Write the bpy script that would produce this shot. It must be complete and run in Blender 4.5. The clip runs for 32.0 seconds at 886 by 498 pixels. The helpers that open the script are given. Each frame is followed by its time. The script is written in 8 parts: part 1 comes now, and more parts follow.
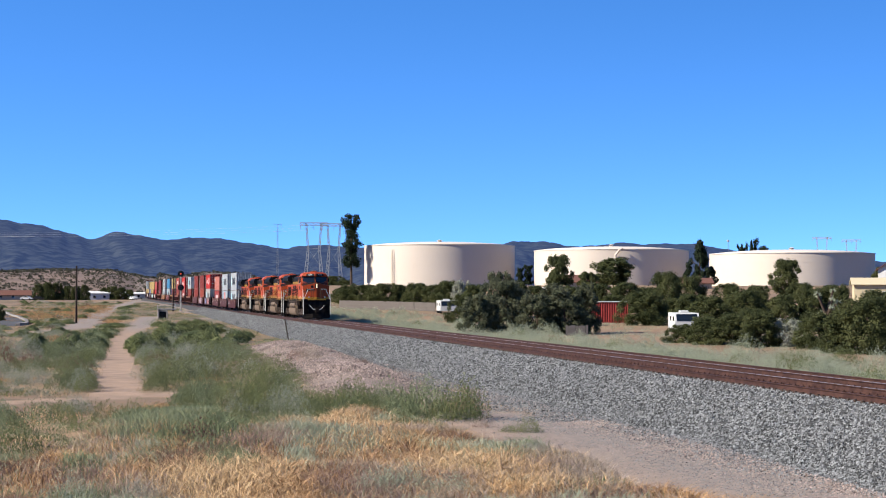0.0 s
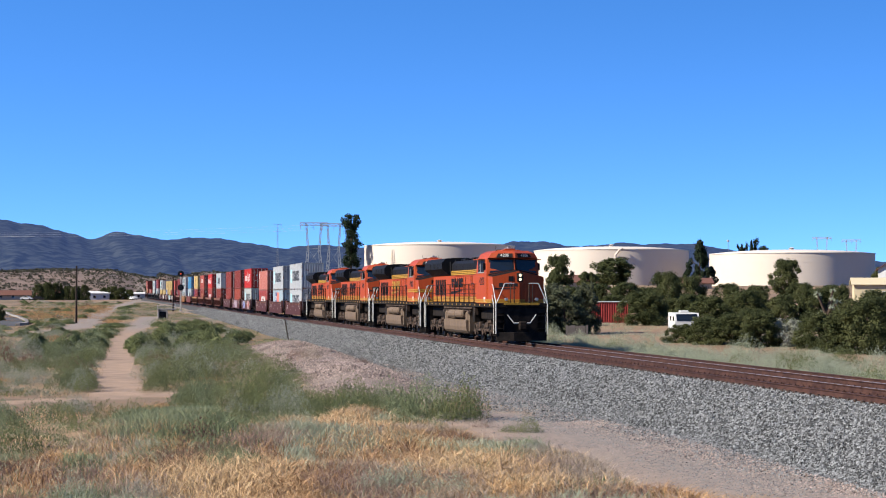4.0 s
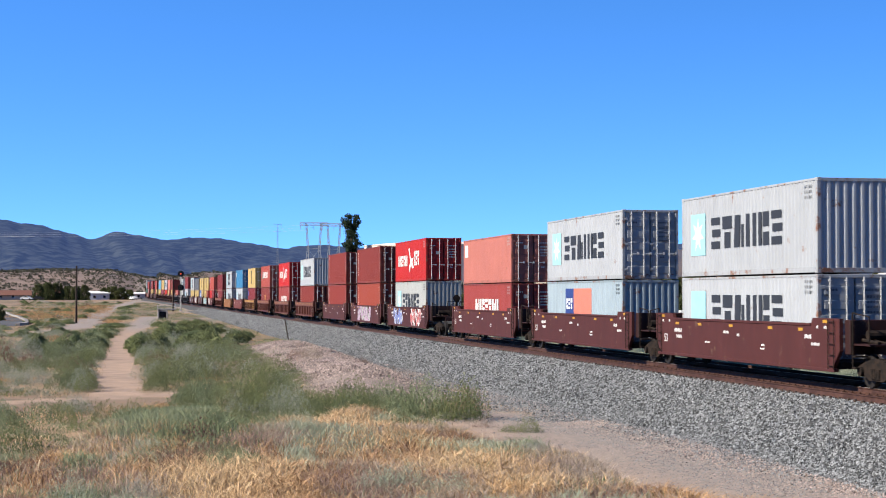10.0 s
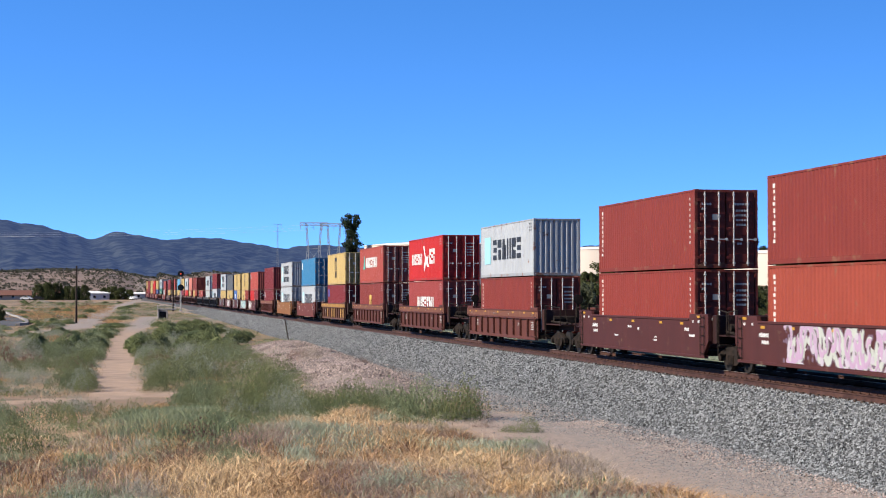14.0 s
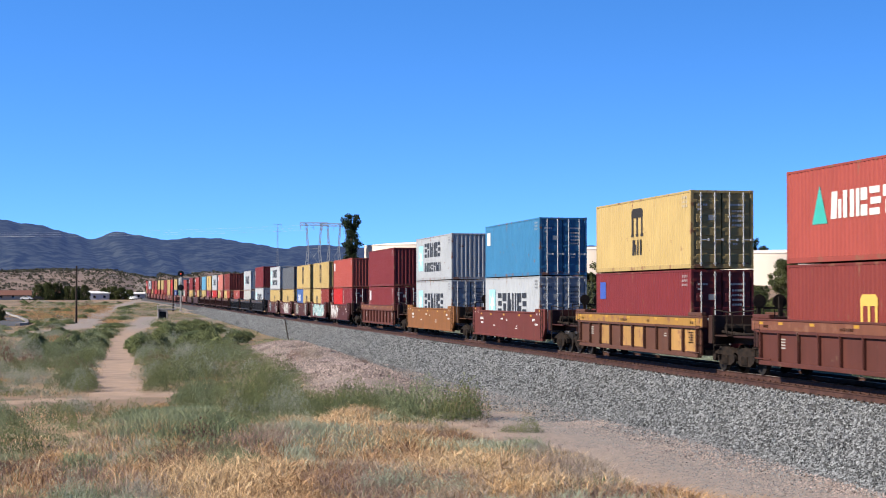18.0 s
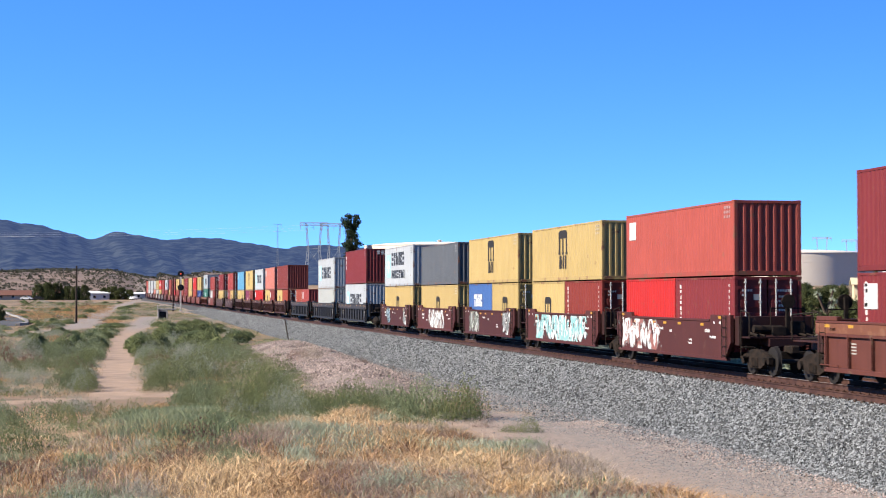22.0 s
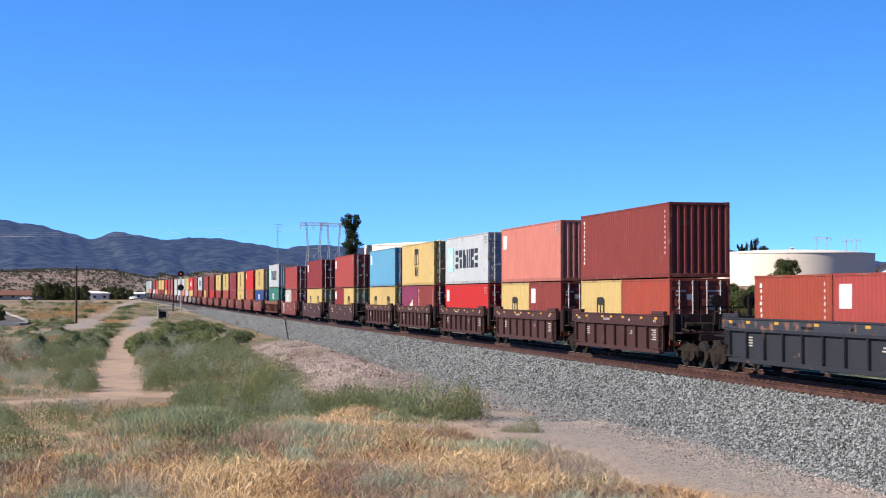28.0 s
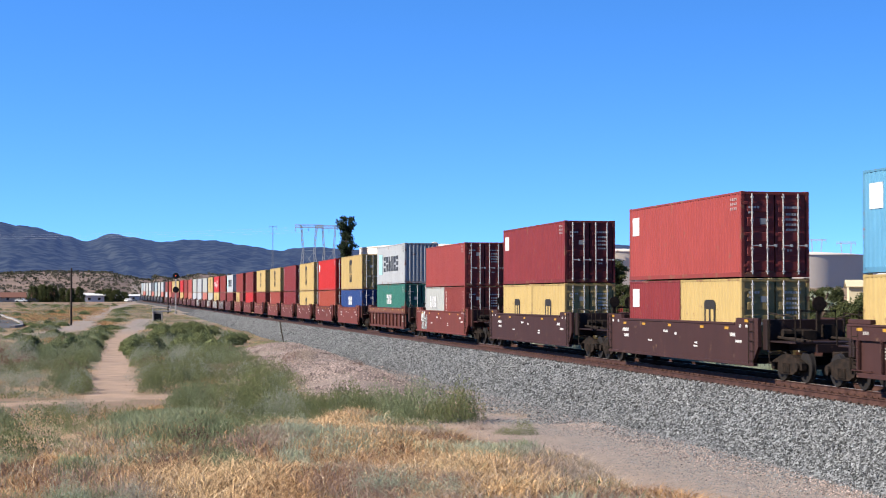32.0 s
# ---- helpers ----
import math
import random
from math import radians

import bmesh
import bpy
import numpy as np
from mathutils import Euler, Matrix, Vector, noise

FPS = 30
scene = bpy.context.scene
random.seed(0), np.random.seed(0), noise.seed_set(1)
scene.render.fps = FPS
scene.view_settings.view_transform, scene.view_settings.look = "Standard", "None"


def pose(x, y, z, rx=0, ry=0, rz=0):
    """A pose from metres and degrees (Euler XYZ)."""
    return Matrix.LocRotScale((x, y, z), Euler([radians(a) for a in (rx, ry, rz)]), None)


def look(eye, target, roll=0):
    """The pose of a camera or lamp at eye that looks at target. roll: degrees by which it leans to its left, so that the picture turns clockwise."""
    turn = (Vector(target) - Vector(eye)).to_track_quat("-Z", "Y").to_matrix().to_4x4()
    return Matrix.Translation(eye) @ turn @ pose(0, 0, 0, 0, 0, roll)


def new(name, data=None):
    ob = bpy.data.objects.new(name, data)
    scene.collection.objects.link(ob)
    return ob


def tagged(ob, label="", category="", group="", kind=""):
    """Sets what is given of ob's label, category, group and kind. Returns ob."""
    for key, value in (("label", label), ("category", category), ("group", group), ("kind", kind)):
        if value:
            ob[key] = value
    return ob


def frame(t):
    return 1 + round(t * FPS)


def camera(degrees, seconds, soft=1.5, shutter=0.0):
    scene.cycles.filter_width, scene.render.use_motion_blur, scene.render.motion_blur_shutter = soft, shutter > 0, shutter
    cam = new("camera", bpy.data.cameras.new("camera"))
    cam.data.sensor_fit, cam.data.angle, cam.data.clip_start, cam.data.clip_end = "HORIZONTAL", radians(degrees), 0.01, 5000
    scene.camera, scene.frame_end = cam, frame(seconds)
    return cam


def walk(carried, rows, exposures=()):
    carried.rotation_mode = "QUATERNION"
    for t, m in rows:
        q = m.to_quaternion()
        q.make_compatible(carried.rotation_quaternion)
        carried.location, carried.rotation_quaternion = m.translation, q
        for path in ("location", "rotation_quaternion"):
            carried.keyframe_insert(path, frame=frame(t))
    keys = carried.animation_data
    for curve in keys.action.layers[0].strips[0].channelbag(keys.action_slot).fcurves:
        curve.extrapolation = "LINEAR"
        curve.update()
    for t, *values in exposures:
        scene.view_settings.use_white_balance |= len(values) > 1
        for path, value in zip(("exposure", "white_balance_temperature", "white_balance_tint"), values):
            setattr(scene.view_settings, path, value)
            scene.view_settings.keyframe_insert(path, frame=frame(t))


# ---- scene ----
# ---------------- camera and walk ----------------
EYE = (0.0, 0.0, 2.6624)
cam = camera(29.57, 32.0, soft=1.0, shutter=0.12)


def cam_pose(dx=0.0, dy=0.0):
    """The tripod camera; dx, dy nudge its aim in degrees."""
    return Matrix.Translation(EYE) @ Euler((radians(90 + 1.5705 + dy), 0, radians(-11.2446 - dx))).to_matrix().to_4x4()


NUDGE = [(0, 0, 0), (29.2, 0, 0), (29.5, 0, -0.038), (29.75, 0, 0.01), (30, 0, 0.055), (30.5, 0, 0.055), (31, 0.03, 0.022),
         (31.5, 0.03, 0.082), (32, 0.168, 0.072)]
walk(cam, [(t, cam_pose(dx, dy)) for t, dx, dy in NUDGE], exposures=[(0, 1.41), (6.2, 1.39), (7, 1.49), (9, 1.58), (11, 1.48), (13, 1.44), (17, 1.45), (20, 1.48), (23, 1.70), (24, 1.65), (25, 1.54), (28, 1.53), (32, 1.56)])

# ---------------- sky and sun ----------------
SUN_AZ, SUN_EL = 263.0, 36.0     # clockwise from +y (along the track)
world = bpy.data.worlds.new("sky")
scene.world = world
world.use_nodes = True
wn = world.node_tree.nodes
sky = wn.new("ShaderNodeTexSky")
sky.sky_type = "NISHITA"
sky.sun_disc = False
sky.sun_elevation, sky.sun_rotation = radians(SUN_EL), radians(SUN_AZ)
sky.altitude, sky.air_density, sky.dust_density, sky.ozone_density = 2600, 1.0, 0.2, 2.5
wn["Background"].inputs["Strength"].default_value = 0.131
wl = world.node_tree.links
sky_co, lift, sat = wn.new("ShaderNodeTexCoord"), wn.new("ShaderNodeVectorMath"), wn.new("ShaderNodeHueSaturation")
lift.operation = "MULTIPLY_ADD"                 # a clear mountain sky: the blue of the upper air down to the horizon
lift.inputs[1].default_value, lift.inputs[2].default_value = (1, 1, 2.0), (0, 0, 0.16)
sat.inputs["Saturation"].default_value = 1.27
sat.inputs["Hue"].default_value = 0.505
wl.new(sky_co.outputs["Generated"], lift.inputs[0])
wl.new(lift.outputs[0], sky.inputs[0])
wl.new(sky.outputs[0], sat.inputs["Color"])
wl.new(sat.outputs[0], wn["Background"].inputs["Color"])
sun = new("sun", bpy.data.lights.new("sun", "SUN"))
sun.data.energy, sun.data.angle, sun.data.color = 5.0, radians(0.53), (1.0, 0.93, 0.82)
_az, _el = radians(SUN_AZ), radians(SUN_EL)
SUN_DIR = Vector((math.sin(_az) * math.cos(_el), math.cos(_az) * math.cos(_el), math.sin(_el)))
sun.matrix_world = look(SUN_DIR * 50, (0, 0, 0))

# ---------------- materials ----------------
# scale of all base colours, low so that shade comes out deeper against the sun
ALBEDO = 0.49


def mat(name, col, rough=0.8, metal=0.0, var=0.18, scale=3.0, fine=60.0, bump=0.15, second=None, streak=0.0, objcol=False, spec=0.2,
        rand=0.0, island=0.0, wear=0.0, wear_col=(0.16, 0.07, 0.04), thin=0.0):
    """A surface with a coarse and a fine variation of its colour, relief, and optional vertical streaks and worn spots."""
    m = bpy.data.materials.new(name)
    m.use_nodes = True
    nt = m.node_tree
    N, L = nt.nodes.new, nt.links.new
    b = nt.nodes["Principled BSDF"]
    b.inputs["Roughness"].default_value, b.inputs["Metallic"].default_value = rough, metal
    b.inputs["Specular IOR Level"].default_value = spec
    co = N("ShaderNodeTexCoord")
    n1, n2 = N("ShaderNodeTexNoise"), N("ShaderNodeTexNoise")
    n1.inputs["Scale"].default_value, n1.inputs["Detail"].default_value = scale, 4
    n2.inputs["Scale"].default_value, n2.inputs["Detail"].default_value = fine, 3
    L(co.outputs["Object"], n1.inputs["Vector"]), L(co.outputs["Object"], n2.inputs["Vector"])
    if objcol:
        info = N("ShaderNodeObjectInfo")
        base = info.outputs["Color"]
    else:
        rgb = N("ShaderNodeRGB")
        rgb.outputs[0].default_value = (*col, 1)
        base = rgb.outputs[0]
    if second:
        mx = N("ShaderNodeMix")
        mx.data_type = "RGBA"
        r = N("ShaderNodeMapRange")
        r.inputs[1].default_value, r.inputs[2].default_value = 0.42, 0.58
        L(n1.outputs["Fac"], r.inputs[0]), L(r.outputs[0], mx.inputs[0]), L(base, mx.inputs[6])
        mx.inputs[7].default_value = (*second, 1)
        base = mx.outputs[2]
    # brightness variation
    add = N("ShaderNodeMath")
    add.operation = "MULTIPLY_ADD"
    L(n1.outputs["Fac"], add.inputs[0])
    add.inputs[1].default_value, add.inputs[2].default_value = var * 2.0, 1 - var * 1.5
    add2 = N("ShaderNodeMath")
    add2.operation = "MULTIPLY_ADD"
    L(n2.outputs["Fac"], add2.inputs[0])
    add2.inputs[1].default_value = var
    L(add.outputs[0], add2.inputs[2])
    val = add2.outputs[0]
    if streak:
        mp, n3 = N("ShaderNodeMapping"), N("ShaderNodeTexNoise")
        mp.inputs["Scale"].default_value = (5, 5, 0.35)
        L(co.outputs["Object"], mp.inputs["Vector"]), L(mp.outputs[0], n3.inputs["Vector"])
        n3.inputs["Scale"].default_value, n3.inputs["Detail"].default_value = 1.6, 5
        s = N("ShaderNodeMath")
        s.operation = "MULTIPLY_ADD"
        L(n3.outputs["Fac"], s.inputs[0])
        s.inputs[1].default_value, s.inputs[2].default_value = streak * 2, 1 - streak
        p = N("ShaderNodeMath")
        p.operation = "MULTIPLY"
        L(val, p.inputs[0]), L(s.outputs[0], p.inputs[1])
        val = p.outputs[0]
    for k, src in ((rand, ("ShaderNodeObjectInfo", "Random")), (island, ("ShaderNodeNewGeometry", "Random Per Island"))):
        if not k:
            continue
        s = N("ShaderNodeMath")
        s.operation = "MULTIPLY_ADD"
        L(N(src[0]).outputs[src[1]], s.inputs[0])
        s.inputs[1].default_value, s.inputs[2].default_value = 2 * k, 1 - k
        p = N("ShaderNodeMath")
        p.operation = "MULTIPLY"
        L(val, p.inputs[0]), L(s.outputs[0], p.inputs[1])
        val = p.outputs[0]
    dull = N("ShaderNodeMath")                      # one even factor on every base colour
    dull.operation = "MULTIPLY"
    L(val, dull.inputs[0])
    dull.inputs[1].default_value = ALBEDO
    mul = N("ShaderNodeVectorMath")
    mul.operation = "SCALE"
    L(base, mul.inputs[0]), L(dull.outputs[0], mul.inputs["Scale"])
    out = mul.outputs[0]
    if wear:
        n4, r4, mx4 = N("ShaderNodeTexNoise"), N("ShaderNodeMapRange"), N("ShaderNodeMix")
        mx4.data_type = "RGBA"
        n4.inputs["Scale"].default_value, n4.inputs["Detail"].default_value, n4.inputs["Roughness"].default_value = 1.7, 8, 0.75
        L(co.outputs["Object"], n4.inputs["Vector"]), L(n4.outputs["Fac"], r4.inputs[0])
        r4.inputs[1].default_value, r4.inputs[2].default_value = 0.74 - wear, 0.80 - wear
        L(r4.outputs[0], mx4.inputs[0]), L(out, mx4.inputs[6])
        mx4.inputs[7].default_value = (*(v * 0.7 for v in wear_col), 1)
        out = mx4.outputs[2]
    L(out, b.inputs["Base Color"])
    if bump:
        bp = N("ShaderNodeBump")
        bp.inputs["Strength"].default_value, bp.inputs["Distance"].default_value = bump, 0.02
        L(n2.outputs["Fac"], bp.inputs["Height"]), L(bp.outputs[0], b.inputs["Normal"])
    if thin:                                        # leaves and stalks pass some light
        tr, mxs = N("ShaderNodeBsdfTranslucent"), N("ShaderNodeMixShader")
        mxs.inputs[0].default_value = thin
        L(out, tr.inputs["Color"]), L(b.outputs[0], mxs.inputs[1]), L(tr.outputs[0], mxs.inputs[2])
        L(mxs.outputs[0], nt.nodes["Material Output"].inputs["Surface"])
    return m


def glow(name, col, strength):
    m = mat(name, col, 0.4)
    b = m.node_tree.nodes["Principled BSDF"]
    b.inputs["Emission Color"].default_value, b.inputs["Emission Strength"].default_value = (*col, 1), strength
    return m


M = dict(
    paint=mat("container_paint", (1, 1, 1), 0.55, var=0.14, scale=0.7, fine=30, bump=0.03, streak=0.13, objcol=True, wear=0.128, rand=0.08),
    edge=mat("worn_container_edge_paint", (1, 1, 1), 0.6, var=0.2, scale=1.2, fine=30, bump=0.05, streak=0.25, objcol=True, wear=0.20, rand=0.08),
    rod=mat("galvanised_rod", (0.66, 0.65, 0.63), 0.5, var=0.15),
    white=mat("white_lettering", (0.78, 0.77, 0.74), 0.6, var=0.15, wear=0.08, wear_col=(0.4, 0.3, 0.26)),
    black=mat("black_lettering", (0.02, 0.02, 0.022), 0.55, var=0.2),
    mark=mat("painted_mark", (1, 1, 1), 0.6, var=0.15, objcol=True),
    car=mat("well_car_paint", (1, 1, 1), 0.65, var=0.2, scale=1.2, fine=25, bump=0.1, streak=0.25, objcol=True, wear=0.13, wear_col=(0.10, 0.055, 0.035)),
    truck=mat("greasy_cast_steel", (0.020, 0.016, 0.014), 0.9, var=0.4, scale=6, bump=0.3, second=(0.032, 0.022, 0.017), spec=0.06),
    wheel=mat("worn_wheel_steel", (0.022, 0.018, 0.016), 0.7, 0.2, var=0.3),
    orange=mat("orange_loco_paint", (0.46, 0.066, 0.012), 0.5, var=0.16, scale=0.9, fine=30, bump=0.03, streak=0.24, wear=0.10, wear_col=(0.13, 0.045, 0.02)),
    yellow=mat("yellow_stripe_paint", (0.50, 0.27, 0.03), 0.45, var=0.2, streak=0.25, wear=0.10, wear_col=(0.12, 0.05, 0.02)),
    lblack=mat("black_loco_paint", (0.012, 0.012, 0.014), 0.6, var=0.3, streak=0.2, spec=0.08),
    frame=mat("dusty_black_frame", (0.014, 0.012, 0.011), 0.85, var=0.3, second=(0.026, 0.020, 0.017), spec=0.08),
    tan=mat("dusty_fuel_tank", (0.21, 0.145, 0.098), 0.75, var=0.4, streak=0.4, second=(0.16, 0.112, 0.078)),
    loco_truck=mat("dusty_loco_truck", (0.105, 0.066, 0.046), 0.9, var=0.45, second=(0.022, 0.016, 0.013), bump=0.3),
    rail_white=mat("white_handrail", (0.75, 0.73, 0.68), 0.5, var=0.1),
    glass=mat("dark_cab_glass", (0.012, 0.016, 0.02), 0.06, var=0.05, bump=0, spec=0.5),
    lamp=glow("lit_headlight", (1.0, 0.80, 0.50), 0.55),
    red_lamp=glow("lit_red_signal", (1.0, 0.10, 0.03), 0.5),
    steel=mat("galvanised_steel", (0.42, 0.42, 0.42), 0.6, 0.3, var=0.15),
    tower=mat("pale_tower_steel", (0.48, 0.49, 0.50), 0.6, var=0.1),
    signal=mat("weathered_black_metal", (0.02, 0.02, 0.02), 0.7, var=0.3),
    rail=mat("rusty_rail_steel", (0.068, 0.030, 0.022), 0.65, 0.2, var=0.35, second=(0.10, 0.047, 0.034)),
    rail_top=mat("polished_rail_head", (0.95, 0.90, 0.86), 0.4, 0.7, var=0.1),
    tie=mat("creosoted_timber", (0.060, 0.040, 0.031), 0.9, var=0.35, scale=5, bump=0.4, rand=0.15),
    # bed darker than its stones: the shade of the gaps is in this colour
    ballast=mat("grey_ballast", (0.07, 0.071, 0.071), 0.95, var=0.6, scale=9, fine=34, bump=1.0, second=(0.06, 0.06, 0.062)),
    stone=mat("crushed_granite", (0.215, 0.22, 0.224), 0.95, var=0.2, island=0.88, scale=0.5, bump=0.2),
    pink_stone=mat("pink_rubble", (0.42, 0.325, 0.285), 0.95, var=0.2, island=0.6, scale=0.5, bump=0.2),
    tank=mat("cream_tank_paint", (0.84, 0.72, 0.60), 0.6, var=0.05, scale=0.15, fine=4, bump=0.02, streak=0.03),
    tank_roof=mat("pale_roof_paint", (0.84, 0.73, 0.62), 0.6, var=0.06, scale=0.3, bump=0.02),
    stucco=mat("pale_stucco", (0.62, 0.50, 0.38), 0.9, var=0.12),
    white_wall=mat("white_siding", (0.80, 0.79, 0.76), 0.7, var=0.1),
    cream_roof=mat("cream_sheet_roof", (0.74, 0.62, 0.40), 0.6, var=0.1),
    roof=mat("brown_shingle", (0.19, 0.085, 0.06), 0.9, var=0.25),
    red_metal=mat("red_sheet_metal", (0.33, 0.035, 0.028), 0.6, var=0.15, streak=0.2),
    grey_wood=mat("weathered_grey_wood", (0.19, 0.165, 0.15), 0.9, var=0.3),
    wood=mat("dark_utility_wood", (0.055, 0.038, 0.03), 0.9, var=0.3),
    asphalt=mat("grey_asphalt", (0.10, 0.10, 0.105), 0.9, var=0.25, scale=0.4, bump=0.3),
    concrete=mat("weathered_concrete", (0.38, 0.35, 0.32), 0.9, var=0.2),
    bark=mat("rough_bark", (0.10, 0.07, 0.05), 0.95, var=0.3, bump=0.6),
    juniper=mat("juniper_foliage", (0.088, 0.105, 0.036), 0.85, var=0.35, island=0.22, rand=0.0, scale=1.5, second=(0.13, 0.14, 0.05), bump=0, spec=0.2, thin=0.35),
    greyjuniper=mat("dusty_grey_foliage", (0.17, 0.18, 0.105), 0.9, var=0.3, island=0.25, second=(0.095, 0.11, 0.06), bump=0, spec=0.2, thin=0.35),
    hillscrub=mat("dull_hill_scrub", (0.085, 0.083, 0.056), 0.9, var=0.3, island=0.3, bump=0, spec=0.2, thin=0.2),
    pine=mat("dark_pine_needles", (0.034, 0.053, 0.025), 0.9, var=0.3, island=0.35, bump=0, spec=0.2, thin=0.35),
    sage=mat("grey_sagebrush_leaves", (0.55, 0.59, 0.42), 0.9, var=0.2, island=0.2, second=(0.42, 0.46, 0.32), bump=0, spec=0.2, thin=0.35, rand=0.0),
    weed=mat("green_weed_leaves", (0.237, 0.262, 0.109), 0.9, var=0.36, island=0.22, scale=0.6, second=(0.134, 0.166, 0.079), bump=0, spec=0.2, thin=0.3, rand=0.15),
    drygrass=mat("dry_straw", (0.76, 0.52, 0.28), 0.9, var=0.25, island=0.6, scale=0.8, second=(0.60, 0.37, 0.19), bump=0, spec=0.2),
    rustgrass=mat("rusty_brown_grass", (0.62, 0.37, 0.17), 0.9, var=0.3, island=0.6, scale=0.8, second=(0.38, 0.215, 0.105), bump=0, spec=0.2),
    straw=mat("bleached_straw", (0.85, 0.68, 0.45), 0.9, var=0.2, island=0.3, bump=0, spec=0.2),
    bluegreen=mat("blue_green_weed_leaves", (0.222, 0.264, 0.138), 0.9, var=0.36, island=0.22, scale=0.6, second=(0.324, 0.354, 0.204), bump=0, spec=0.2, thin=0.3, rand=0.15),
    mauve=mat("faded_mauve_stalks", (0.60, 0.49, 0.39), 0.9, var=0.25, island=0.45, scale=0.8, second=(0.39, 0.265, 0.21), bump=0, spec=0.2, thin=0.35),
    plain_sage=mat("dusty_sage_leaves", (0.464, 0.470, 0.372), 0.9, var=0.36, island=0.2, scale=0.6, second=(0.305, 0.320, 0.244), bump=0, spec=0.2, thin=0.3, rand=0.15),
    deadweed=mat("dead_purple_brown_weed", (0.22, 0.13, 0.095), 0.9, var=0.42, island=0.35, bump=0, spec=0.2, thin=0.3, rand=0.2),
)


# ---------------- mesh building ----------------
class Geo:
    """Verts and faces gathered in lists, with a material index a face."""

    def __init__(self):
        self.v, self.f, self.mi = [], [], []

    def quad(self, a, b, c, d, mi=0):
        i = len(self.v)
        self.v += [a, b, c, d]
        self.f.append((i, i + 1, i + 2, i + 3))
        self.mi.append(mi)

    def box(self, x0, x1, y0, y1, z0, z1, c=0.0, mi=0):
        """A box, with chamfered edges where c > 0."""
        i = len(self.v)
        if c <= 0:
            self.v += [(x, y, z) for z in (z0, z1) for y in (y0, y1) for x in (x0, x1)]
            fs = [(0, 2, 3, 1), (4, 5, 7, 6), (0, 1, 5, 4), (2, 6, 7, 3), (0, 4, 6, 2), (1, 3, 7, 5)]
        else:
            k = {}
            for sx in (0, 1):
                for sy in (0, 1):
                    for sz in (0, 1):
                        x, y, z = (x0, x1)[sx], (y0, y1)[sy], (z0, z1)[sz]
                        ix, iy, iz = (c, -c)[sx], (c, -c)[sy], (c, -c)[sz]
                        k[sx, sy, sz] = len(self.v) - i
                        self.v += [(x, y + iy, z + iz), (x + ix, y, z + iz), (x + ix, y + iy, z)]
            fs = []
            for s in (0, 1):
                fs.append([k[s, 0, 0], k[s, 1, 0], k[s, 1, 1], k[s, 0, 1]][::1 if s else -1])
                fs.append([k[0, s, 0] + 1, k[1, s, 0] + 1, k[1, s, 1] + 1, k[0, s, 1] + 1][::-1 if s else 1])
                fs.append([k[0, 0, s] + 2, k[1, 0, s] + 2, k[1, 1, s] + 2, k[0, 1, s] + 2][::1 if s else -1])
            for p in (0, 1):
                for q in (0, 1):
                    fs.append([k[0, p, q] + 1, k[1, p, q] + 1, k[1, p, q] + 2, k[0, p, q] + 2])
                    fs.append([k[p, 0, q], k[p, 1, q], k[p, 1, q] + 2, k[p, 0, q] + 2])
                    fs.append([k[p, q, 0], k[p, q, 1], k[p, q, 1] + 1, k[p, q, 0] + 1])
            for a in k.values():
                fs.append([a, a + 1, a + 2])
        self.f += [tuple(i + j for j in q) for q in fs]
        self.mi += [mi] * len(fs)
        return self

    def cyl(self, a, b, r, n=10, r2=None, mi=0, caps=True):
        a, b = Vector(a), Vector(b)
        d = (b - a).normalized()
        u = d.orthogonal().normalized()
        w = d.cross(u)
        i = len(self.v)
        r2 = r if r2 is None else r2
        for p, q in ((a, r), (b, r2)):
            for j in range(n):
                t = 2 * math.pi * j / n
                self.v.append(tuple(p + (u * math.cos(t) + w * math.sin(t)) * q))
        for j in range(n):
            self.f.append((i + j, i + (j + 1) % n, i + n + (j + 1) % n, i + n + j))
        self.mi += [mi] * n
        if caps:
            self.f += [tuple(range(i + n - 1, i - 1, -1)), tuple(range(i + n, i + 2 * n))]
            self.mi += [mi] * 2
        return self

    def prism(self, poly, x0, x1, mi=0, axis="x"):
        """A polygon of (y, z) pairs pushed from x0 to x1 (or of (x, z) along y, or of (x, y) along z)."""
        i, n = len(self.v), len(poly)
        for s in (x0, x1):
            for p, q in poly:
                self.v.append((s, p, q) if axis == "x" else (p, s, q) if axis == "y" else (p, q, s))
        self.f += [tuple(range(i + n - 1, i - 1, -1)), tuple(range(i + n, i + 2 * n))]
        self.f += [(i + j, i + (j + 1) % n, i + n + (j + 1) % n, i + n + j) for j in range(n)]
        self.mi += [mi] * (n + 2)
        return self

    def mesh(self, name, *mats, smooth=False):
        me = bpy.data.meshes.new(name)
        me.from_pydata(self.v, [], self.f)
        for m in mats:
            me.materials.append(m)
        if len(mats) > 1:
            me.polygons.foreach_set("material_index", self.mi)
        bm = bmesh.new()
        bm.from_mesh(me)
        if len(self.f) < 60000:
            bmesh.ops.recalc_face_normals(bm, faces=bm.faces[:])
        bm.to_mesh(me)
        bm.free()
        if smooth:
            me.shade_smooth()
        return me


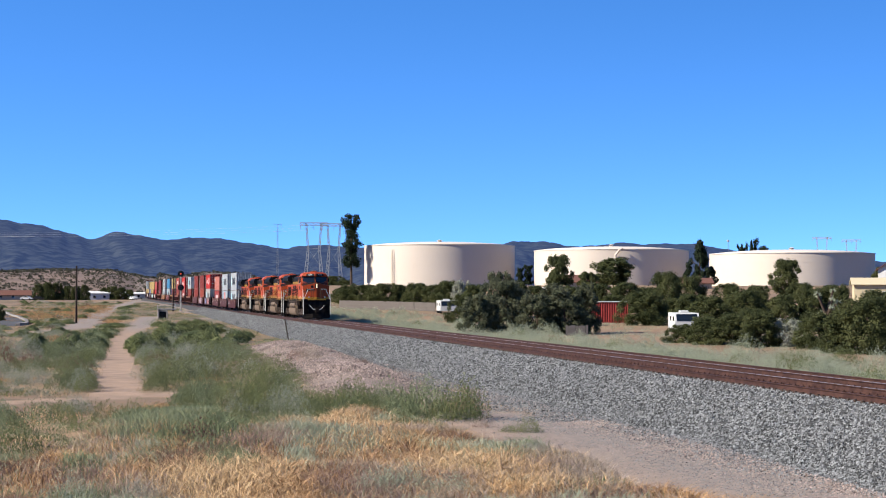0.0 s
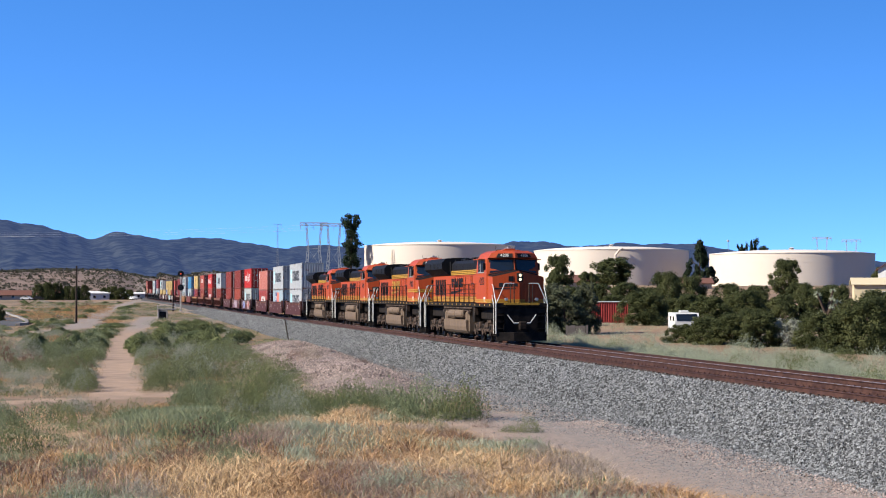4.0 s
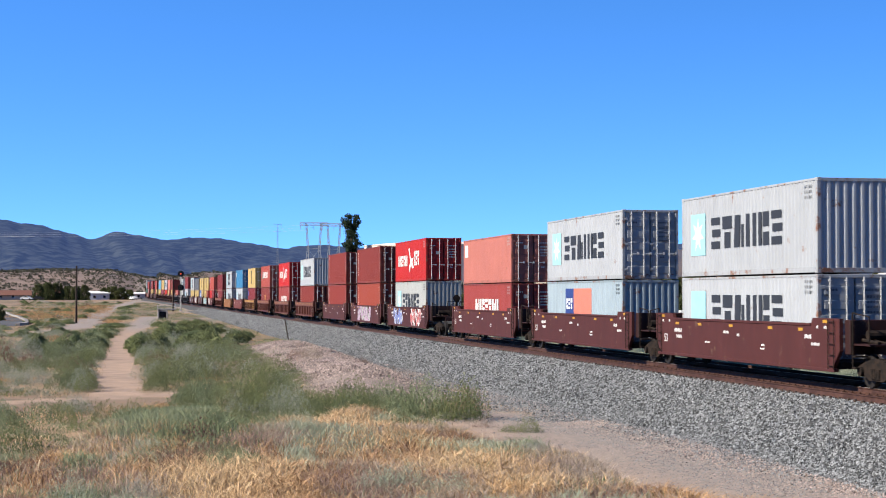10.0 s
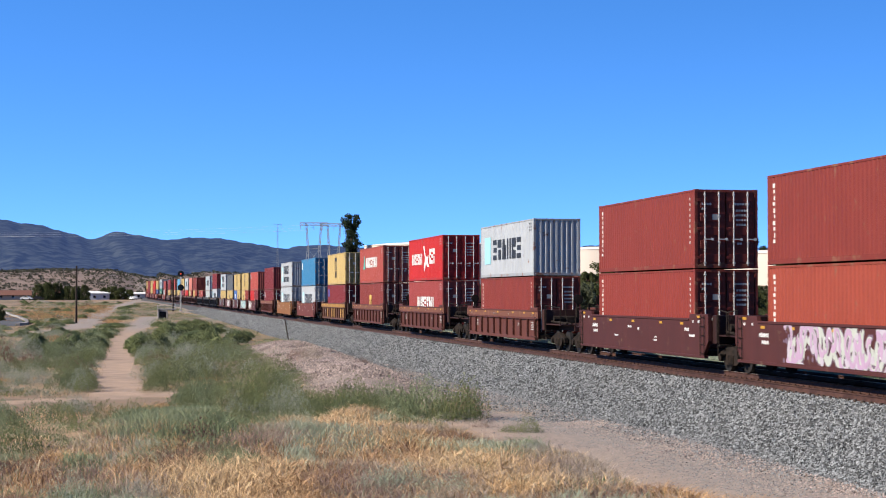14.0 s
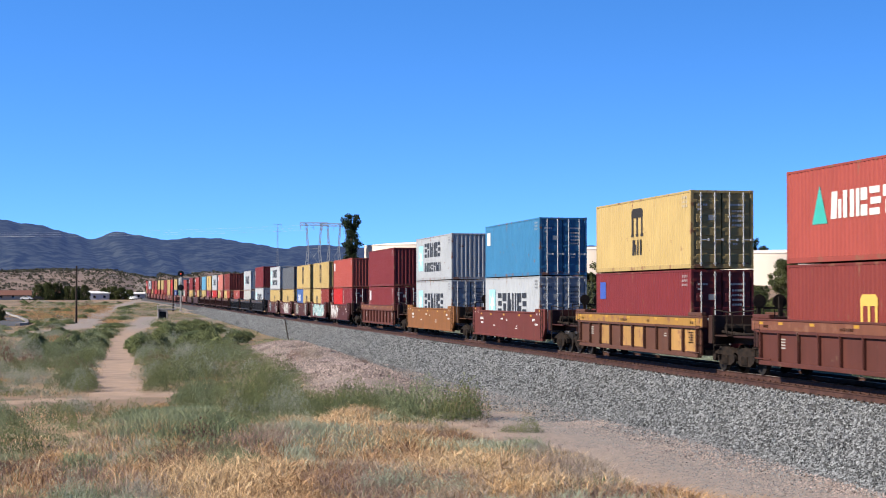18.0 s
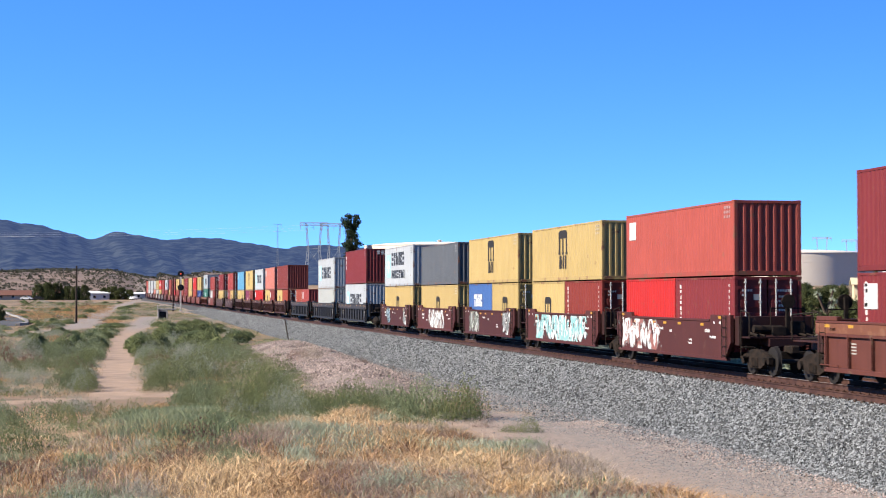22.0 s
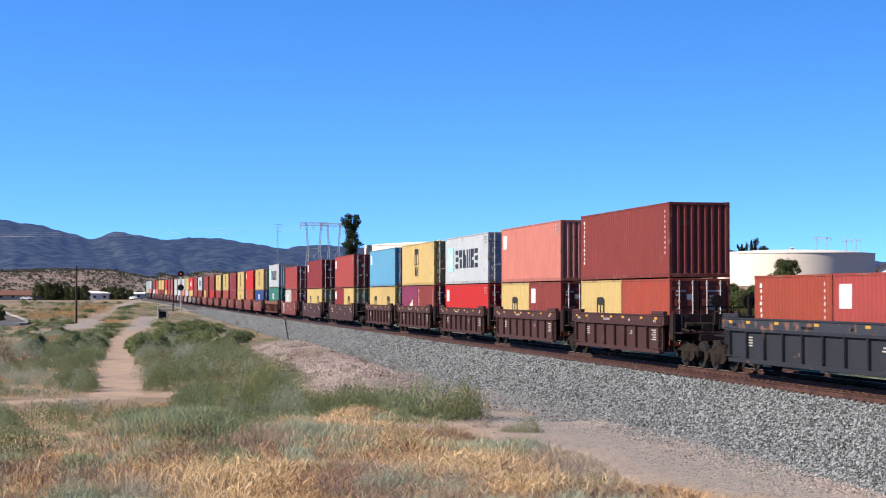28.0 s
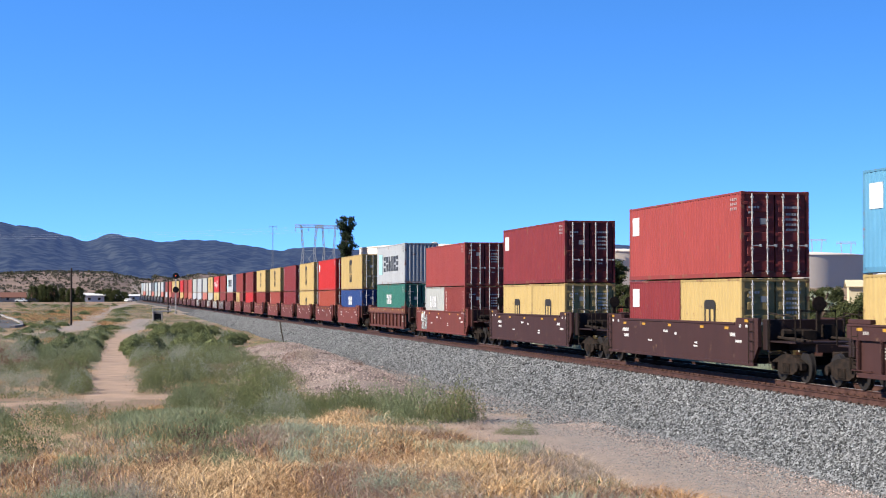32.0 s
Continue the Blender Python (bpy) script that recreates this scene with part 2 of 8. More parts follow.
def fast_mesh(name, verts, faces, m, smooth=False):
    """A mesh from numpy arrays of verts (n, 3) and of equal faces (m, k)."""
    me = bpy.data.meshes.new(name)
    k = faces.shape[1]
    me.vertices.add(len(verts)), me.loops.add(faces.size), me.polygons.add(len(faces))
    me.vertices.foreach_set("co", np.ascontiguousarray(verts, np.float32).ravel())
    me.loops.foreach_set("vertex_index", np.ascontiguousarray(faces, np.int32).ravel())
    me.polygons.foreach_set("loop_start", np.arange(0, faces.size, k, dtype=np.int32))
    me.polygons.foreach_set("use_smooth", np.full(len(faces), smooth))
    me.update(calc_edges=True)
    me.validate()
    me.materials.append(m)
    return me


def part(name, geo, material, parent, label="", at=None, color=None, smooth=False):
    """One mesh object under a thing or a part; geo is a Geo or a mesh to share."""
    me = geo.mesh(name, material, smooth=smooth) if isinstance(geo, Geo) else geo
    ob = new(name, me)
    ob.parent = parent
    if at is not None:
        ob.matrix_local = at if isinstance(at, Matrix) else Matrix.Translation(at)
    if color:
        ob.color = (*color, 1)
    return tagged(ob, label)


def thing(name, label, category, group="", at=None, kind=""):
    ob = tagged(new(name), label, category, group, kind)
    ob.empty_display_size = 0.3
    if at is not None:
        ob.matrix_world = at if isinstance(at, Matrix) else Matrix.Translation(at)
    return ob


def solid(name, geo, material, label, category="", group="", kind="", at=None, smooth=False):
    """A thing of one mesh."""
    me = geo.mesh(name, material, smooth=smooth) if isinstance(geo, Geo) else geo
    ob = tagged(new(name, me), label, category, group, kind)
    if at is not None:
        ob.matrix_world = at if isinstance(at, Matrix) else Matrix.Translation(at)
    return ob

# ---------------- the railway line ----------------
def track_xz(y):
    """The track's centre and its railhead height at the distance y along the view."""
    y = np.asarray(y, float)
    c = np.minimum(y, 600)
    u = np.clip(y - 600, 0, 41.7)
    x = 22.1544 - 1.4697e-5 * np.maximum(0, c - 81.92) ** 2 - 2.9948e-5 * np.maximum(0, c - 280) ** 2
    x = x - 0.0344 * u + 7e-4 * u * u + 0.024 * np.maximum(0, y - 641.7)
    c = np.minimum(y, 700)
    z = 0.9653e-5 * np.maximum(0, c - 166.5) ** 2 - 0.4147e-5 * np.maximum(0, c - 280) ** 2
    return x, z


def sstep(a, b, v):
    t = np.clip((np.asarray(v, float) - a) / (b - a), 0, 1)
    return t * t * (3 - 2 * t)


def wave(x, y, s, seed=0.0):
    """Cheap smooth relief of about unit height from a few sines."""
    return (np.sin(x / s + 1.3 * np.sin(y / s * 0.7 + seed)) + np.sin(y / s * 1.1 + 1.7 * np.sin(x / s * 0.6 + seed * 2)) +
            0.6 * np.sin((x + y) / s * 2.1 + seed * 3)) / 2.6


def patches(x, y, s, seed):
    """Irregular patches between about -1 and 1: sines in many directions."""
    rng_ = np.random.default_rng(seed)
    v = 0.0
    for k in range(14):
        a, f, p = rng_.uniform(0, 6.283), rng_.uniform(0.6, 2.6) / s, rng_.uniform(0, 6.283)
        v = v + np.sin((x * math.cos(a) + y * math.sin(a)) * f + p)
    return v / 3.7


def near_line(x, y, pts):
    """Distance to a polyline."""
    d = np.full(np.shape(x), 1e9)
    for (ax, ay), (bx, by) in zip(pts, pts[1:]):
        t = np.clip(((x - ax) * (bx - ax) + (y - ay) * (by - ay)) / ((bx - ax) ** 2 + (by - ay) ** 2), 0, 1)
        d = np.minimum(d, np.hypot(x - ax - t * (bx - ax), y - ay - t * (by - ay)))
    return d


ROAD_A = [(-12, 72.5), (-4.6, 74.3), (0.3, 77), (0.5, 83), (0.62, 110), (0.95, 143), (1.7, 178), (3.2, 215), (5.05, 255), (6.9, 296)]
SPUR = [(0.3, 77.5), (2.8, 78.5)]
ROAD_B = [(13.2, 62), (14.2, 52), (14.2, 40), (13.8, 28), (13.4, 10), (13, -40)]
ROAD_C = [(-13, 205), (-7.5, 208), (-4.5, 222), (-2.7, 282), (0.0, 385), (3.5, 440), (8, 545), (12, 620)]


def ground_z(x, y):
    x, y = np.asarray(x, float), np.asarray(y, float)
    r, az = np.hypot(x, y), np.degrees(np.arctan2(x, y))
    tx, tz = track_xz(y)
    u = x - tx
    left = -1.9 + 2.6 * sstep(120, 620, y) + 0.16 * wave(x, y, 9) * sstep(30, 60, r)
    right = -0.75 + 1.9 * sstep(150, 330, y + 0.4 * u) + 3.6 * sstep(230, 380, r) + 0.12 * wave(x, y, 7, 2)
    z = np.where(u > 0, right, left)
    k = sstep(-6.5, 1.5, u) * (1 - sstep(1.5, 7, u))
    z = z * (1 - k) + (np.where(u > 0, right, left) * 0.3 + (tz - 1.2) * 0.7) * k
    z = np.where((u > -6.5) & (u < 5), np.minimum(z, tz - 0.75), z)
    # the knoll that the camera stands on
    crest = np.interp(az, [-30, 0, 9, 10.4, 11.3, 13.5, 15.1, 18.9, 24, 40, 70], [20, 20, 20, 19.6, 18.6, 16.6, 15.2, 12.3, 9.5, 7, 6]) + (1.6 * np.sin(az * 0.9) + 0.8 * np.sin(az * 2.3 + 1)) * np.interp(az, [7, 10], [1, 0.25])
    k = 1 - sstep(0, 9, r - crest)
    z = z * (1 - k) + (1.14 + 0.09 * wave(x, y, 1.6) + 0.05 * wave(x, y, 0.6, 3) - 0.25 * sstep(6, -6, az) * sstep(12, 22, r)) * k
    # rubble spoil beside the ballast
    k = np.exp(-((x - 11.9 - (y - 100) * 0.03) / 3.0) ** 2) * sstep(67, 77, y) * (1 - sstep(122, 150, y))
    z = z + (1.1 + 0.45 * wave(x, y, 2.0, 5)) * k
    # dry hills far off
    far = sstep(770, 1060, r) * (1 - 0.5 * sstep(1300, 2200, r))
    crestline = np.interp(az, [-25, -3.5, -1.5, 0, 1.0, 2.2, 3.2, 4.4, 6, 20, 40], [18, 18.5, 19, 18, 14, 9, 12, 11, 3, 2, 6])
    z = z + far * (crestline - 1.5 + 2.0 * wave(x, y, 60) * sstep(700, 900, r)) * np.where(az > 90, 0.3, 1)
    return z


# patches of golden grass on the plain: across, along, and their half extents
GOLD = [(-4.4, 168, 1.6, 16), (4.4, 118, 0.9, 6), (5.1, 91, 0.7, 4), (-10, 330, 6, 50), (-5, 400, 4, 40), (0.5, 262, 0.8, 22), (-6.5, 90, 1.0, 5), (3.0, 67, 1.4, 3), (-9, 120, 1.2, 8), (7.5, 140, 1.0, 10)]


def build_ground():
    azs = np.radians(np.concatenate([np.arange(-180, -8, 4.0), np.arange(-8, 32, 0.16), np.arange(32, 180.1, 4.0)]))
    rs = np.concatenate([[0.05, 2, 4, 6, 8], np.geomspace(9, 4800, 330)])
    A, R = np.meshgrid(azs, rs)
    x, y = R * np.sin(A), R * np.cos(A)
    z = ground_z(x, y)
    n = len(azs)
    idx = np.arange(len(rs) * n).reshape(len(rs), n)
    faces = np.stack([idx[:-1, :-1], idx[:-1, 1:], idx[1:, 1:], idx[1:, :-1]], -1).reshape(-1, 4)[:, ::-1]
    me = fast_mesh("ground", np.stack([x, y, z], -1).reshape(-1, 3), faces, ground_mat(), True)
    road = np.minimum(near_line(x, y, ROAD_A) / np.interp(R, [60, 200, 500], [1.15, 1.3, 2.6]), near_line(x, y, ROAD_B) / 2.6)
    road = np.minimum(road, np.minimum(near_line(x, y, ROAD_C) / 2.0, near_line(x, y, SPUR) / 1.0))
    road = 1 - sstep(0.75, 1.2, road + 0.16 * wave(x, y, 1.3))
    tx, tz = track_xz(y)
    u = x - tx
    road = np.maximum(road, (1 - sstep(-3.5, -2.6, u)) * sstep(-7.5, -6, u) * (y > 255) * 0.8)
    road = np.maximum(road, (1 - sstep(-4.4, -3.9, u)) * sstep(-7.5, -6, u) * (1 - sstep(58, 66, y)) * (y > 0))
    pink = np.exp(-((x - 12.2 - (y - 100) * 0.03) / 3.1) ** 2) * sstep(67, 74, y) * (1 - sstep(125, 152, y))
    green = sstep(0.1, 0.75, wave(x, y, 7, 4) * 0.6 + 0.45) * np.where(u < 0, 1, 0.45) * (1 - sstep(500, 800, R))
    hill = sstep(640, 820, R)
    gravel = np.maximum(sstep(190, 230, y) * (u < 0), (1 - sstep(60, 72, y)) * sstep(-12, -7, u)) * np.where(u < 3, 1, 0)
    gold = np.zeros_like(x)
    for gx, gy, gw, gl in GOLD:
        gold = np.maximum(gold, np.exp(-((x - gx) / gw) ** 2 - ((y - gy) / gl) ** 2))
    for name, val in (("gravel", gravel), ("gold", gold), ("hill", hill), ("road", road), ("pink", np.clip(pink * 1.4, 0, 1)), ("green", green)):
        a = me.attributes.new(name, "FLOAT", "POINT")
        a.data.foreach_set("value", val.astype(np.float32).ravel())
    tagged(new("ground", me), "dry sandy ground with scrub, dirt tracks and low hills", "ground", kind="structure")


def ground_mat():
    m = bpy.data.materials.new("dry_scrub_soil")
    m.use_nodes = True
    nt = m.node_tree
    N, L = nt.nodes.new, nt.links.new
    b = nt.nodes["Principled BSDF"]
    b.inputs["Roughness"].default_value = 0.95
    b.inputs["Specular IOR Level"].default_value = 0.2
    co = N("ShaderNodeTexCoord")

    def noise_at(scale, detail=5):
        n = N("ShaderNodeTexNoise")
        n.inputs["Scale"].default_value, n.inputs["Detail"].default_value = scale, detail
        L(co.outputs["Object"], n.inputs["Vector"])
        return n.outputs["Fac"]

    def step(v, a, b_):
        r = N("ShaderNodeMapRange")
        r.inputs[1].default_value, r.inputs[2].default_value = a, b_
        L(v, r.inputs[0])
        return r.outputs[0]

    def mix(fac, a, c):
        x = N("ShaderNodeMix")
        x.data_type = "RGBA"
        L(fac, x.inputs[0])
        for sock, val in ((x.inputs[6], a), (x.inputs[7], c)):
            if isinstance(val, tuple):
                sock.default_value = (*val, 1)
            else:
                L(val, sock)
        return x.outputs[2]

    def attr(name):
        a = N("ShaderNodeAttribute")
        a.attribute_name = name
        return a.outputs["Fac"]

    big, mid, small = noise_at(0.05), noise_at(0.6), noise_at(14, 6)
    soil = mix(step(mid, 0.4, 0.62), (0.34, 0.215, 0.13), (0.45, 0.29, 0.17))
    soil = mix(step(big, 0.42, 0.6), soil, (0.27, 0.18, 0.12))
    g = N("ShaderNodeMath")
    g.operation = "MULTIPLY"
    L(attr("green"), g.inputs[0]), L(step(mid, 0.35, 0.6), g.inputs[1])
    soil = mix(g.outputs[0], soil, (0.13, 0.115, 0.065))
    soil = mix(attr("hill"), soil, mix(step(noise_at(0.03), 0.42, 0.6), (0.15, 0.105, 0.085), (0.25, 0.175, 0.135)))
    soil = mix(attr("pink"), soil, (0.27, 0.21, 0.18))
    soil = mix(attr("road"), soil, mix(step(mid, 0.35, 0.65), (0.46, 0.315, 0.22), (0.33, 0.235, 0.172)))
    soil = mix(step(attr("gold"), 0.2, 1.3), soil, (0.46, 0.32, 0.185))
    g = N("ShaderNodeMath")
    g.operation = "MULTIPLY"
    L(attr("gravel"), g.inputs[0]), L(attr("road"), g.inputs[1])
    soil = mix(g.outputs[0], soil, mix(step(noise_at(2.2), 0.4, 0.62), (0.34, 0.275, 0.232), (0.275, 0.232, 0.202)))
    # gravel and litter speckle
    v = N("ShaderNodeMath")
    v.operation = "MULTIPLY_ADD"
    L(small, v.inputs[0])
    v.inputs[1].default_value, v.inputs[2].default_value = 0.9 * ALBEDO, 0.55 * ALBEDO
    s = N("ShaderNodeVectorMath")
    s.operation = "SCALE"
    L(soil, s.inputs[0]), L(v.outputs[0], s.inputs["Scale"])
    L(s.outputs[0], b.inputs["Base Color"])
    bp = N("ShaderNodeBump")
    bp.inputs["Strength"].default_value, bp.inputs["Distance"].default_value = 0.6, 0.06
    L(small, bp.inputs["Height"]), L(bp.outputs[0], b.inputs["Normal"])
    return m


build_ground()


def sweep(name, profile, ys, material, parent=None, label="", kind="", smooth=False):
    """A profile of (lateral, height) pairs swept along the track."""
    tx, tz = track_xz(ys)
    P = np.array(profile)
    x = tx[:, None] + P[None, :, 0]
    z = tz[:, None] + P[None, :, 1]
    y = np.repeat(ys[:, None], len(P), 1)
    idx = np.arange(x.size).reshape(x.shape)
    f = np.stack([idx[:-1, :-1], idx[:-1, 1:], idx[1:, 1:], idx[1:, :-1]], -1).reshape(-1, 4)
    ob = new(name, fast_mesh(name, np.stack([x, y, z], -1).reshape(-1, 3), f, material, smooth))
    ob.parent = parent
    return tagged(ob, label, kind=kind)


YS = np.concatenate([np.arange(-60, 300, 2.0), np.arange(300, 1450, 10.0)])
sweep("ballast_bed", [(-7.2, -3.1), (-4.5, -1.72), (-1.95, -0.36), (-1.7, -0.31), (-1.3, -0.28), (1.3, -0.26), (2.6, -0.24), (2.9, -0.32), (4.3, -1.0), (6.2, -1.9)], YS, M["ballast"],
      label="crushed grey stone ballast under the track", kind="structure")
track = thing("railway_track", "single railway track with rusty rails on timber ties", "track", kind="structure")
RAIL = [(-0.075, -0.185), (-0.075, -0.17), (-0.012, -0.15), (-0.010, -0.05), (-0.036, -0.035), (-0.036, -0.004), (0.036, -0.004), (0.036, -0.035),
        (0.010, -0.05), (0.012, -0.15), (0.075, -0.17), (0.075, -0.185)]
for s in (-0.755, 0.755):
    r = sweep("rail", [(s + a, b) for a, b in RAIL], YS, M["rail"], track)
    sweep("rail_head", [(s - 0.033, -0.003), (s - 0.02, 0.0), (s + 0.02, 0.0), (s + 0.033, -0.003)], YS, M["rail_top"], r)
for u, z in ((2.3, -0.06), (-1.60, -0.10)):
    spare = sweep("spare_rail", [(u + a, z + b) for a, b in RAIL], YS, M["rail"], label="rusty spare rail laid out beside the track", kind="structure")
tie_me = Geo().box(-1.37, 1.37, -0.115, 0.115, -0.36, -0.187, 0.012).mesh("tie", M["tie"])
plate_me = Geo().box(-0.19, 0.19, -0.09, 0.09, -0.187, -0.172, 0.004).box(-0.13, -0.10, -0.07, -0.04, -0.18, -0.13).box(0.10, 0.13, 0.04, 0.07, -0.18, -0.13).mesh(
    "tie_plate", M["rail"])


def track_pose(y):
    x, z = (float(v) for v in track_xz(y))
    x1, z1 = (float(v) for v in track_xz(y + 0.5))
    x0, z0 = (float(v) for v in track_xz(y - 0.5))
    return Matrix.LocRotScale((x, y, z), Euler((math.atan(z1 - z0), 0, -math.atan(x1 - x0))), None)


tie_ys = np.arange(24, 500, 0.52)
chair_me = Geo().box(-0.17, 0.15, -0.085, 0.085, -0.34, -0.282, 0.012).box(-0.16, -0.09, -0.05, 0.05, -0.30, -0.245, 0.01).mesh("rail_chair", M["tie"])
for y in tie_ys[:170]:
    part("rail_chair", chair_me, None, spare, at=track_pose(float(y) + random.uniform(-0.05, 0.05)) @ pose(-1.60 + random.uniform(-0.02, 0.02), 0, 0, 0, 0, random.uniform(-6, 6)))
for y in tie_ys[:190]:
    m = track_pose(float(y) + random.uniform(-0.03, 0.03)) @ pose(random.uniform(-0.04, 0.04), 0, random.uniform(-0.012, 0.004), 0, 0, random.uniform(-1, 1))
    o = part("tie", tie_me, None, track, at=m)
    for s in (-0.755, 0.755):
        part("tie_plate", plate_me, None, o, at=(s, 0, 0))
g = Geo()
for y in tie_ys[190:]:
    x, z = (float(v) for v in track_xz(y))
    g.box(x - 1.37, x + 1.37, y - 0.115, y + 0.115, z - 0.36, z - 0.187)
tagged(part("far_ties", g, M["tie"], track), kind="stuff")


def stones(name, xs, ys, zs, size, material, label, seed, parent=None):
    """Loose crushed stones: squat, randomly tilted pyramids, whose undersides lie in the bed."""
    rng = np.random.default_rng(seed)
    n = len(xs)
    base = np.array([(1, 0, -0.3), (-1, 0, -0.3), (0, 1, -0.3), (0, -1, -0.3), (0.1, -0.1, 0.9)], float)
    tri = np.array([(0, 2, 4), (2, 1, 4), (1, 3, 4), (3, 0, 4)])
    q = rng.normal(size=(n, 4)) * (1.0, 0.3, 0.3, 1.0)
    q /= np.linalg.norm(q, axis=1)[:, None]
    w, a, b, c = q.T
    Rm = np.stack([1 - 2 * (b * b + c * c), 2 * (a * b - c * w), 2 * (a * c + b * w), 2 * (a * b + c * w), 1 - 2 * (a * a + c * c), 2 * (b * c - a * w),
                   2 * (a * c - b * w), 2 * (b * c + a * w), 1 - 2 * (a * a + b * b)], -1).reshape(n, 3, 3)
    s = (size * rng.uniform(0.55, 1.25, n))[:, None] * rng.uniform(0.65, 1.2, (n, 3))
    v = np.einsum("nij,nkj->nki", Rm, base[None] * s[:, None, :]) + np.stack([xs, ys, zs], -1)[:, None, :]
    f = (tri[None] + 5 * np.arange(n)[:, None, None]).reshape(-1, 3)
    ob = new(name, fast_mesh(name, v.reshape(-1, 3), f, material))
    ob.parent = parent
    return tagged(ob, label, "stones", kind="stuff")


rng = np.random.default_rng(3)


def bed_z(u):
    return np.interp(u, [-7.2, -4.5, -1.95, -1.7, -1.3, 1.3, 2.6, 2.9, 4.3], [-3.1, -1.72, -0.36, -0.31, -0.28, -0.26, -0.24, -0.32, -1.0])


n = 230000
sy = 26 + 330 * rng.random(n) ** 2.2
su = np.where(rng.random(n) < 0.88, rng.uniform(-4.9, -1.35, n), rng.uniform(-0.7, 3.6, n))
tx, tz = track_xz(sy)
stones("ballast_stones", tx + su, sy, np.maximum(bed_z(su) + tz, ground_z(tx + su, sy)), 0.041 + 0.0002 * sy, M["stone"], "loose crushed grey stone on the ballast shoulder", 5)
n = 62000
sy = 69 + 79 * rng.random(n) ** 1.25
sx = 12.2 + (sy - 100) * 0.03 + rng.normal(-0.25, 1.85, n) * np.interp(sy, [69, 76, 148], [0.8, 1, 1.1])
stones("rubble_stones", sx, sy, ground_z(sx, sy), 0.052, M["pink_stone"], "pinkish rubble spoil beside the track", 6)


def strewn(name, n, y0, y1, near, spread, size, material, label, seed):
    """Stones that thin out from the foot of the ballast towards the dirt road, in uneven drifts."""
    y = y0 + (y1 - y0) * rng.random(n) ** 1.4
    u = near - np.abs(rng.normal(0, spread, n))
    x = track_xz(y)[0] + u
    ok = patches(x, y * 0.6, 1.1, seed) + 0.6 * rng.normal(size=n) > 0.5 * (near - u) / spread - 0.9
    x, y, u = x[ok], y[ok], u[ok]
    stones(name, x, y, np.maximum(ground_z(x, y), bed_z(u) + track_xz(y)[1]) - 0.004, size, material, label, seed)


strewn("spilled_ballast", 42000, 24, 100, -4.55, 0.75, 0.036, M["stone"], "crushed grey stone spilled at the foot of the ballast", 8)
strewn("ballast_drift", 36000, 58, 135, -4.6, 2.4, 0.05, M["stone"], "crushed grey stone between the ballast and the rubble", 13)
strewn("tan_toe_stones", 26000, 24, 100, -4.7, 1.0, 0.038, M["pink_stone"], "pinkish tan stones along the foot of the ballast", 12)
strewn("road_gravel", 34000, 25, 66, -5.0, 3.4, 0.022, M["pink_stone"], "loose gravel on the dirt road", 7)
strewn("grey_road_gravel", 30000, 25, 66, -4.9, 2.8, 0.024, M["stone"], "grey gravel strewn over the dirt road", 9)

# ---------------- the train ----------------
SHARED = {}
MOVERS, WHEELS = [], []          # (thing, its middle at 0 s along the line); (wheelset, its place on its truck, radius)


def shared(key, build, *mats):
    if key not in SHARED:
        SHARED[key] = build().mesh(key if isinstance(key, str) else key[0], *mats)
    return SHARED[key]


def corrugated(w0, w1, z0, z1, period, depth, out, flat=0.3):
    """A trapezoid-folded sheet from w0 to w1 in the plane x = out, folded inwards (towards x = 0)."""
    g = Geo()
    n = max(1, round((w1 - w0) / period))
    p = (w1 - w0) / n
    pts = [(w0, 0.0)]
    for i in range(n):
        a = w0 + i * p
        pts += [(a + p * flat * 0.5, 0.0), (a + p * (0.5 - flat * 0.5), depth), (a + p * (0.5 + flat * 0.5), depth), (a + p * (1 - flat * 0.5), 0.0)]
    pts.append((w1, 0.0))
    s = -1 if out > 0 else 1
    i0 = len(g.v)
    for w, d in pts:
        g.v += [(out + s * d, w, z0), (out + s * d, w, z1)]
    for i in range(len(pts) - 1):
        g.f.append((i0 + 2 * i, i0 + 2 * i + 2, i0 + 2 * i + 3, i0 + 2 * i + 1))
        g.mi.append(0)
    return g


def turned(g):
    """The same geometry turned from the x plane to the y plane."""
    g.v = [(y, x, z) for x, y, z in g.v]
    return g


def container_frame(L, h):
    g = Geo()
    a, w = L / 2, 1.219
    for sx in (-1, 1):
        for sy in (-1, 1):
            x, y = sx * w, sy * a
            g.box(min(x, x - sx * 0.12), max(x, x - sx * 0.12), min(y, y - sy * 0.12), max(y, y - sy * 0.12), 0.1, h - 0.1, 0.008)
            for z in (0, h - 0.118):
                g.box(min(x + sx * 0.004, x - sx * 0.165), max(x + sx * 0.004, x - sx * 0.165), min(y + sy * 0.004, y - sy * 0.178), max(y + sy * 0.004, y - sy * 0.178),
                      z, z + 0.118, 0.01)
        x = sx * w
        g.box(min(x, x - sx * 0.06), max(x, x - sx * 0.06), -a + 0.17, a - 0.17, h - 0.085, h - 0.012, 0.006)
        g.box(min(x, x - sx * 0.05), max(x, x - sx * 0.05), -a + 0.17, a - 0.17, 0.015, 0.17, 0.006)
    for sy in (-1, 1):
        y = sy * a
        for z0, z1 in ((0.012, 0.16), (h - 0.115, h - 0.012)):
            g.box(-w + 0.16, w - 0.16, min(y, y - sy * 0.08), max(y, y - sy * 0.08), z0, z1, 0.006)
    return g


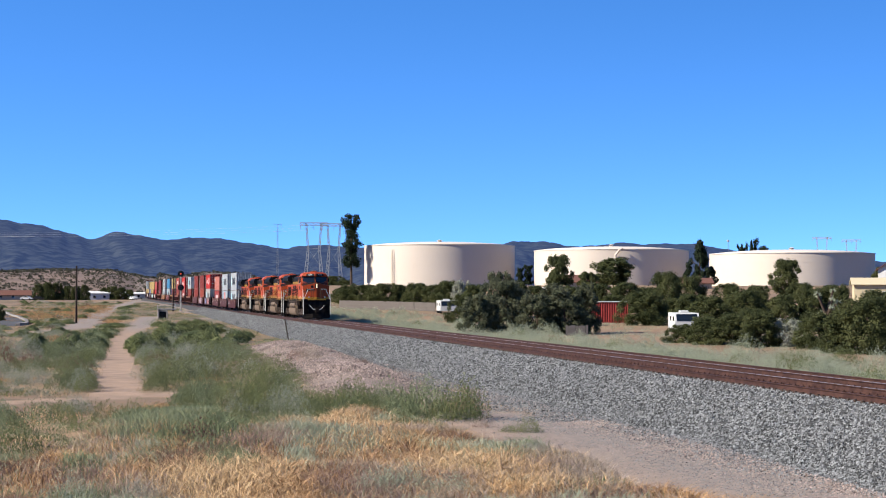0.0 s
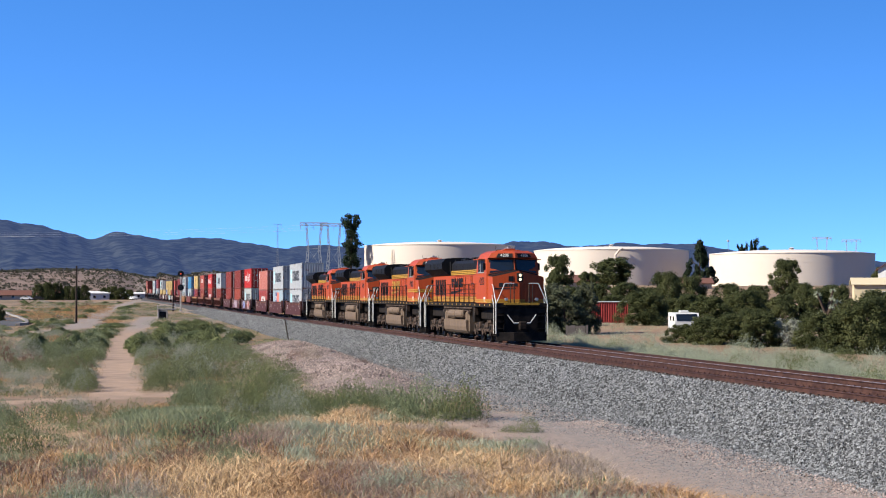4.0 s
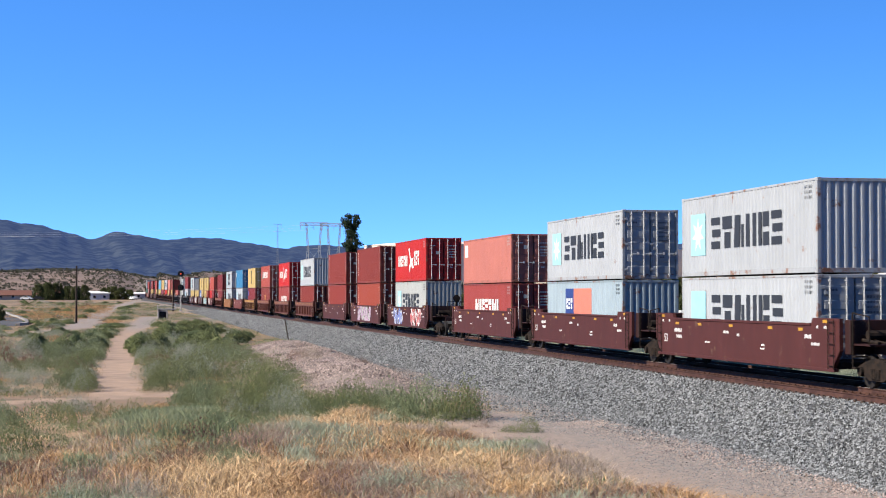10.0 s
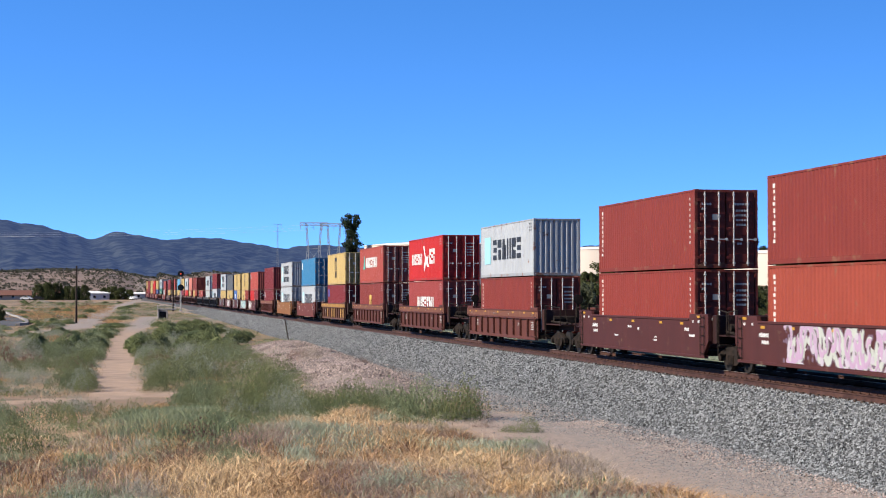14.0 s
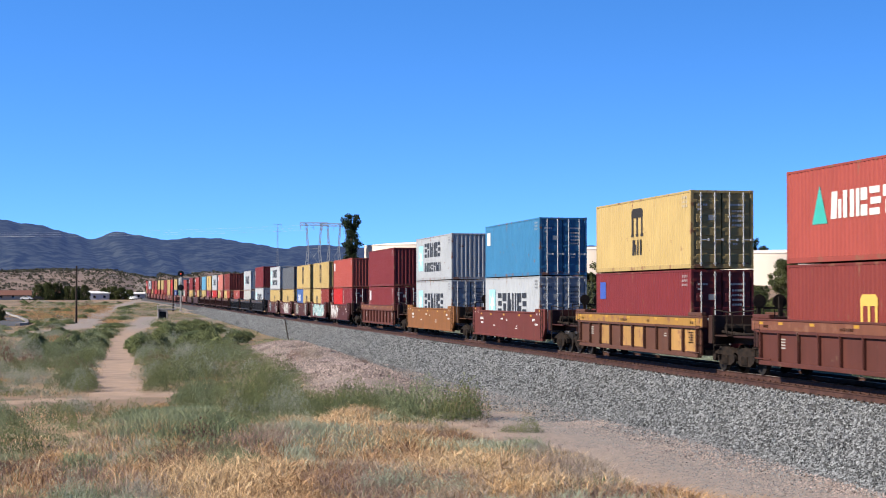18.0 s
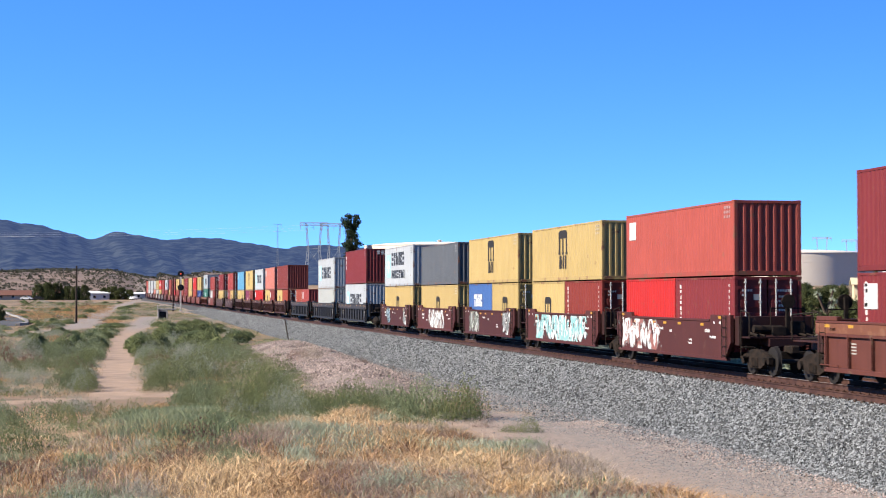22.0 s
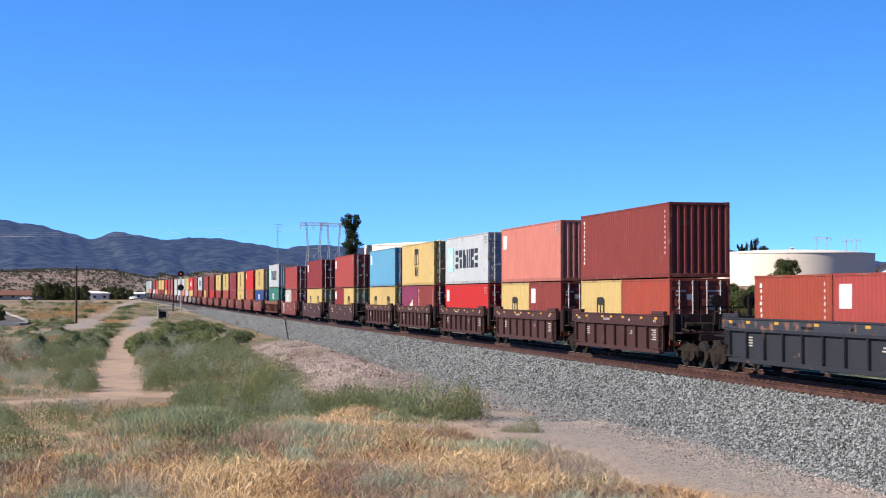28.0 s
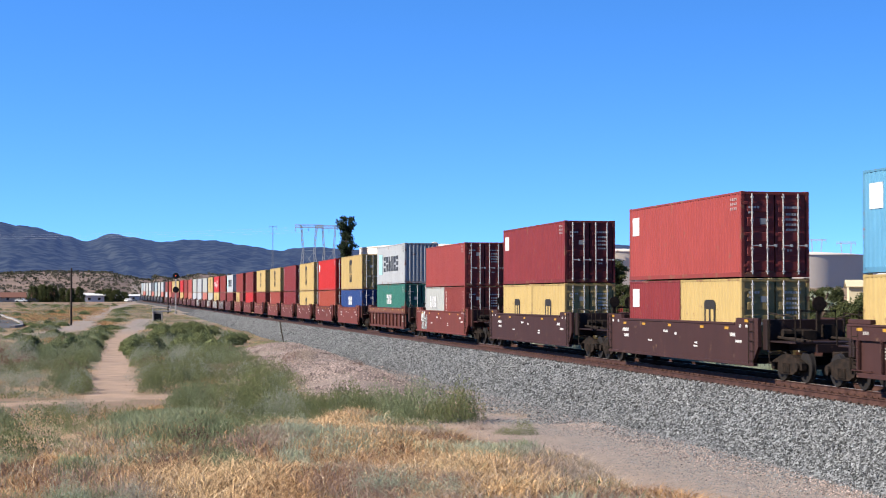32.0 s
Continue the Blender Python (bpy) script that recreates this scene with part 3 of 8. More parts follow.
def door_leaf(h):
    """One leaf with five sunk panels, hung at x = 0 and 1.06 wide, facing -y."""
    g = Geo()
    g.box(0.0, 1.06, 0.0, 0.05, 0.16, h - 0.115, 0.006)
    k = (h - 0.42) / 5
    for i in range(5):
        z = 0.22 + i * k
        g.box(0.09, 0.97, -0.026, 0.004, z, z + k * 0.62, 0.012)
    for z in (0.4, h * 0.5, h - 0.4):
        g.box(-0.03, 0.12, -0.035, 0.0, z - 0.05, z + 0.05, 0.008)
    return g


def lock_rod(h):
    g = Geo().cyl((0, 0, 0.1), (0, 0, h - 0.08), 0.02, 6)
    for z in (0.2, h * 0.33, h * 0.66, h - 0.2):
        g.box(-0.04, 0.04, -0.03, 0.035, z - 0.022, z + 0.022)
    g.box(-0.02, 0.30, -0.03, -0.005, 1.05, 1.085).box(0.26, 0.33, -0.035, 0.03, 1.02, 1.11)
    return g


def blocks(n, w, hgt, slant=0.0, gap=0.16, notch=True):
    """A row of n plain blocks with cut-outs, w by hgt, facing -x, centred; reads along -y. Abstract shapes of the lettering's weight."""
    g = Geo()
    p = w / n
    for i in range(n):
        y0, wd = w / 2 - i * p, p * (1 - gap)
        s = slant * hgt

        def bar(u0, u1, za, zb, lean=0.0):
            q = [(y0 - wd * (u0 + lean * 0) - s * za, za), (y0 - wd * u1 - s * za, za), (y0 - wd * (u1 + lean) - s * zb, zb), (y0 - wd * (u0 + lean) - s * zb, zb)]
            g.prism([(a_, b_ * hgt) for a_, b_ in q], -0.006, 0.0)
        style = (i * 3 + n) % 5 if notch else 9
        if style == 0:
            bar(0, 0.36, 0, 1), bar(0.64, 1, 0, 1)
        elif style == 1:
            bar(0, 0.9, 0, 0.24), bar(0.1, 1, 0.38, 0.62), bar(0, 0.9, 0.76, 1)
        elif style == 2:
            bar(0, 0.55, 0, 1, 0.1), bar(0.72, 1, 0, 0.7, 0.0)
        elif style == 3:
            bar(0, 0.3, 0, 1), bar(0.42, 1, 0.56, 1), bar(0.42, 1, 0, 0.4)
        elif style == 4:
            bar(0, 1, 0.6, 1), bar(0.2, 0.8, 0, 0.5)
        else:
            bar(0, 1, 0, 1)
    return g


def flat_shape(poly):
    return Geo().prism(poly, -0.005, 0.0)


def star(r):
    pts = []
    for i in range(14):
        t = math.pi * i / 7
        q = r if i % 2 == 0 else r * 0.42
        pts.append((q * math.sin(t), q * math.cos(t)))
    return pts


C = dict(W=(0.415, 0.435, 0.455), P=(0.31, 0.385, 0.43), red=(0.470, 0.019, 0.015), sal=(0.37, 0.070, 0.050), pink=(0.46, 0.155, 0.12), dk=(0.20, 0.034, 0.025),
         mar=(0.19, 0.023, 0.024), brn=(0.217, 0.031, 0.019), org=(0.287, 0.050, 0.026), yel=(0.49, 0.35, 0.135), blu=(0.044, 0.209, 0.400), nav=(0.017, 0.048, 0.174),
         sky=(0.096, 0.278, 0.435), gry=(0.109, 0.117, 0.131), grn=(0.030, 0.148, 0.113), bro=(0.296, 0.048, 0.040), wht=(0.383, 0.392, 0.374), tan=(0.392, 0.287, 0.174), roy=(0.055, 0.125, 0.33), pur=(0.183, 0.030, 0.074))
NAMES = dict(W="white", P="pale blue-grey", red="bright red", sal="faded salmon red", pink="sun-bleached pink", dk="dark red", mar="maroon", brn="brick brown", org="rust orange",
             yel="yellow", blu="blue", nav="navy blue", sky="light blue", gry="slate grey", grn="green", bro="faded red", wht="off-white", tan="tan", roy="royal blue", pur="purple-red")


def container(col, L=12.19, h=2.896, door=False, logo="", far=False):
    """A shipping container with its foot at z = 0 and its near end at -y."""
    c = C[col]
    what = "twenty-foot" if L < 7 else "forty-foot"
    t = thing("shipping_container", f"{NAMES[col]} corrugated steel {what} container, {'locking-bar doors' if door else 'plain folded end'} ahead", "container",
              "containers on the train")
    a, w = L / 2, 1.219
    def add(name, me, at=None, color=c, parent=t, label=""):
        return part(name, me, None, parent, label, at, color)
    add("frame", shared(("frame", L, h), lambda: container_frame(L, h), M["edge"]), color=tuple(v * 0.85 for v in c))
    per = 0.28 if not far else 0.6
    for s in (-1, 1):
        add("side_wall", shared(("side_wall", L, h, s, far), lambda: corrugated(-a + 0.12, a - 0.12, 0.16, h - 0.08, per, 0.021, s * 1.213), M["paint"]))
    add("roof_panel", shared(("roof_panel", L, h), lambda: Geo().box(-1.17, 1.17, -a + 0.07, a - 0.07, h - 0.05, h - 0.02), M["paint"]))
    add("floor", shared(("floor", L), lambda: Geo().box(-1.17, 1.17, -a + 0.07, a - 0.07, 0.02, 0.12), M["truck"]))
    add("end_wall", shared(("end_wall", L, h, 1), lambda: turned(corrugated(-w + 0.12, w - 0.12, 0.16, h - 0.11, 0.29, 0.05, a - 0.01)), M["paint"]))
    if not door:
        add("end_wall", shared(("end_wall", L, h, -1), lambda: turned(corrugated(-w + 0.12, w - 0.12, 0.16, h - 0.11, 0.29, 0.05, -a + 0.01)), M["paint"]))
    else:
        for s in (-1, 1):
            m = Matrix.Translation((-1.09 if s > 0 else 0.02, -a + 0.03, 0))
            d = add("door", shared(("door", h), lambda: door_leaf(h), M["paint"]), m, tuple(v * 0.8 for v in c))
            if not far:
                for x in (0.26, 0.80):
                    add("locking_bar", shared(("locking_bar", h), lambda: lock_rod(h), M["rod"]), (x, -0.05, 0), parent=d)
                def text(k=s):
                    g = Geo()
                    rows_ = ((0.14, 0.62, h * 0.80), (0.14, 0.40, h * 0.74)) if k > 0 else ((0.30, 0.92, h * 0.80), (0.36, 0.9, h * 0.72), (0.36, 0.8, h * 0.66), (0.36, 0.9, h * 0.60), (0.36, 0.85, h * 0.54), (0.40, 0.7, h * 0.3))
                    for x0, x1, z in rows_:
                        m_ = int((x1 - x0) / 0.1)
                        for i in range(m_):
                            g.box(x0 + 0.1 * i, x0 + 0.1 * i + 0.07, -0.031, -0.027, z, z + 0.075)
                    return g
                add("lettering", shared(("door_text", h, s), text, M["mark"]), None, (0.12, 0.12, 0.13) if min(c) > 0.3 else (0.6, 0.58, 0.55), d)
                if s > 0:
                    add("data_plate", shared("data_plate", lambda: Geo().box(0.55, 0.78, -0.03, -0.027, 1.78, 1.98), M["mark"]), None, (0.36, 0.37, 0.37), d)
    X = -1.2165
    def mk(name, me, y, z, color, label=""):
        return part(name, me, None, t, label, (X, y, z), color)
    k = L / 12.19
    if logo in ("ma", "sl"):
        sz = 1.5 if logo == "ma" else 1.7
        mk("emblem", shared(("emblem", sz), lambda: Geo().box(-0.004, 0, -sz / 2, sz / 2, -sz / 2, sz / 2), M["mark"]), 4.35, h * 0.52, (0.34, 0.66, 0.74), "pale blue square emblem with a white star")
        mk("emblem_star", shared(("emblem_star", sz), lambda: flat_shape(star(sz * 0.42)), M["mark"]), 4.35, h * 0.52, (0.7, 0.75, 0.76)).location.x -= 0.004
        b = (0.03, 0.035, 0.045)
        if logo == "ma":
            mk("lettering", shared("letters_m", lambda: blocks(6, 6.6, 1.1), M["mark"]), -0.3, h * 0.33, b)
        else:
            mk("lettering", shared("letters_m1", lambda: blocks(6, 5.6, 0.95), M["mark"]), 0.2, h * 0.53, b)
            mk("lettering", shared("letters_m2", lambda: blocks(7, 5.6, 0.6), M["mark"]), 0.2, h * 0.2, b)
    if logo == "mal":
        mk("lettering", shared("letters_m", lambda: blocks(6, 6.6, 1.1), M["mark"]), -0.3, h * 0.33, (0.03, 0.035, 0.045))
        mk("emblem", shared(("emblem", 1.5), lambda: Geo().box(-0.004, 0, -0.75, 0.75, -0.75, 0.75), M["mark"]), 4.35, h * 0.52, (0.34, 0.66, 0.74), "pale blue square emblem with a white star")
    if logo in ("ms", "mslow"):
        b = (0.03, 0.025, 0.02) if col == "yel" else (0.68, 0.45, 0.1)
        def arch():
            g = Geo()
            for y in (0.62, 0.0, -0.62):
                g.box(-0.006, 0, y - 0.10, y + 0.10, 0, 0.85).box(-0.006, 0, y - 0.17, y + 0.17, -0.06, 0.05)
            g.prism([(0.75, 0.7), (0.75, 0.95), (0.55, 1.08), (-0.55, 1.08), (-0.75, 0.95), (-0.75, 0.7)], -0.005, 0)
            return g
        off = 0.3 if L > 7 else 0
        e_ = mk("emblem", shared("arch", arch, M["mark"]), off, h * (0.5 if logo == "ms" else 0.36), b)
        if logo == "mslow":
            e_.scale = (1, 0.74, 0.86)
        if logo == "ms":
            mk("lettering", shared("letters_s", lambda: blocks(2, 1.3, 0.62), M["mark"]), off, h * 0.22, b)
    if logo == "hy":
        mk("emblem", shared("triangle", lambda: flat_shape([(0.55, 0), (-0.55, 0), (0, 1.15)]), M["mark"]), 3.6, h * 0.4, (0.05, 0.42, 0.36), "green triangle emblem")
        mk("lettering", shared("letters_h", lambda: blocks(7, 6.0, 0.8, notch=True), M["mark"]), -0.2, h * 0.44, (0.75, 0.74, 0.7))
    if logo == "hyl":
        mk("lettering", shared("letters_h", lambda: blocks(7, 6.0, 0.8, notch=True), M["mark"]), -0.2, h * 0.36, (0.75, 0.74, 0.7))
    if logo == "hs":
        mk("lettering", shared("letters_g", lambda: blocks(7, 3.9, 0.75), M["mark"]), 2.9, h * 0.38, (0.75, 0.72, 0.68))
        mk("emblem", shared("bird", lambda: flat_shape([(1.0, 1.5), (0.6, 1.55), (0.2, 0.9), (-0.4, 0.75), (-1.0, 0.9), (-0.6, 0.5), (-1.1, 0.1), (-0.5, 0.1), (0.0, 0.35), (0.6, -0.2),
                                                        (0.75, 0.2), (0.3, 0.6)]), M["mark"]), -0.4, h * 0.28, (0.75, 0.72, 0.68), "white bird-like emblem")
        mk("lettering", shared("letters_u", lambda: blocks(3, 2.0, 1.0), M["mark"]), -2.6, h * 0.38, (0.75, 0.72, 0.68))
    if logo in ("code", "codep"):
        def column():
            g = Geo()
            for i in range(10):
                g.box(-0.004, 0, -0.09, 0.09 - 0.04 * (i % 3), -i * 0.2 - 0.14 + 0.03 * (i % 2), -i * 0.2)
            return g
        mk("lettering", shared("letters_c", column, M["mark"]), a - 0.55, h * 0.9, (0.72, 0.66, 0.6))
        def small():
            g = Geo()
            for i in range(9):
                g.box(-0.004, 0, -0.035, 0.035, -i * 0.2 - 0.10, -i * 0.2)
            return g
        mk("lettering", shared("letters_v", small, M["mark"]), -a + 0.5, h * 0.9, (0.66, 0.6, 0.55))
    if logo in ("patch", "codep"):
        mk("panel_mark", shared("patch", lambda: Geo().box(-0.004, 0, -0.42, 0.42, -0.36, 0.36).box(-0.007, -0.003, -0.3, 0.3, -0.1, 0.02), M["mark"]), a - 0.85, h * 0.74, (0.66, 0.66, 0.66))
    if logo == "flag":
        mk("panel_mark", shared("patch", lambda: Geo().box(-0.004, 0, -0.42, 0.42, -0.36, 0.36).box(-0.007, -0.003, -0.3, 0.3, -0.1, 0.02), M["mark"]), a - 1.0, h * 0.74, (0.05, 0.1, 0.4), "blue logo panel")
    if logo == "banner":
        mk("panel_mark", shared("banner_a", lambda: Geo().box(-0.004, 0, -0.7, 0.7, 0, 1.25), M["mark"]), 2.1, 1.0, (0.03, 0.06, 0.22), "navy blue panel with white figures")
        mk("panel_mark", shared("banner_b", lambda: Geo().box(-0.004, 0, -1.45, 1.45, 0, 1.25), M["mark"]), -0.05, 1.0, (0.62, 0.20, 0.14), "faded salmon panel")
        mk("lettering", shared("banner_c", lambda: blocks(3, 1.1, 0.5), M["mark"]), 2.1, 1.3, (0.7, 0.7, 0.7)).location.x -= 0.005
    if logo == "tex":
        part("lettering", shared("letters_t", lambda: turned(blocks(3, 1.1, 0.32)), M["mark"]), None, t, "", (0.15, -a + 0.004, h * 0.83), (0.74, 0.7, 0.66))
        mk("lettering", shared("letters_c3", lambda: Geo().box(-0.004, 0, -0.14, 0.14, -0.3, 0).box(-0.004, 0, -0.14, 0.14, -0.75, -0.4).box(-0.004, 0, -0.14, 0.14, -1.2, -0.85), M["mark"]), a - 0.5, h * 0.85, (0.72, 0.66, 0.6))
    if logo == "blob" and col == "pur":
        mk("lettering", shared("letters_y", lambda: blocks(3, 1.5, 0.3), M["mark"]), 0.9, h * 0.27, (0.7, 0.55, 0.3))
        mk("emblem", shared("shield", lambda: flat_shape([(0.5, 0.1), (0.55, 0.75), (0, 0.85), (-0.55, 1.1), (-0.6, 0.55), (-0.2, 0.0)]), M["mark"]), -0.7, h * 0.22, (0.72, 0.62, 0.42), "pale yellow shield emblem")
    elif logo == "blob":
        mk("lettering", shared("letters_b", lambda: blocks(4, 2.2, 0.7), M["mark"]), 0.5, h * 0.5, (0.7, 0.7, 0.7))
    if not far and logo != "code" and L > 7:
        def ids():
            g = Geo()
            for r in range(3):
                for i in range(4):
                    g.box(-0.004, 0, -0.4 + i * 0.16, -0.31 + i * 0.16, -r * 0.16 - 0.09, -r * 0.16)
            return g
        mk("lettering", shared("ids", ids, M["mark"]), -a + 0.8, h * 0.93, tuple(v * 0.55 if min(c) > 0.25 else v * 0.5 + 0.26 for v in c))
    return t


# ---- well cars ----
def side_smooth(a):
    return Geo().prism([(-a, 1.98), (-a + 1.9, 1.98), (-a + 2.0, 1.80), (a - 2.0, 1.80), (a - 1.9, 1.98), (a, 1.98), (a, 1.05), (a - 0.55, 0.45), (-a + 0.55, 0.45), (-a, 1.05)],
                       -0.06, 0.06).box(-0.10, 0.06, -a + 0.3, a - 0.3, 0.42, 0.52, 0.01).box(-0.09, 0.06, -a + 2.0, a - 2.0, 1.74, 1.82, 0.01)


def rib_places(a):
    n = round((2 * a - 1.4) / 1.5)
    return [-a + 0.7 + i * (2 * a - 1.4) / n for i in range(n + 1)]


def side_ribbed(a):
    """A recessed side sheet between a deep top chord, a bottom chord and upright ribs, with raised ends."""
    g = Geo().box(-0.02, 0.05, -a + 0.4, a - 0.4, 0.5, 1.52)
    g.prism([(-a, 1.52), (-a, 1.90), (a, 1.90), (a, 1.52), (a - 0.5, 1.46), (-a + 0.5, 1.46)], -0.11, 0.06)
    g.box(-0.13, 0.06, -a + 0.02, a - 0.02, 1.84, 1.905, 0.012).box(-0.11, 0.07, -a + 0.6, a - 0.6, 0.42, 0.56, 0.012)
    for y in rib_places(a):
        g.prism([(-0.10, 1.46), (-0.10, 0.62), (-0.04, 0.56), (0.0, 0.56), (0.0, 1.46)], y - 0.055, y + 0.055, axis="y")
        g.box(-0.125, -0.10, y - 0.03, y + 0.03, 0.6, 1.5)
    for s in (-1, 1):
        g.box(-0.12, 0.06, s * (a - 0.8) - 0.7, s * (a - 0.8) + 0.7, 1.908, 2.04, 0.015)
        g.cyl((-0.12, s * (a - 0.35), 0.62), (-0.12, s * (a - 1.6), 0.62), 0.02, 5)
    return g


def reflector_places(kind, a):
    for y in (-a + 0.8, -a + 2.6, -a + 5.0, 0.2, a - 5.0, a - 2.6, a - 1.0):
        yield (-0.062, y, 1.84 if abs(y) > a - 1.7 else 1.58) if kind == "s" else (-0.112, y, 1.72)


def rib_marks(a):
    """White stencils on a ribbed car: a data block, short lines on the chord, a number."""
    g = Geo()
    for y, w, z, n in ((a - 2.6, 0.5, 0.98, 4), (-a + 1.2, 0.55, 0.92, 5), (-a + 4.2, 0.3, 1.1, 2)):
        for i in range(n):
            g.box(-0.026, -0.02, y, y + w * (1 - 0.25 * (i % 2)), z + 0.09 * i, z + 0.09 * i + 0.045)
    for y, w in ((0.6, 0.9), (a - 1.4, 0.4), (-a + 1.0, 0.35), (-2.2, 0.25)):
        m = max(2, int(w / 0.12))
        for i in range(m):
            g.box(-0.116, -0.11, y + i * w / m, y + (i + 0.65) * w / m, 1.62, 1.71)
    return g


def truck_frame():
    g = Geo()
    for s in (-1, 1):
        x = s * 1.0
        g.prism([(-1.15, 0.62), (-0.75, 0.74), (-0.3, 0.86), (0.3, 0.86), (0.75, 0.74), (1.15, 0.62), (1.15, 0.40), (0.8, 0.40), (0.45, 0.24), (-0.45, 0.24), (-0.8, 0.40), (-1.15, 0.40)],
                x - 0.08, x + 0.08)
        for y in (-0.2, -0.07, 0.07, 0.2):
            g.cyl((x + s * 0.09, y, 0.3), (x + s * 0.09, y, 0.58), 0.055, 8)
        for y in (-0.89, 0.89):
            g.cyl((x - s * 0.1, y, 0.483), (x + s * 0.17, y, 0.483), 0.14, 10)
    return g.box(-0.95, 0.95, -0.17, 0.17, 0.5, 0.78, 0.02)


def wheelset_geo(r):
    g = Geo().cyl((-1.05, 0, 0), (1.05, 0, 0), 0.075, 8)
    for s in (-1, 1):
        g.cyl((s * 0.70, 0, 0), (s * 0.73, 0, 0), r + 0.025, 24).cyl((s * 0.73, 0, 0), (s * 0.835, 0, 0), r, 24).cyl((s * 0.82, 0, 0), (s * 0.87, 0, 0), 0.15, 12)
        for i in range(5):
            t = i * 2 * math.pi / 5
            g.box(s * 0.835 - 0.006, s * 0.835 + 0.006, 0.25 * math.cos(t) - 0.03, 0.25 * math.cos(t) + 0.03, 0.25 * math.sin(t) - 0.03, 0.25 * math.sin(t) + 0.03)
    return g


def car_truck(parent, y, keyed):
    o = part("truck", shared("truck", truck_frame, M["truck"]), None, parent, "", (0, y, 0))
    for k in (-0.89, 0.89):
        w = part("wheelset", shared("wheelset", lambda: wheelset_geo(0.483), M["wheel"]), None, o, "", (0, k, 0.483))
        if keyed:
            WHEELS.append((w, (0, k, 0.483), 0.483))
    return o


def end_deck(length):
    """The platform over a truck, reaching from y = 0 outwards to -y."""
    g = Geo().box(-1.35, 1.35, -0.35, 0.0, 0.95, 1.95, 0.02)
    g.prism([(0, 1.0), (0, 1.5), (-0.9, 1.25), (-length, 1.2), (-length, 0.95)], -0.6, 0.6)
    g.box(-1.25, 1.25, -length + 0.1, -0.35, 1.22, 1.27)
    return g


def ladder_geo():
    g = Geo()
    for s in (-0.2, 0.2):
        g.cyl((0, s, 0.5), (0, s, 1.95), 0.016, 5)
    for i in range(5):
        g.cyl((0, -0.2, 0.6 + i * 0.32), (0, 0.2, 0.6 + i * 0.32), 0.014, 5)
    return g


def brake_stand():
    g = Geo().box(-0.07, 0.07, -0.05, 0.05, 1.2, 2.6, 0.01).cyl((0, -0.05, 2.45), (0, -0.1, 2.45), 0.24, 14)
    return g.box(-0.6, 0.6, 0.0, 0.03, 2.2, 2.24).cyl((-0.6, 0.01, 1.25), (-0.6, 0.01, 2.25), 0.02, 6).cyl((0.6, 0.01, 1.25), (0.6, 0.01, 2.25), 0.02, 6)


CAR = dict(brown=(0.074, 0.018, 0.015), rust=(0.098, 0.028, 0.019), amber=(0.25, 0.098, 0.028), red=(0.135, 0.030, 0.021), black=(0.022, 0.023, 0.030), dark=(0.054, 0.020, 0.017),
           yellow=(0.125, 0.050, 0.030))
CARN = dict(brown="dark brown", rust="rusty brown", amber="amber yellow", red="red-brown", black="blue-black", dark="dark brown", yellow="worn yellow-brown")


def graffiti(side, seed, y0, y1, tones):
    """Sprayed swirls on a car's side: fat overlapping arcs with a dark outline, coloured fills and thin highlights."""
    rnd = random.Random(seed)
    n = max(5, int((y1 - y0) / 0.13))
    arcs = [(y1 - (y1 - y0) * (i + rnd.uniform(0.1, 0.9)) / n, 1.13 + rnd.uniform(-0.28, 0.28), rnd.uniform(0.16, 0.40), rnd.uniform(0, 6.28), rnd.uniform(1.6, 4.6), rnd.uniform(0.08, 0.15)) for i in range(n)]

    def band(g, arc, grow, x):
        cy, cz, r, a0, sweep_, w = arc
        w, m = w + grow, 9
        pts = [(r + w, a0 + sweep_ * k / m) for k in range(m + 1)] + [(max(0.02, r - w), a0 + sweep_ * (m - k) / m) for k in range(m + 1)]
        g.prism([(cy + q * 0.8 * math.cos(t), min(max(cz + q * 1.25 * math.sin(t), 0.56), 1.72)) for q, t in pts], x, -0.059)

    shade = tones[1] if len(tones) > 1 else tuple(v * 0.25 for v in tones[0])
    pale = tuple(min(0.8, v * 0.4 + 0.3) for v in shade)
    for tone, grow, x0, pick in ((tuple(v * 0.35 for v in shade), 0.045, -0.062, 1), (tones[0], 0.0, -0.066, 1), (pale, -0.012, -0.070, 3), (shade, -0.045, -0.074, 2)):
        g = Geo()
        for k, arc in enumerate(arcs):
            if k % pick == 0:
                band(g, arc, grow, x0 - 0.0003 * (k % 11))
        for k in range(n if grow > 0 else 0):
            y, z, r = rnd.uniform(y0 - 0.4, y1 + 0.4), rnd.uniform(0.62, 1.6), rnd.uniform(0.03, 0.10)
            g.prism([(y + r * math.cos(k_ * 0.7854), z + r * math.sin(k_ * 0.7854)) for k_ in range(8)], -0.0605 - 0.0002 * (k % 5), -0.059)
        tagged(part("graffiti", g, M["mark"], side, "sprayed graffiti", None, tone), kind="stuff")


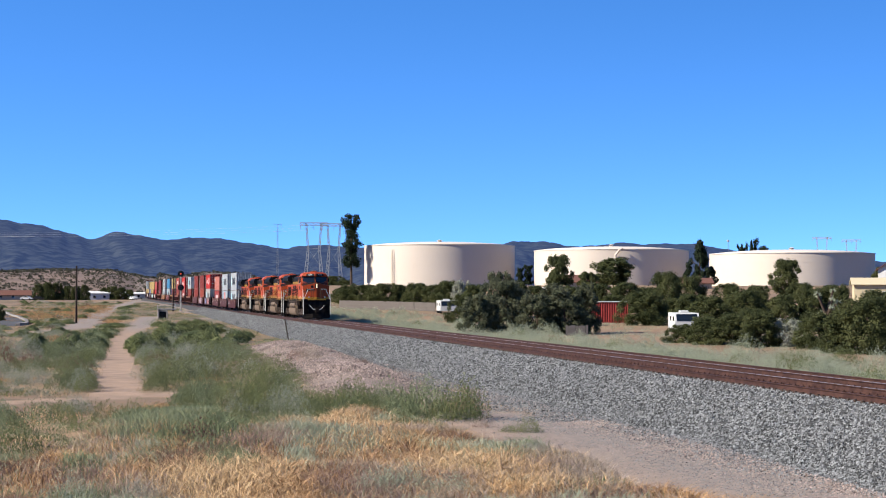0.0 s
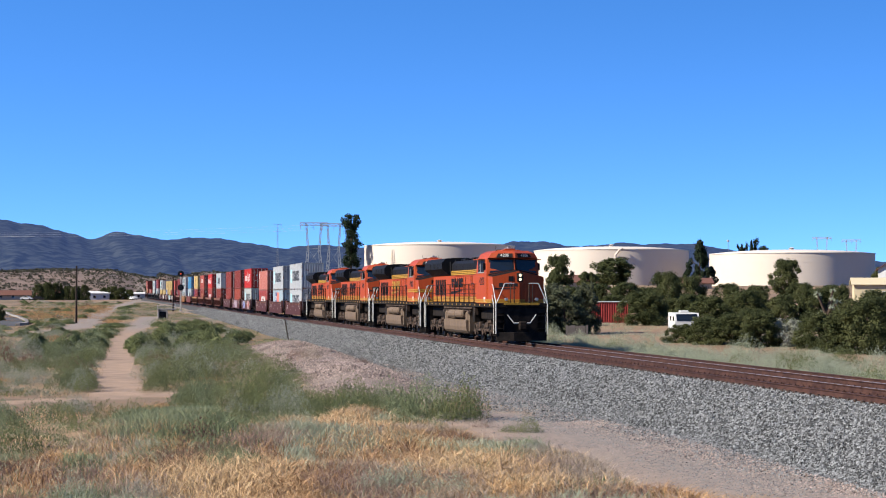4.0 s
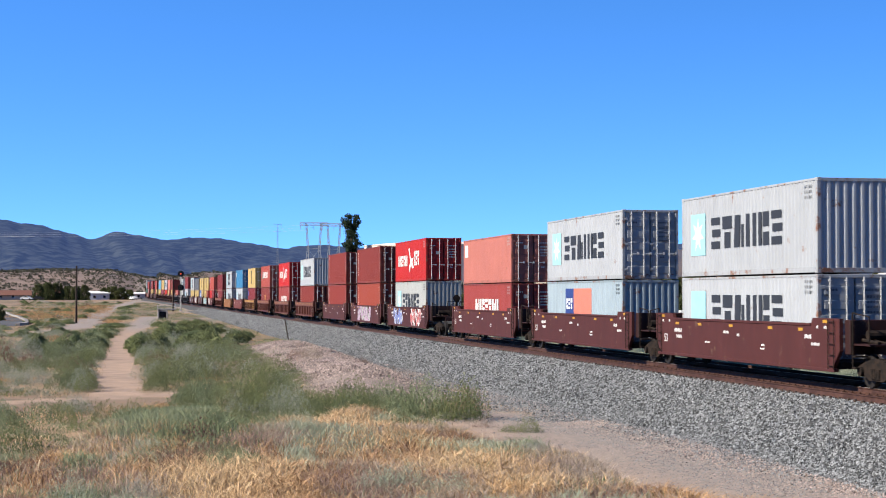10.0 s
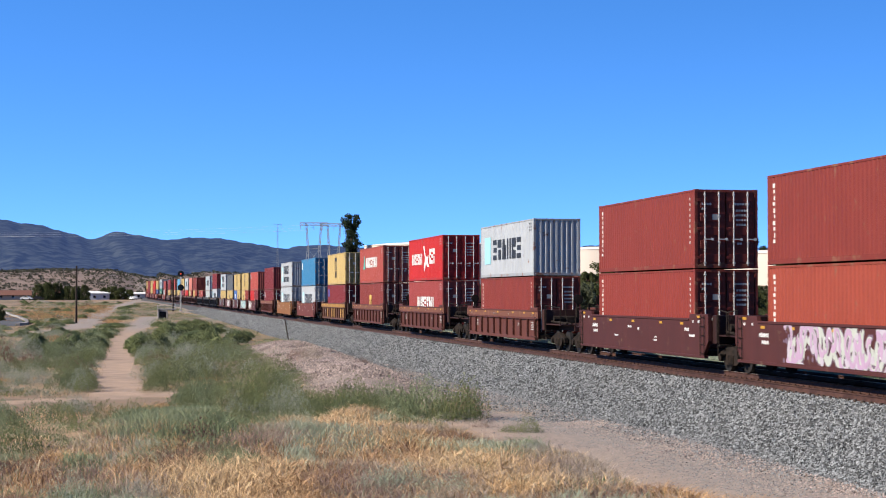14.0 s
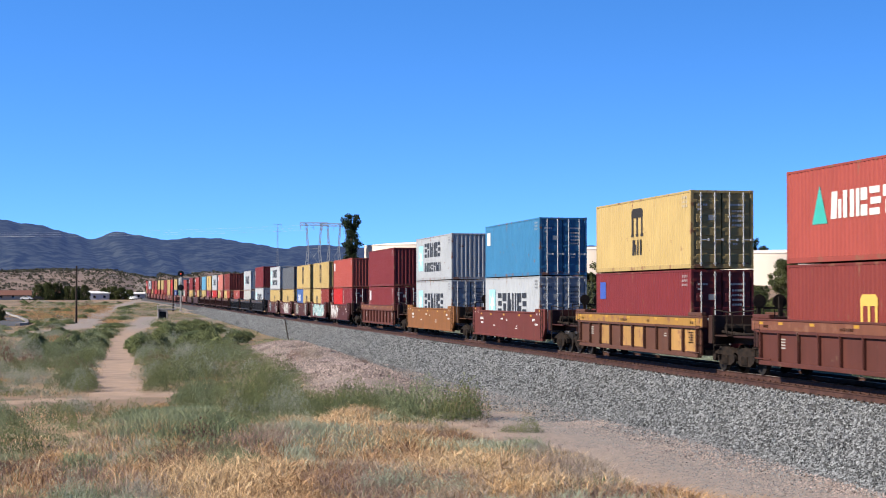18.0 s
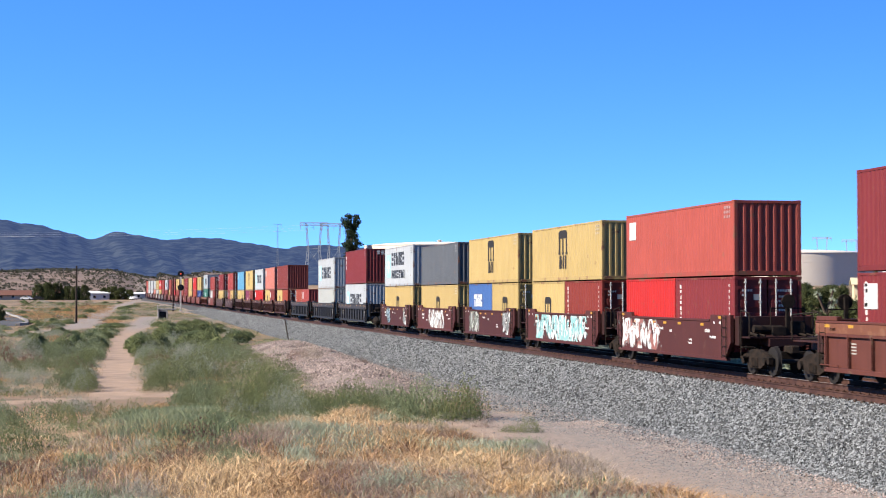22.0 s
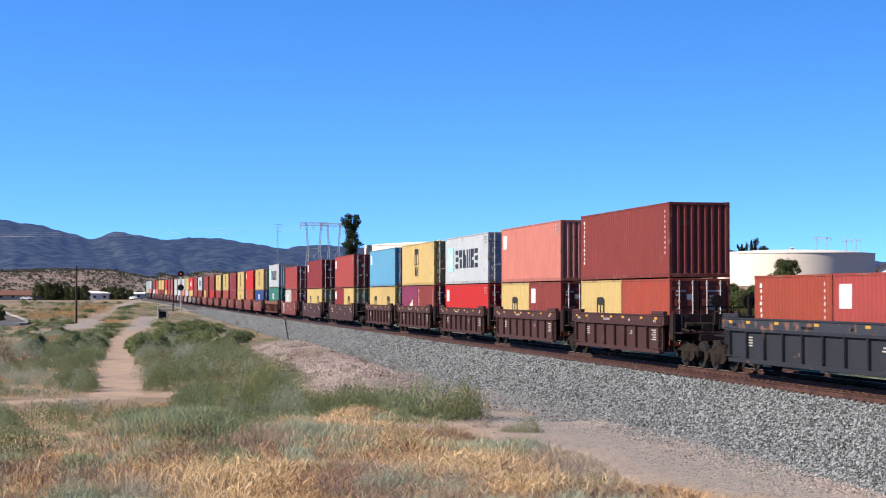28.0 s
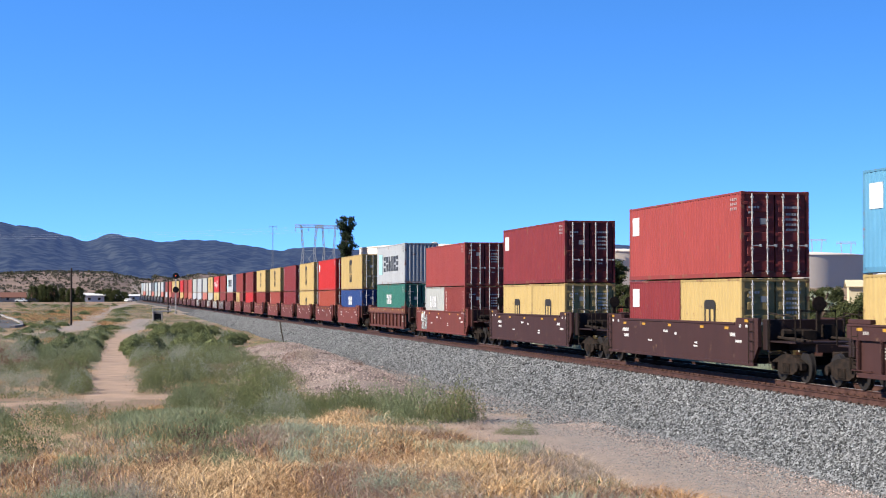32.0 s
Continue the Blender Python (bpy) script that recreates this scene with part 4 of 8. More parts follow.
def platform_gear(length):
    """Brake rigging, pipes and steps that crowd a car's end platform."""
    g = Geo()
    for x, r in ((-0.95, 0.05), (-0.7, 0.03), (0.75, 0.04), (1.0, 0.03)):
        g.cyl((x, -0.3, 1.38), (x, -length + 0.12, 1.3), r, 6)
    g.cyl((-0.9, -0.55, 1.52), (0.1, -0.55, 1.52), 0.13, 10).box(-0.3, 0.2, -0.75, -0.4, 1.27, 1.6, 0.02).box(0.5, 0.95, -0.6, -0.36, 1.27, 1.78, 0.02)
    for s in (-1, 1):
        g.cyl((s * 1.28, -0.38, 0.55), (s * 1.28, -0.38, 2.15), 0.022, 6).cyl((s * 1.28, -length + 0.1, 1.25), (s * 1.28, -length + 0.1, 2.05), 0.022, 6).cyl(
            (s * 1.28, -0.38, 2.15), (s * 1.28, -length + 0.1, 2.05), 0.022, 6)
        g.box(s * 1.1 - 0.2, s * 1.1 + 0.2, -0.6, -0.38, 0.55, 0.6).box(s * 1.1 - 0.2, s * 1.1 + 0.2, -0.6, -0.38, 0.88, 0.93)
    return g


def well_car(kind, col, P, place, keyed, seed, spray=None):
    long_car = P > 17
    a = 8.25 if long_car else 6.45
    c = CAR[col]
    jitter = random.Random(seed).uniform(0.85, 1.15)
    c = tuple(v * jitter for v in c)
    t = thing("well_car", f"{CARN[col]} {'smooth-sided' if kind == 's' else 'ribbed'} double-stack well car{' with graffiti' if spray else ''}", "railcar", "well cars of the train")
    sides = []
    for s in (-1, 1):
        me = shared(("side_sill", kind, a), lambda: side_smooth(a) if kind == "s" else side_ribbed(a), M["car"])
        m = pose(s * 1.45, 0, 0, 0, 0, 0 if s < 0 else 180)
        sides.append(part("side_sill", me, None, t, "", m, c))
    part("well_floor", shared(("well_floor", a), lambda: Geo().box(-1.3, 1.3, -a + 0.4, a - 0.4, 0.50, 0.70), M["truck"]), None, t)
    reach = max(0.5, P / 2 - a)
    for s in (-1, 1):
        # platform colour cut to 0.4 for the shadowed, dark clutter between cars
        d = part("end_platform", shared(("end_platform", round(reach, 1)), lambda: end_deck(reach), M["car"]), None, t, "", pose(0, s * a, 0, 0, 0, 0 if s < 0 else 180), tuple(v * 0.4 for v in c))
        tagged(part("brake_rigging", shared(("gear", round(reach, 1)), lambda: platform_gear(reach), M["truck"]), None, d), kind="stuff")
        if place in "sfl" and (place != "f" or s < 0) and (place != "l" or s > 0):
            part("coupler", shared("coupler", lambda: Geo().box(-0.12, 0.12, -0.6, 0, 0.75, 0.98, 0.03).box(-0.2, 0.1, -0.85, -0.55, 0.72, 1.0, 0.04), M["truck"]), None, d, "", (0, -reach, 0))
            part("brake_stand", shared("brake_stand", brake_stand, M["truck"]), None, d, "", (0.3, -0.6, 0))
    for s, y in ((0, -a + 0.5), (0, a - 0.5)):
        part("ladder", shared("ladder", ladder_geo, M["truck"]), None, t, "", (-1.56, y, 0))
    if place == "s":
        for s in (-1, 1):
            car_truck(t, s * (P / 2 - 1.25), keyed)
    else:
        if place == "f":
            car_truck(t, -P / 2 + 0.1, keyed)
        car_truck(t, P / 2, keyed)
    # stencils and reflective stripes
    def marks():
        g = Geo()
        for y, w, z, hh in ((a - 2.9, 0.8, 1.3, 0.15), (a - 2.9, 0.6, 1.08, 0.13), (0.6, 0.5, 1.35, 0.1), (-0.4, 0.25, 1.28, 0.1), (-a + 2.0, 0.5, 1.35, 0.13), (-a + 1.4, 0.6, 1.15, 0.1),
                            (-a + 0.9, 0.2, 1.66, 0.1), (-a + 1.5, 0.14, 1.66, 0.1), (a - 0.9, 0.2, 1.66, 0.1), (a - 1.6, 0.14, 1.66, 0.1), (2.4, 0.5, 0.98, 0.07), (-2.6, 0.4, 0.9, 0.07), (-2.6, 0.3, 1.02, 0.07)):
            m_ = max(2, int(w / 0.085))
            for i in range(m_):
                g.box(-0.066, -0.06, y + i * w / m_, y + (i + 0.62) * w / m_, z + hh * 0.12 * (i % 2), z + hh * (1 - 0.1 * (i % 3)))
        return g
    if kind == "s":
        tagged(part("stencils", shared(("stencils", a), marks, M["white"]), None, sides[0]), kind="stuff")
    else:
        tagged(part("stencils", shared(("stencils_r", a), lambda: rib_marks(a), M["mark"]), None, sides[0], "", None, (0.40, 0.37, 0.34)), kind="stuff")
        if col == "yellow":
            ribs = rib_places(a)
            for k in (0, 1, 4, 5, 7):
                if k < len(ribs) - 1:
                    part("painted_panel", Geo().box(-0.026, -0.021, ribs[k] + 0.1, ribs[k + 1] - 0.1, 0.62, 1.42), M["edge"], sides[0], "worn yellow panel", None, (0.40, 0.22, 0.07))
    for at in reflector_places(kind, a):
        part("reflector", shared("reflector", lambda: Geo().box(-0.005, 0, 0, 0.34, 0, 0.09), M["yellow"]), None, sides[0], "", at)
    if kind == "r" and col in ("black", "yellow", "rust"):
        part("top_chord_band", shared(("chord_band", a), lambda: Geo().box(-0.116, -0.111, -a + 0.05, a - 0.05, 1.55, 1.83), M["edge"]), None, sides[0], "", None, (0.032, 0.036, 0.046) if col == "black" else (0.17, 0.062, 0.034) if col == "rust" else (0.38, 0.2, 0.045))
    if spray:
        for y0, y1, tones in spray:
            graffiti(sides[0], seed + int(y0 * 7), y0, y1, tones)
    return t


# ---- locomotives ----
def digits(text, size, material, parent, m, label):
    cu = bpy.data.curves.new("number", "FONT")
    cu.body, cu.size, cu.extrude, cu.align_x, cu.align_y = text, size, 0.004, "CENTER", "CENTER"
    tmp = bpy.data.objects.new("number", cu)
    scene.collection.objects.link(tmp)
    dg = bpy.context.evaluated_depsgraph_get()
    me = bpy.data.meshes.new_from_object(tmp.evaluated_get(dg))
    bpy.data.objects.remove(tmp)
    me.materials.clear()
    me.materials.append(material)
    return part("number", me, None, parent, label, m)


# the cab's plan at rising heights: half width, front edge at the sides and in the middle
CAB = [(2.2, 1.5, -8.2, -8.75), (4.05, 1.5, -8.2, -8.75), (4.68, 1.44, -8.08, -8.58), (4.74, 1.40, -8.3, -8.84), (5.0, 1.24, -8.24, -8.72), (5.15, 0.9, -8.0, -8.4)]


def loco_cab():
    """The cab, with a windscreen that is bent in the middle, and a brow for the number boards."""
    g = Geo()
    for z, w, ys, ym in CAB:
        g.v += [(-w, -5.55, z), (-w, ys, z), (0, ym, z), (w, ys, z), (w, -5.55, z)]
    for k in range(len(CAB) - 1):
        g.f += [(5 * k + i, 5 * k + (i + 1) % 5, 5 * k + 5 + (i + 1) % 5, 5 * k + 5 + i) for i in range(5)]
    n = 5 * (len(CAB) - 1)
    g.f += [(4, 3, 2, 1, 0), tuple(range(n, n + 5))]
    g.mi += [0] * len(g.f)
    return g


def cab_front(u, z, s, out=0.0):
    """A point on the cab's front: u from the middle (0) to the side (1)."""
    zs = [r[0] for r in CAB]
    w, ys, ym = (float(np.interp(z, zs, [r[k] for r in CAB])) for k in (1, 2, 3))
    return (s * (w * u + 0.35 * out), ym + (ys - ym) * u - out, z)


def front_pane(s, corners, out):
    g = Geo()
    g.v += [cab_front(u, z, s, out) for u, z in corners] + [cab_front(u, z, s, -0.02) for u, z in corners]
    g.f += [(0, 1, 2, 3), (7, 6, 5, 4), (0, 1, 5, 4), (1, 2, 6, 5), (2, 3, 7, 6), (3, 0, 4, 7)]
    g.mi += [0] * 6
    return g


NOSE = [(-1.45, -8.0, 3.74), (-1.45, -9.5, 3.66), (0.0, -9.78, 3.99), (1.45, -9.5, 3.66), (1.45, -8.0, 3.74)]


def loco_nose():
    """The blunt nose: upright sides and a front that is bent in the middle."""
    g = Geo()
    g.v += [(x, y, 2.2) for x, y, z in NOSE] + [(x, y, z) for x, y, z in NOSE] + [(0, -8.0, 2.2), (0, -8.0, 4.06)]
    g.f += [(k, k + 1, k + 6, k + 5) for k in range(4)] + [(0, 1, 2, 10), (10, 2, 3, 4), (0, 10, 11, 5), (10, 4, 9, 11), (5, 6, 7, 11), (11, 7, 8, 9)]
    g.mi += [0] * len(g.f)
    return g


def nose_top():
    """The dull black sheet on the nose below the windscreen."""
    g = Geo()
    for k in (-1, 1):
        g.quad((k * 1.455, -8.0, 3.752), (k * 1.455, -9.48, 3.672), (0, -9.76, 4.002), (0, -8.0, 4.072))
    return g


def facet_bar(g, t0, t1, z0, z1, lift=0.012, side=-1):
    """A flat bar on the nose's front, t metres from its outer edge."""
    ux, uy, nx, ny = 0.982, -0.19, -0.19, -0.982
    pts = [(-1.45 + ux * t + nx * o, -9.5 + uy * t + ny * o) for t, o in ((t0, 0.0), (t1, 0.0), (t1, lift), (t0, lift))]
    return g.prism([(x if side < 0 else -x, y) for x, y in pts], z0, z1, axis="z")


def loco_truck_side():
    g = Geo()
    for s in (-1, 1):
        x = s * 1.08
        g.prism([(-2.75, 0.78), (-2.5, 1.02), (2.5, 1.02), (2.75, 0.78), (2.3, 0.72), (2.25, 0.40), (1.65, 0.40), (1.55, 0.74), (0.35, 0.74), (0.3, 0.42), (-0.3, 0.42), (-0.35, 0.74),
                 (-1.55, 0.74), (-1.65, 0.40), (-2.25, 0.40), (-2.3, 0.72)], x - 0.09, x + 0.09)
        for y in (-1.95, 0, 1.95):
            g.cyl((x, y, 0.533), (x + s * 0.2, y, 0.533), 0.17, 10)
            for d in (-0.33, 0.33):
                g.cyl((x + s * 0.1, y + d, 0.55), (x + s * 0.1, y + d, 0.95), 0.085, 8)
        for y in (-1.0, 1.0):
            g.box(x - 0.05, x + s * 0.2 if s > 0 else x + 0.05, y - 0.3, y + 0.3, 0.82, 1.12, 0.03) if s > 0 else g.box(x - 0.2, x + 0.05, y - 0.3, y + 0.3, 0.82, 1.12, 0.03)
            g.cyl((x + s * 0.14, y - 0.55, 0.66), (x + s * 0.14, y + 0.55, 0.66), 0.07, 8)
    return g.box(-0.95, 0.95, -2.3, 2.3, 0.8, 1.0).box(-0.9, 0.9, -0.5, 0.5, 1.0, 1.5)


Y_FROM, Y_TO = (-11.3, -10.2, -8.75, -6.5, 5.3, 10.35, 11.3), (-10.85, -9.75, -8.6, -5.6, 4.3, 10.2, 11.2)
REAR = 0.5                       # the rear end stands this much further out than the front end


def lift_z(z):
    return z + 0.45 * min(1.0, max(0.0, (z - 0.6) / 0.9))


def fitted(g):
    """Bring loco geometry from the drawing's stations to the engine's deck height and lengths."""
    g.v = [(x, float(np.interp(y, Y_FROM, Y_TO)), lift_z(z)) for x, y, z in g.v]
    return g


def locomotive(number, scheme):
    t = thing("locomotive", "orange and black diesel locomotive with yellow stripes and dusty trucks", "locomotive", "locomotives of the train")
    def P(name, build, material, label="", at=None, parent=None, key=None, raw=False):
        k = key or ("l_" + name, scheme if name.startswith("letter") else 0)
        return part(name, shared(k, build if raw else lambda: fitted(build()), M[material]), None, parent or t, label, at)
    fr = P("underframe", lambda: Geo().box(-1.45, 1.45, -10.75, 10.75, 1.52, 1.76, 0.02).box(-1.0, 1.0, -10.3, 10.3, 1.05, 1.55, 0.03), "frame")
    for i in range(15):
        P("sill_reflector", lambda: Geo().box(-1.462, -1.456, -0.11, 0.11, 1.60, 1.70), "yellow", at=(0, -8.7 + i * 1.3, 0), parent=fr)
    cab = P("cab", loco_cab, "orange", raw=True)
    nose = P("nose", loco_nose, "orange", raw=True)
    P("nose_top", nose_top, "lblack", "dull black anti-glare sheet", parent=nose, raw=True)

    def bands(z0, z1):
        g = Geo().box(-1.512, -1.45, -9.5, -5.6, z0, z1).box(1.45, 1.512, -9.5, -5.6, z0, z1)
        return facet_bar(facet_bar(g, 0, 1.47, z0, z1), 0, 1.47, z0, z1, side=1)
    for k, (z0, z1) in enumerate(((2.24, 2.31), (2.35, 2.42)) + (((2.86, 2.94), (2.98, 3.06)) if scheme == 2 else ())):
        P("nose_band", lambda: bands(z0, z1), "yellow", parent=nose, key=("l_nose_band", k), raw=True)
    if scheme != 2:
        def swoosh():
            g = Geo()
            for k in range(4):
                facet_bar(g, 0.34 + 0.27 * k, 0.56 + 0.27 * k, 3.10 + 0.015 * k, 3.33 - 0.01 * k)
            for k in range(5):
                facet_bar(g, 0.08 + 0.24 * k, 0.32 + 0.24 * k, 2.97 + 0.008 * k, 3.05 - 0.004 * k)
            return g
        P("emblem", swoosh, "black", "dark swoosh emblem on the nose", parent=nose, raw=True)
    P("marker_box", lambda: facet_bar(Geo(), 0.88, 1.14, 3.44, 3.70, 0.03), "lblack", parent=nose, raw=True)
    P("nose_door", lambda: facet_bar(Geo(), 0.45, 1.15, 2.3, 3.35, 0.025, 1), "orange", parent=nose, raw=True)
    P("headlight_housing", lambda: Geo().box(-0.14, 0.2, -9.84, -9.7, 3.40, 3.88, 0.03), "lblack", parent=nose, raw=True)
    for z in (3.52, 3.75):
        P("headlight", lambda: Geo().cyl((0.03, -9.8, 0), (0.03, -9.87, 0), 0.085, 12), "lamp" if scheme == 0 else "glass", "lit headlight" if scheme == 0 else "", (0, 0, z), nose,
          key=("headlight", scheme == 0), raw=True)
    for x in (-0.85, 0.85):
        P("ditch_light", lambda: Geo().cyl((0, -10.6, 1.98), (0, -10.78, 1.98), 0.085, 12), "steel", "dull glass ditch light", (x, 0, 0), t, key=("ditch", 0))
    # windscreen, windows
    for s in (-1, 1):
        P("windscreen_rim", lambda: front_pane(s, ((0.03, 4.05), (0.93, 3.78), (0.93, 4.64), (0.03, 4.66)), 0.008), "lblack", parent=cab, key=("windscreen_rim", s), raw=True)
        P("windscreen", lambda: front_pane(s, ((0.07, 4.10), (0.88, 3.90), (0.88, 4.58), (0.07, 4.61)), 0.016), "glass", "dark windscreen pane", parent=cab, key=("windscreen", s), raw=True)
        P("side_window", lambda: Geo().box(-0.01, 0.01, -8.0, -7.35, 3.5, 4.15, 0.008), "glass", "", (s * 1.502, 0, 0), cab)
        P("side_window", lambda: Geo().box(-0.01, 0.01, -7.25, -6.85, 3.5, 4.15, 0.008), "glass", "", (s * 1.502, 0, 0), cab, key=("side_window", 2))
        P("window_frame", lambda: Geo().box(-0.02, 0.02, -8.06, -6.8, 4.15, 4.2).box(-0.02, 0.02, -8.06, -6.8, 3.45, 3.5).box(-0.02, 0.02, -7.35, -7.25, 3.5, 4.15), "steel", "", (s * 1.505, 0, 0), cab)
        P("sunshade", lambda: Geo().prism([(-8.0, 4.2), (-8.0, 4.24), (-6.85, 4.24), (-6.85, 4.2)], -0.3, 0.02), "orange", "", (s * 1.5 + (0.28 if s > 0 else 0), 0, 0), cab)
        P("mirror", lambda: Geo().box(-0.14, 0.0, -8.25, -8.2, 3.6, 4.0, 0.01), "lblack", "", (s * 1.5 + (0.14 if s > 0 else 0), 0, 0), cab)
    for s in (-1, 1):
        b = P("number_board", lambda: front_pane(s, ((0.10, 4.76), (0.72, 4.76), (0.70, 4.98), (0.10, 4.98)), 0.02), "lblack", parent=cab, key=("number_board", s), raw=True)
        if number:
            x_, y_, z_ = cab_front(0.41, 4.872, s, 0.06)
            digits(number, 0.25, M["white"], b, Matrix.Translation((x_, y_, z_)) @ Euler((radians(82), 0, radians(21 * s))).to_matrix().to_4x4(), "white number on the board")
    if number:
        digits(number, 0.62, M["black"], cab, Matrix.Translation((-1.506, -7.0, 3.42)) @ Euler((radians(90), 0, radians(-90))).to_matrix().to_4x4(), "dark road number on the cab side")
    P("cab_marks", lambda: Geo().box(-1.506, -1.5, -8.2, -7.9, 1.84, 2.1), "white", parent=cab)
    P("roof_hatch", lambda: Geo().box(-0.5, 0.5, -7.9, -6.3, 5.13, 5.2, 0.03).box(-0.3, 0.3, -7.6, -7.2, 5.19, 5.27, 0.02), "orange", parent=cab, raw=True)
    P("air_horn", lambda: Geo().cyl((0, -7.9, 4.86), (0, -7.4, 4.86), 0.09, 8, 0.03).cyl((0.2, -7.8, 4.84), (0.2, -7.4, 4.84), 0.07, 8, 0.03).box(-0.1, 0.3, -7.5, -7.3, 4.72, 4.86), "steel", at=(0, 0, 0.02), parent=cab)
    P("antenna_plate", lambda: Geo().box(-0.5, 0.5, -7.2, -6.9, 4.70, 4.80, 0.02), "lblack", parent=cab)
    for k, (x, y) in enumerate(((-0.7, -7.6), (0.6, -7.0))):
        P("antenna", lambda: Geo().cyl((x, y, 4.66), (x, y, 5.0), 0.012, 5), "lblack", parent=cab, key=("l_antenna", k))
    # hoods
    hood = P("hood", lambda: Geo().box(-1.0, 1.0, -6.5, 4.9, 1.78, 3.42, 0.02).box(-1.18, 1.18, -6.5, -3.9, 1.78, 3.42, 0.02), "orange")
    P("hood_shoulder", lambda: Geo().box(-0.995, 0.995, -3.88, 4.9, 3.42, 3.725).box(-1.17, 1.17, -6.5, -3.9, 3.42, 3.725), "lblack")
    for z in (3.44, 3.54, 3.64):
        P("hood_stripe", lambda: Geo().box(-1.03, 1.03, -3.88, 4.9, 0, 0.075, 0.008).box(-1.2, 1.2, -6.5, -3.9, 0, 0.075, 0.008), "yellow", at=(0, 0, z + 0.45))
    P("hood_top", lambda: Geo().prism([(-0.99, 3.725), (-0.99, 4.12), (-0.8, 4.32), (0.8, 4.32), (0.99, 4.12), (0.99, 3.725)], -3.9, 4.9, axis="y").prism(
        [(-1.17, 3.725), (-1.17, 4.25), (-0.9, 4.42), (0.9, 4.42), (1.17, 4.25), (1.17, 3.725)], -6.48, -3.91, axis="y"), "lblack")
    for k, y in enumerate((-5.6, -4.7)):
        P("blower_cover", lambda: Geo().box(-1.21, -1.16, -0.38, 0.38, 3.5, 4.15, 0.015).box(-1.225, -1.2, -0.3, 0.3, 3.58, 4.05, 0.01), "lblack", at=(0, y, 0), key=("l_blower", 0))
    for k, y in enumerate((6.2, 7.5, 8.8)):
        P("radiator_grille", lambda: Geo().box(-1.575, -1.54, -0.55, 0.55, 3.9, 4.2, 0.01), "lblack", at=(0, y, 0), key=("l_rad_grille", 0))
        P("fan_cover", lambda: Geo().cyl((0, 0, 4.5), (0, 0, 4.6), 0.6, 18), "frame", at=(0, y, 0), key=("l_fan", 0))
    for y in (-3.2, -1.4, 0.4, 2.2, 4.0):
        P("lifting_lug", lambda: Geo().box(-0.78, -0.70, -0.08, 0.08, 4.27, 4.42, 0.01), "lblack", at=(0, y, 0), key=("l_lug", 0))
    for k, (y0, y1, z0, z1) in enumerate(((-3.0, -2.0, 3.78, 4.08), (-1.6, 0.4, 3.78, 4.08), (0.8, 2.6, 3.78, 4.08), (3.0, 4.6, 3.78, 4.08))):
        P("access_panel", lambda: Geo().box(-1.0, -0.985, y0, y1, z0, z1, 0.005), "lblack", key=("l_access", k))
    P("exhaust_hood", lambda: Geo().box(-0.5, 0.5, -0.6, 0.6, 4.32, 4.5, 0.04), "lblack")
    for k, (y0, y1) in enumerate(((-3.4, -1.9), (1.6, 3.0))):
        P("roof_box", lambda: Geo().box(-0.7, 0.7, y0, y1, 4.32, 4.46, 0.03), "lblack", key=("l_roof_box", k))
    for z in (2.26, 2.37, 2.48):
        P("lower_stripe", lambda: Geo().box(-1.012, 1.012, -3.88, 10.1, 0, 0.08).box(-1.192, 1.192, -6.49, -3.89, 0, 0.08), "yellow", at=(0, 0, z), parent=hood)
    P("radiator_house", lambda: Geo().box(-1.0, 1.0, 4.9, 10.15, 1.78, 3.42, 0.02), "orange")
    P("radiator_overhang", lambda: Geo().prism([(-1.0, 3.43), (-1.55, 3.85), (-1.55, 4.25), (-1.3, 4.52), (1.3, 4.52), (1.55, 4.25), (1.55, 3.85), (1.0, 3.43)], 5.3, 10.35, axis="y").prism(
        [(-1.0, 3.43), (-1.05, 3.8), (-1.05, 4.3), (1.05, 4.3), (1.05, 3.8), (1.0, 3.43)], 4.9, 5.3, axis="y"), "lblack")
    for y0, y1, z0, z1 in ((6.6, 6.95, 2.2, 3.2), (7.2, 7.55, 2.2, 3.2), (7.8, 8.15, 2.2, 3.2), (8.4, 8.8, 2.2, 3.2), (9.0, 9.4, 2.2, 3.2), (4.5, 4.75, 2.75, 3.3)):
        def louvres():
            g = Geo().box(-1.02, -0.99, y0, y1, z0, z1)
            for i in range(int((z1 - z0) / 0.1)):
                g.box(-1.035, -1.019, y0, y1, z0 + 0.1 * i, z0 + 0.1 * i + 0.05)
            return g
        P("grille", louvres, "lblack", parent=hood, key=("l_grille", y0))
    for i in range(12):
        P("hood_door", lambda: Geo().box(-1.022, -0.99, 0.03, 0.60, 2.2, 3.35, 0.012), "orange", at=(0, -3.4 + i * 0.63, 0), parent=hood)
    for i in range(3):
        P("hood_door", lambda: Geo().box(-1.20, -1.17, 0.03, 0.68, 2.2, 3.3, 0.012), "orange", at=(0, -5.9 + i * 0.72, 0), parent=hood, key=("l_hood_door", 2))
    P("latch_rail", lambda: Geo().box(-1.045, -1.02, -3.5, 4.4, 3.36, 3.40).box(-1.045, -1.02, -3.5, 4.4, 2.16, 2.19), "orange", parent=hood)
    lm = "yellow" if scheme == 2 else "lblack"
    P("lettering", lambda: blocks(4, 3.6, 0.55, slant=0.2, gap=0.18, notch=True), lm, "plain lettering blocks on the hood side", (-1.05, 2.05, 3.14), hood, raw=True)
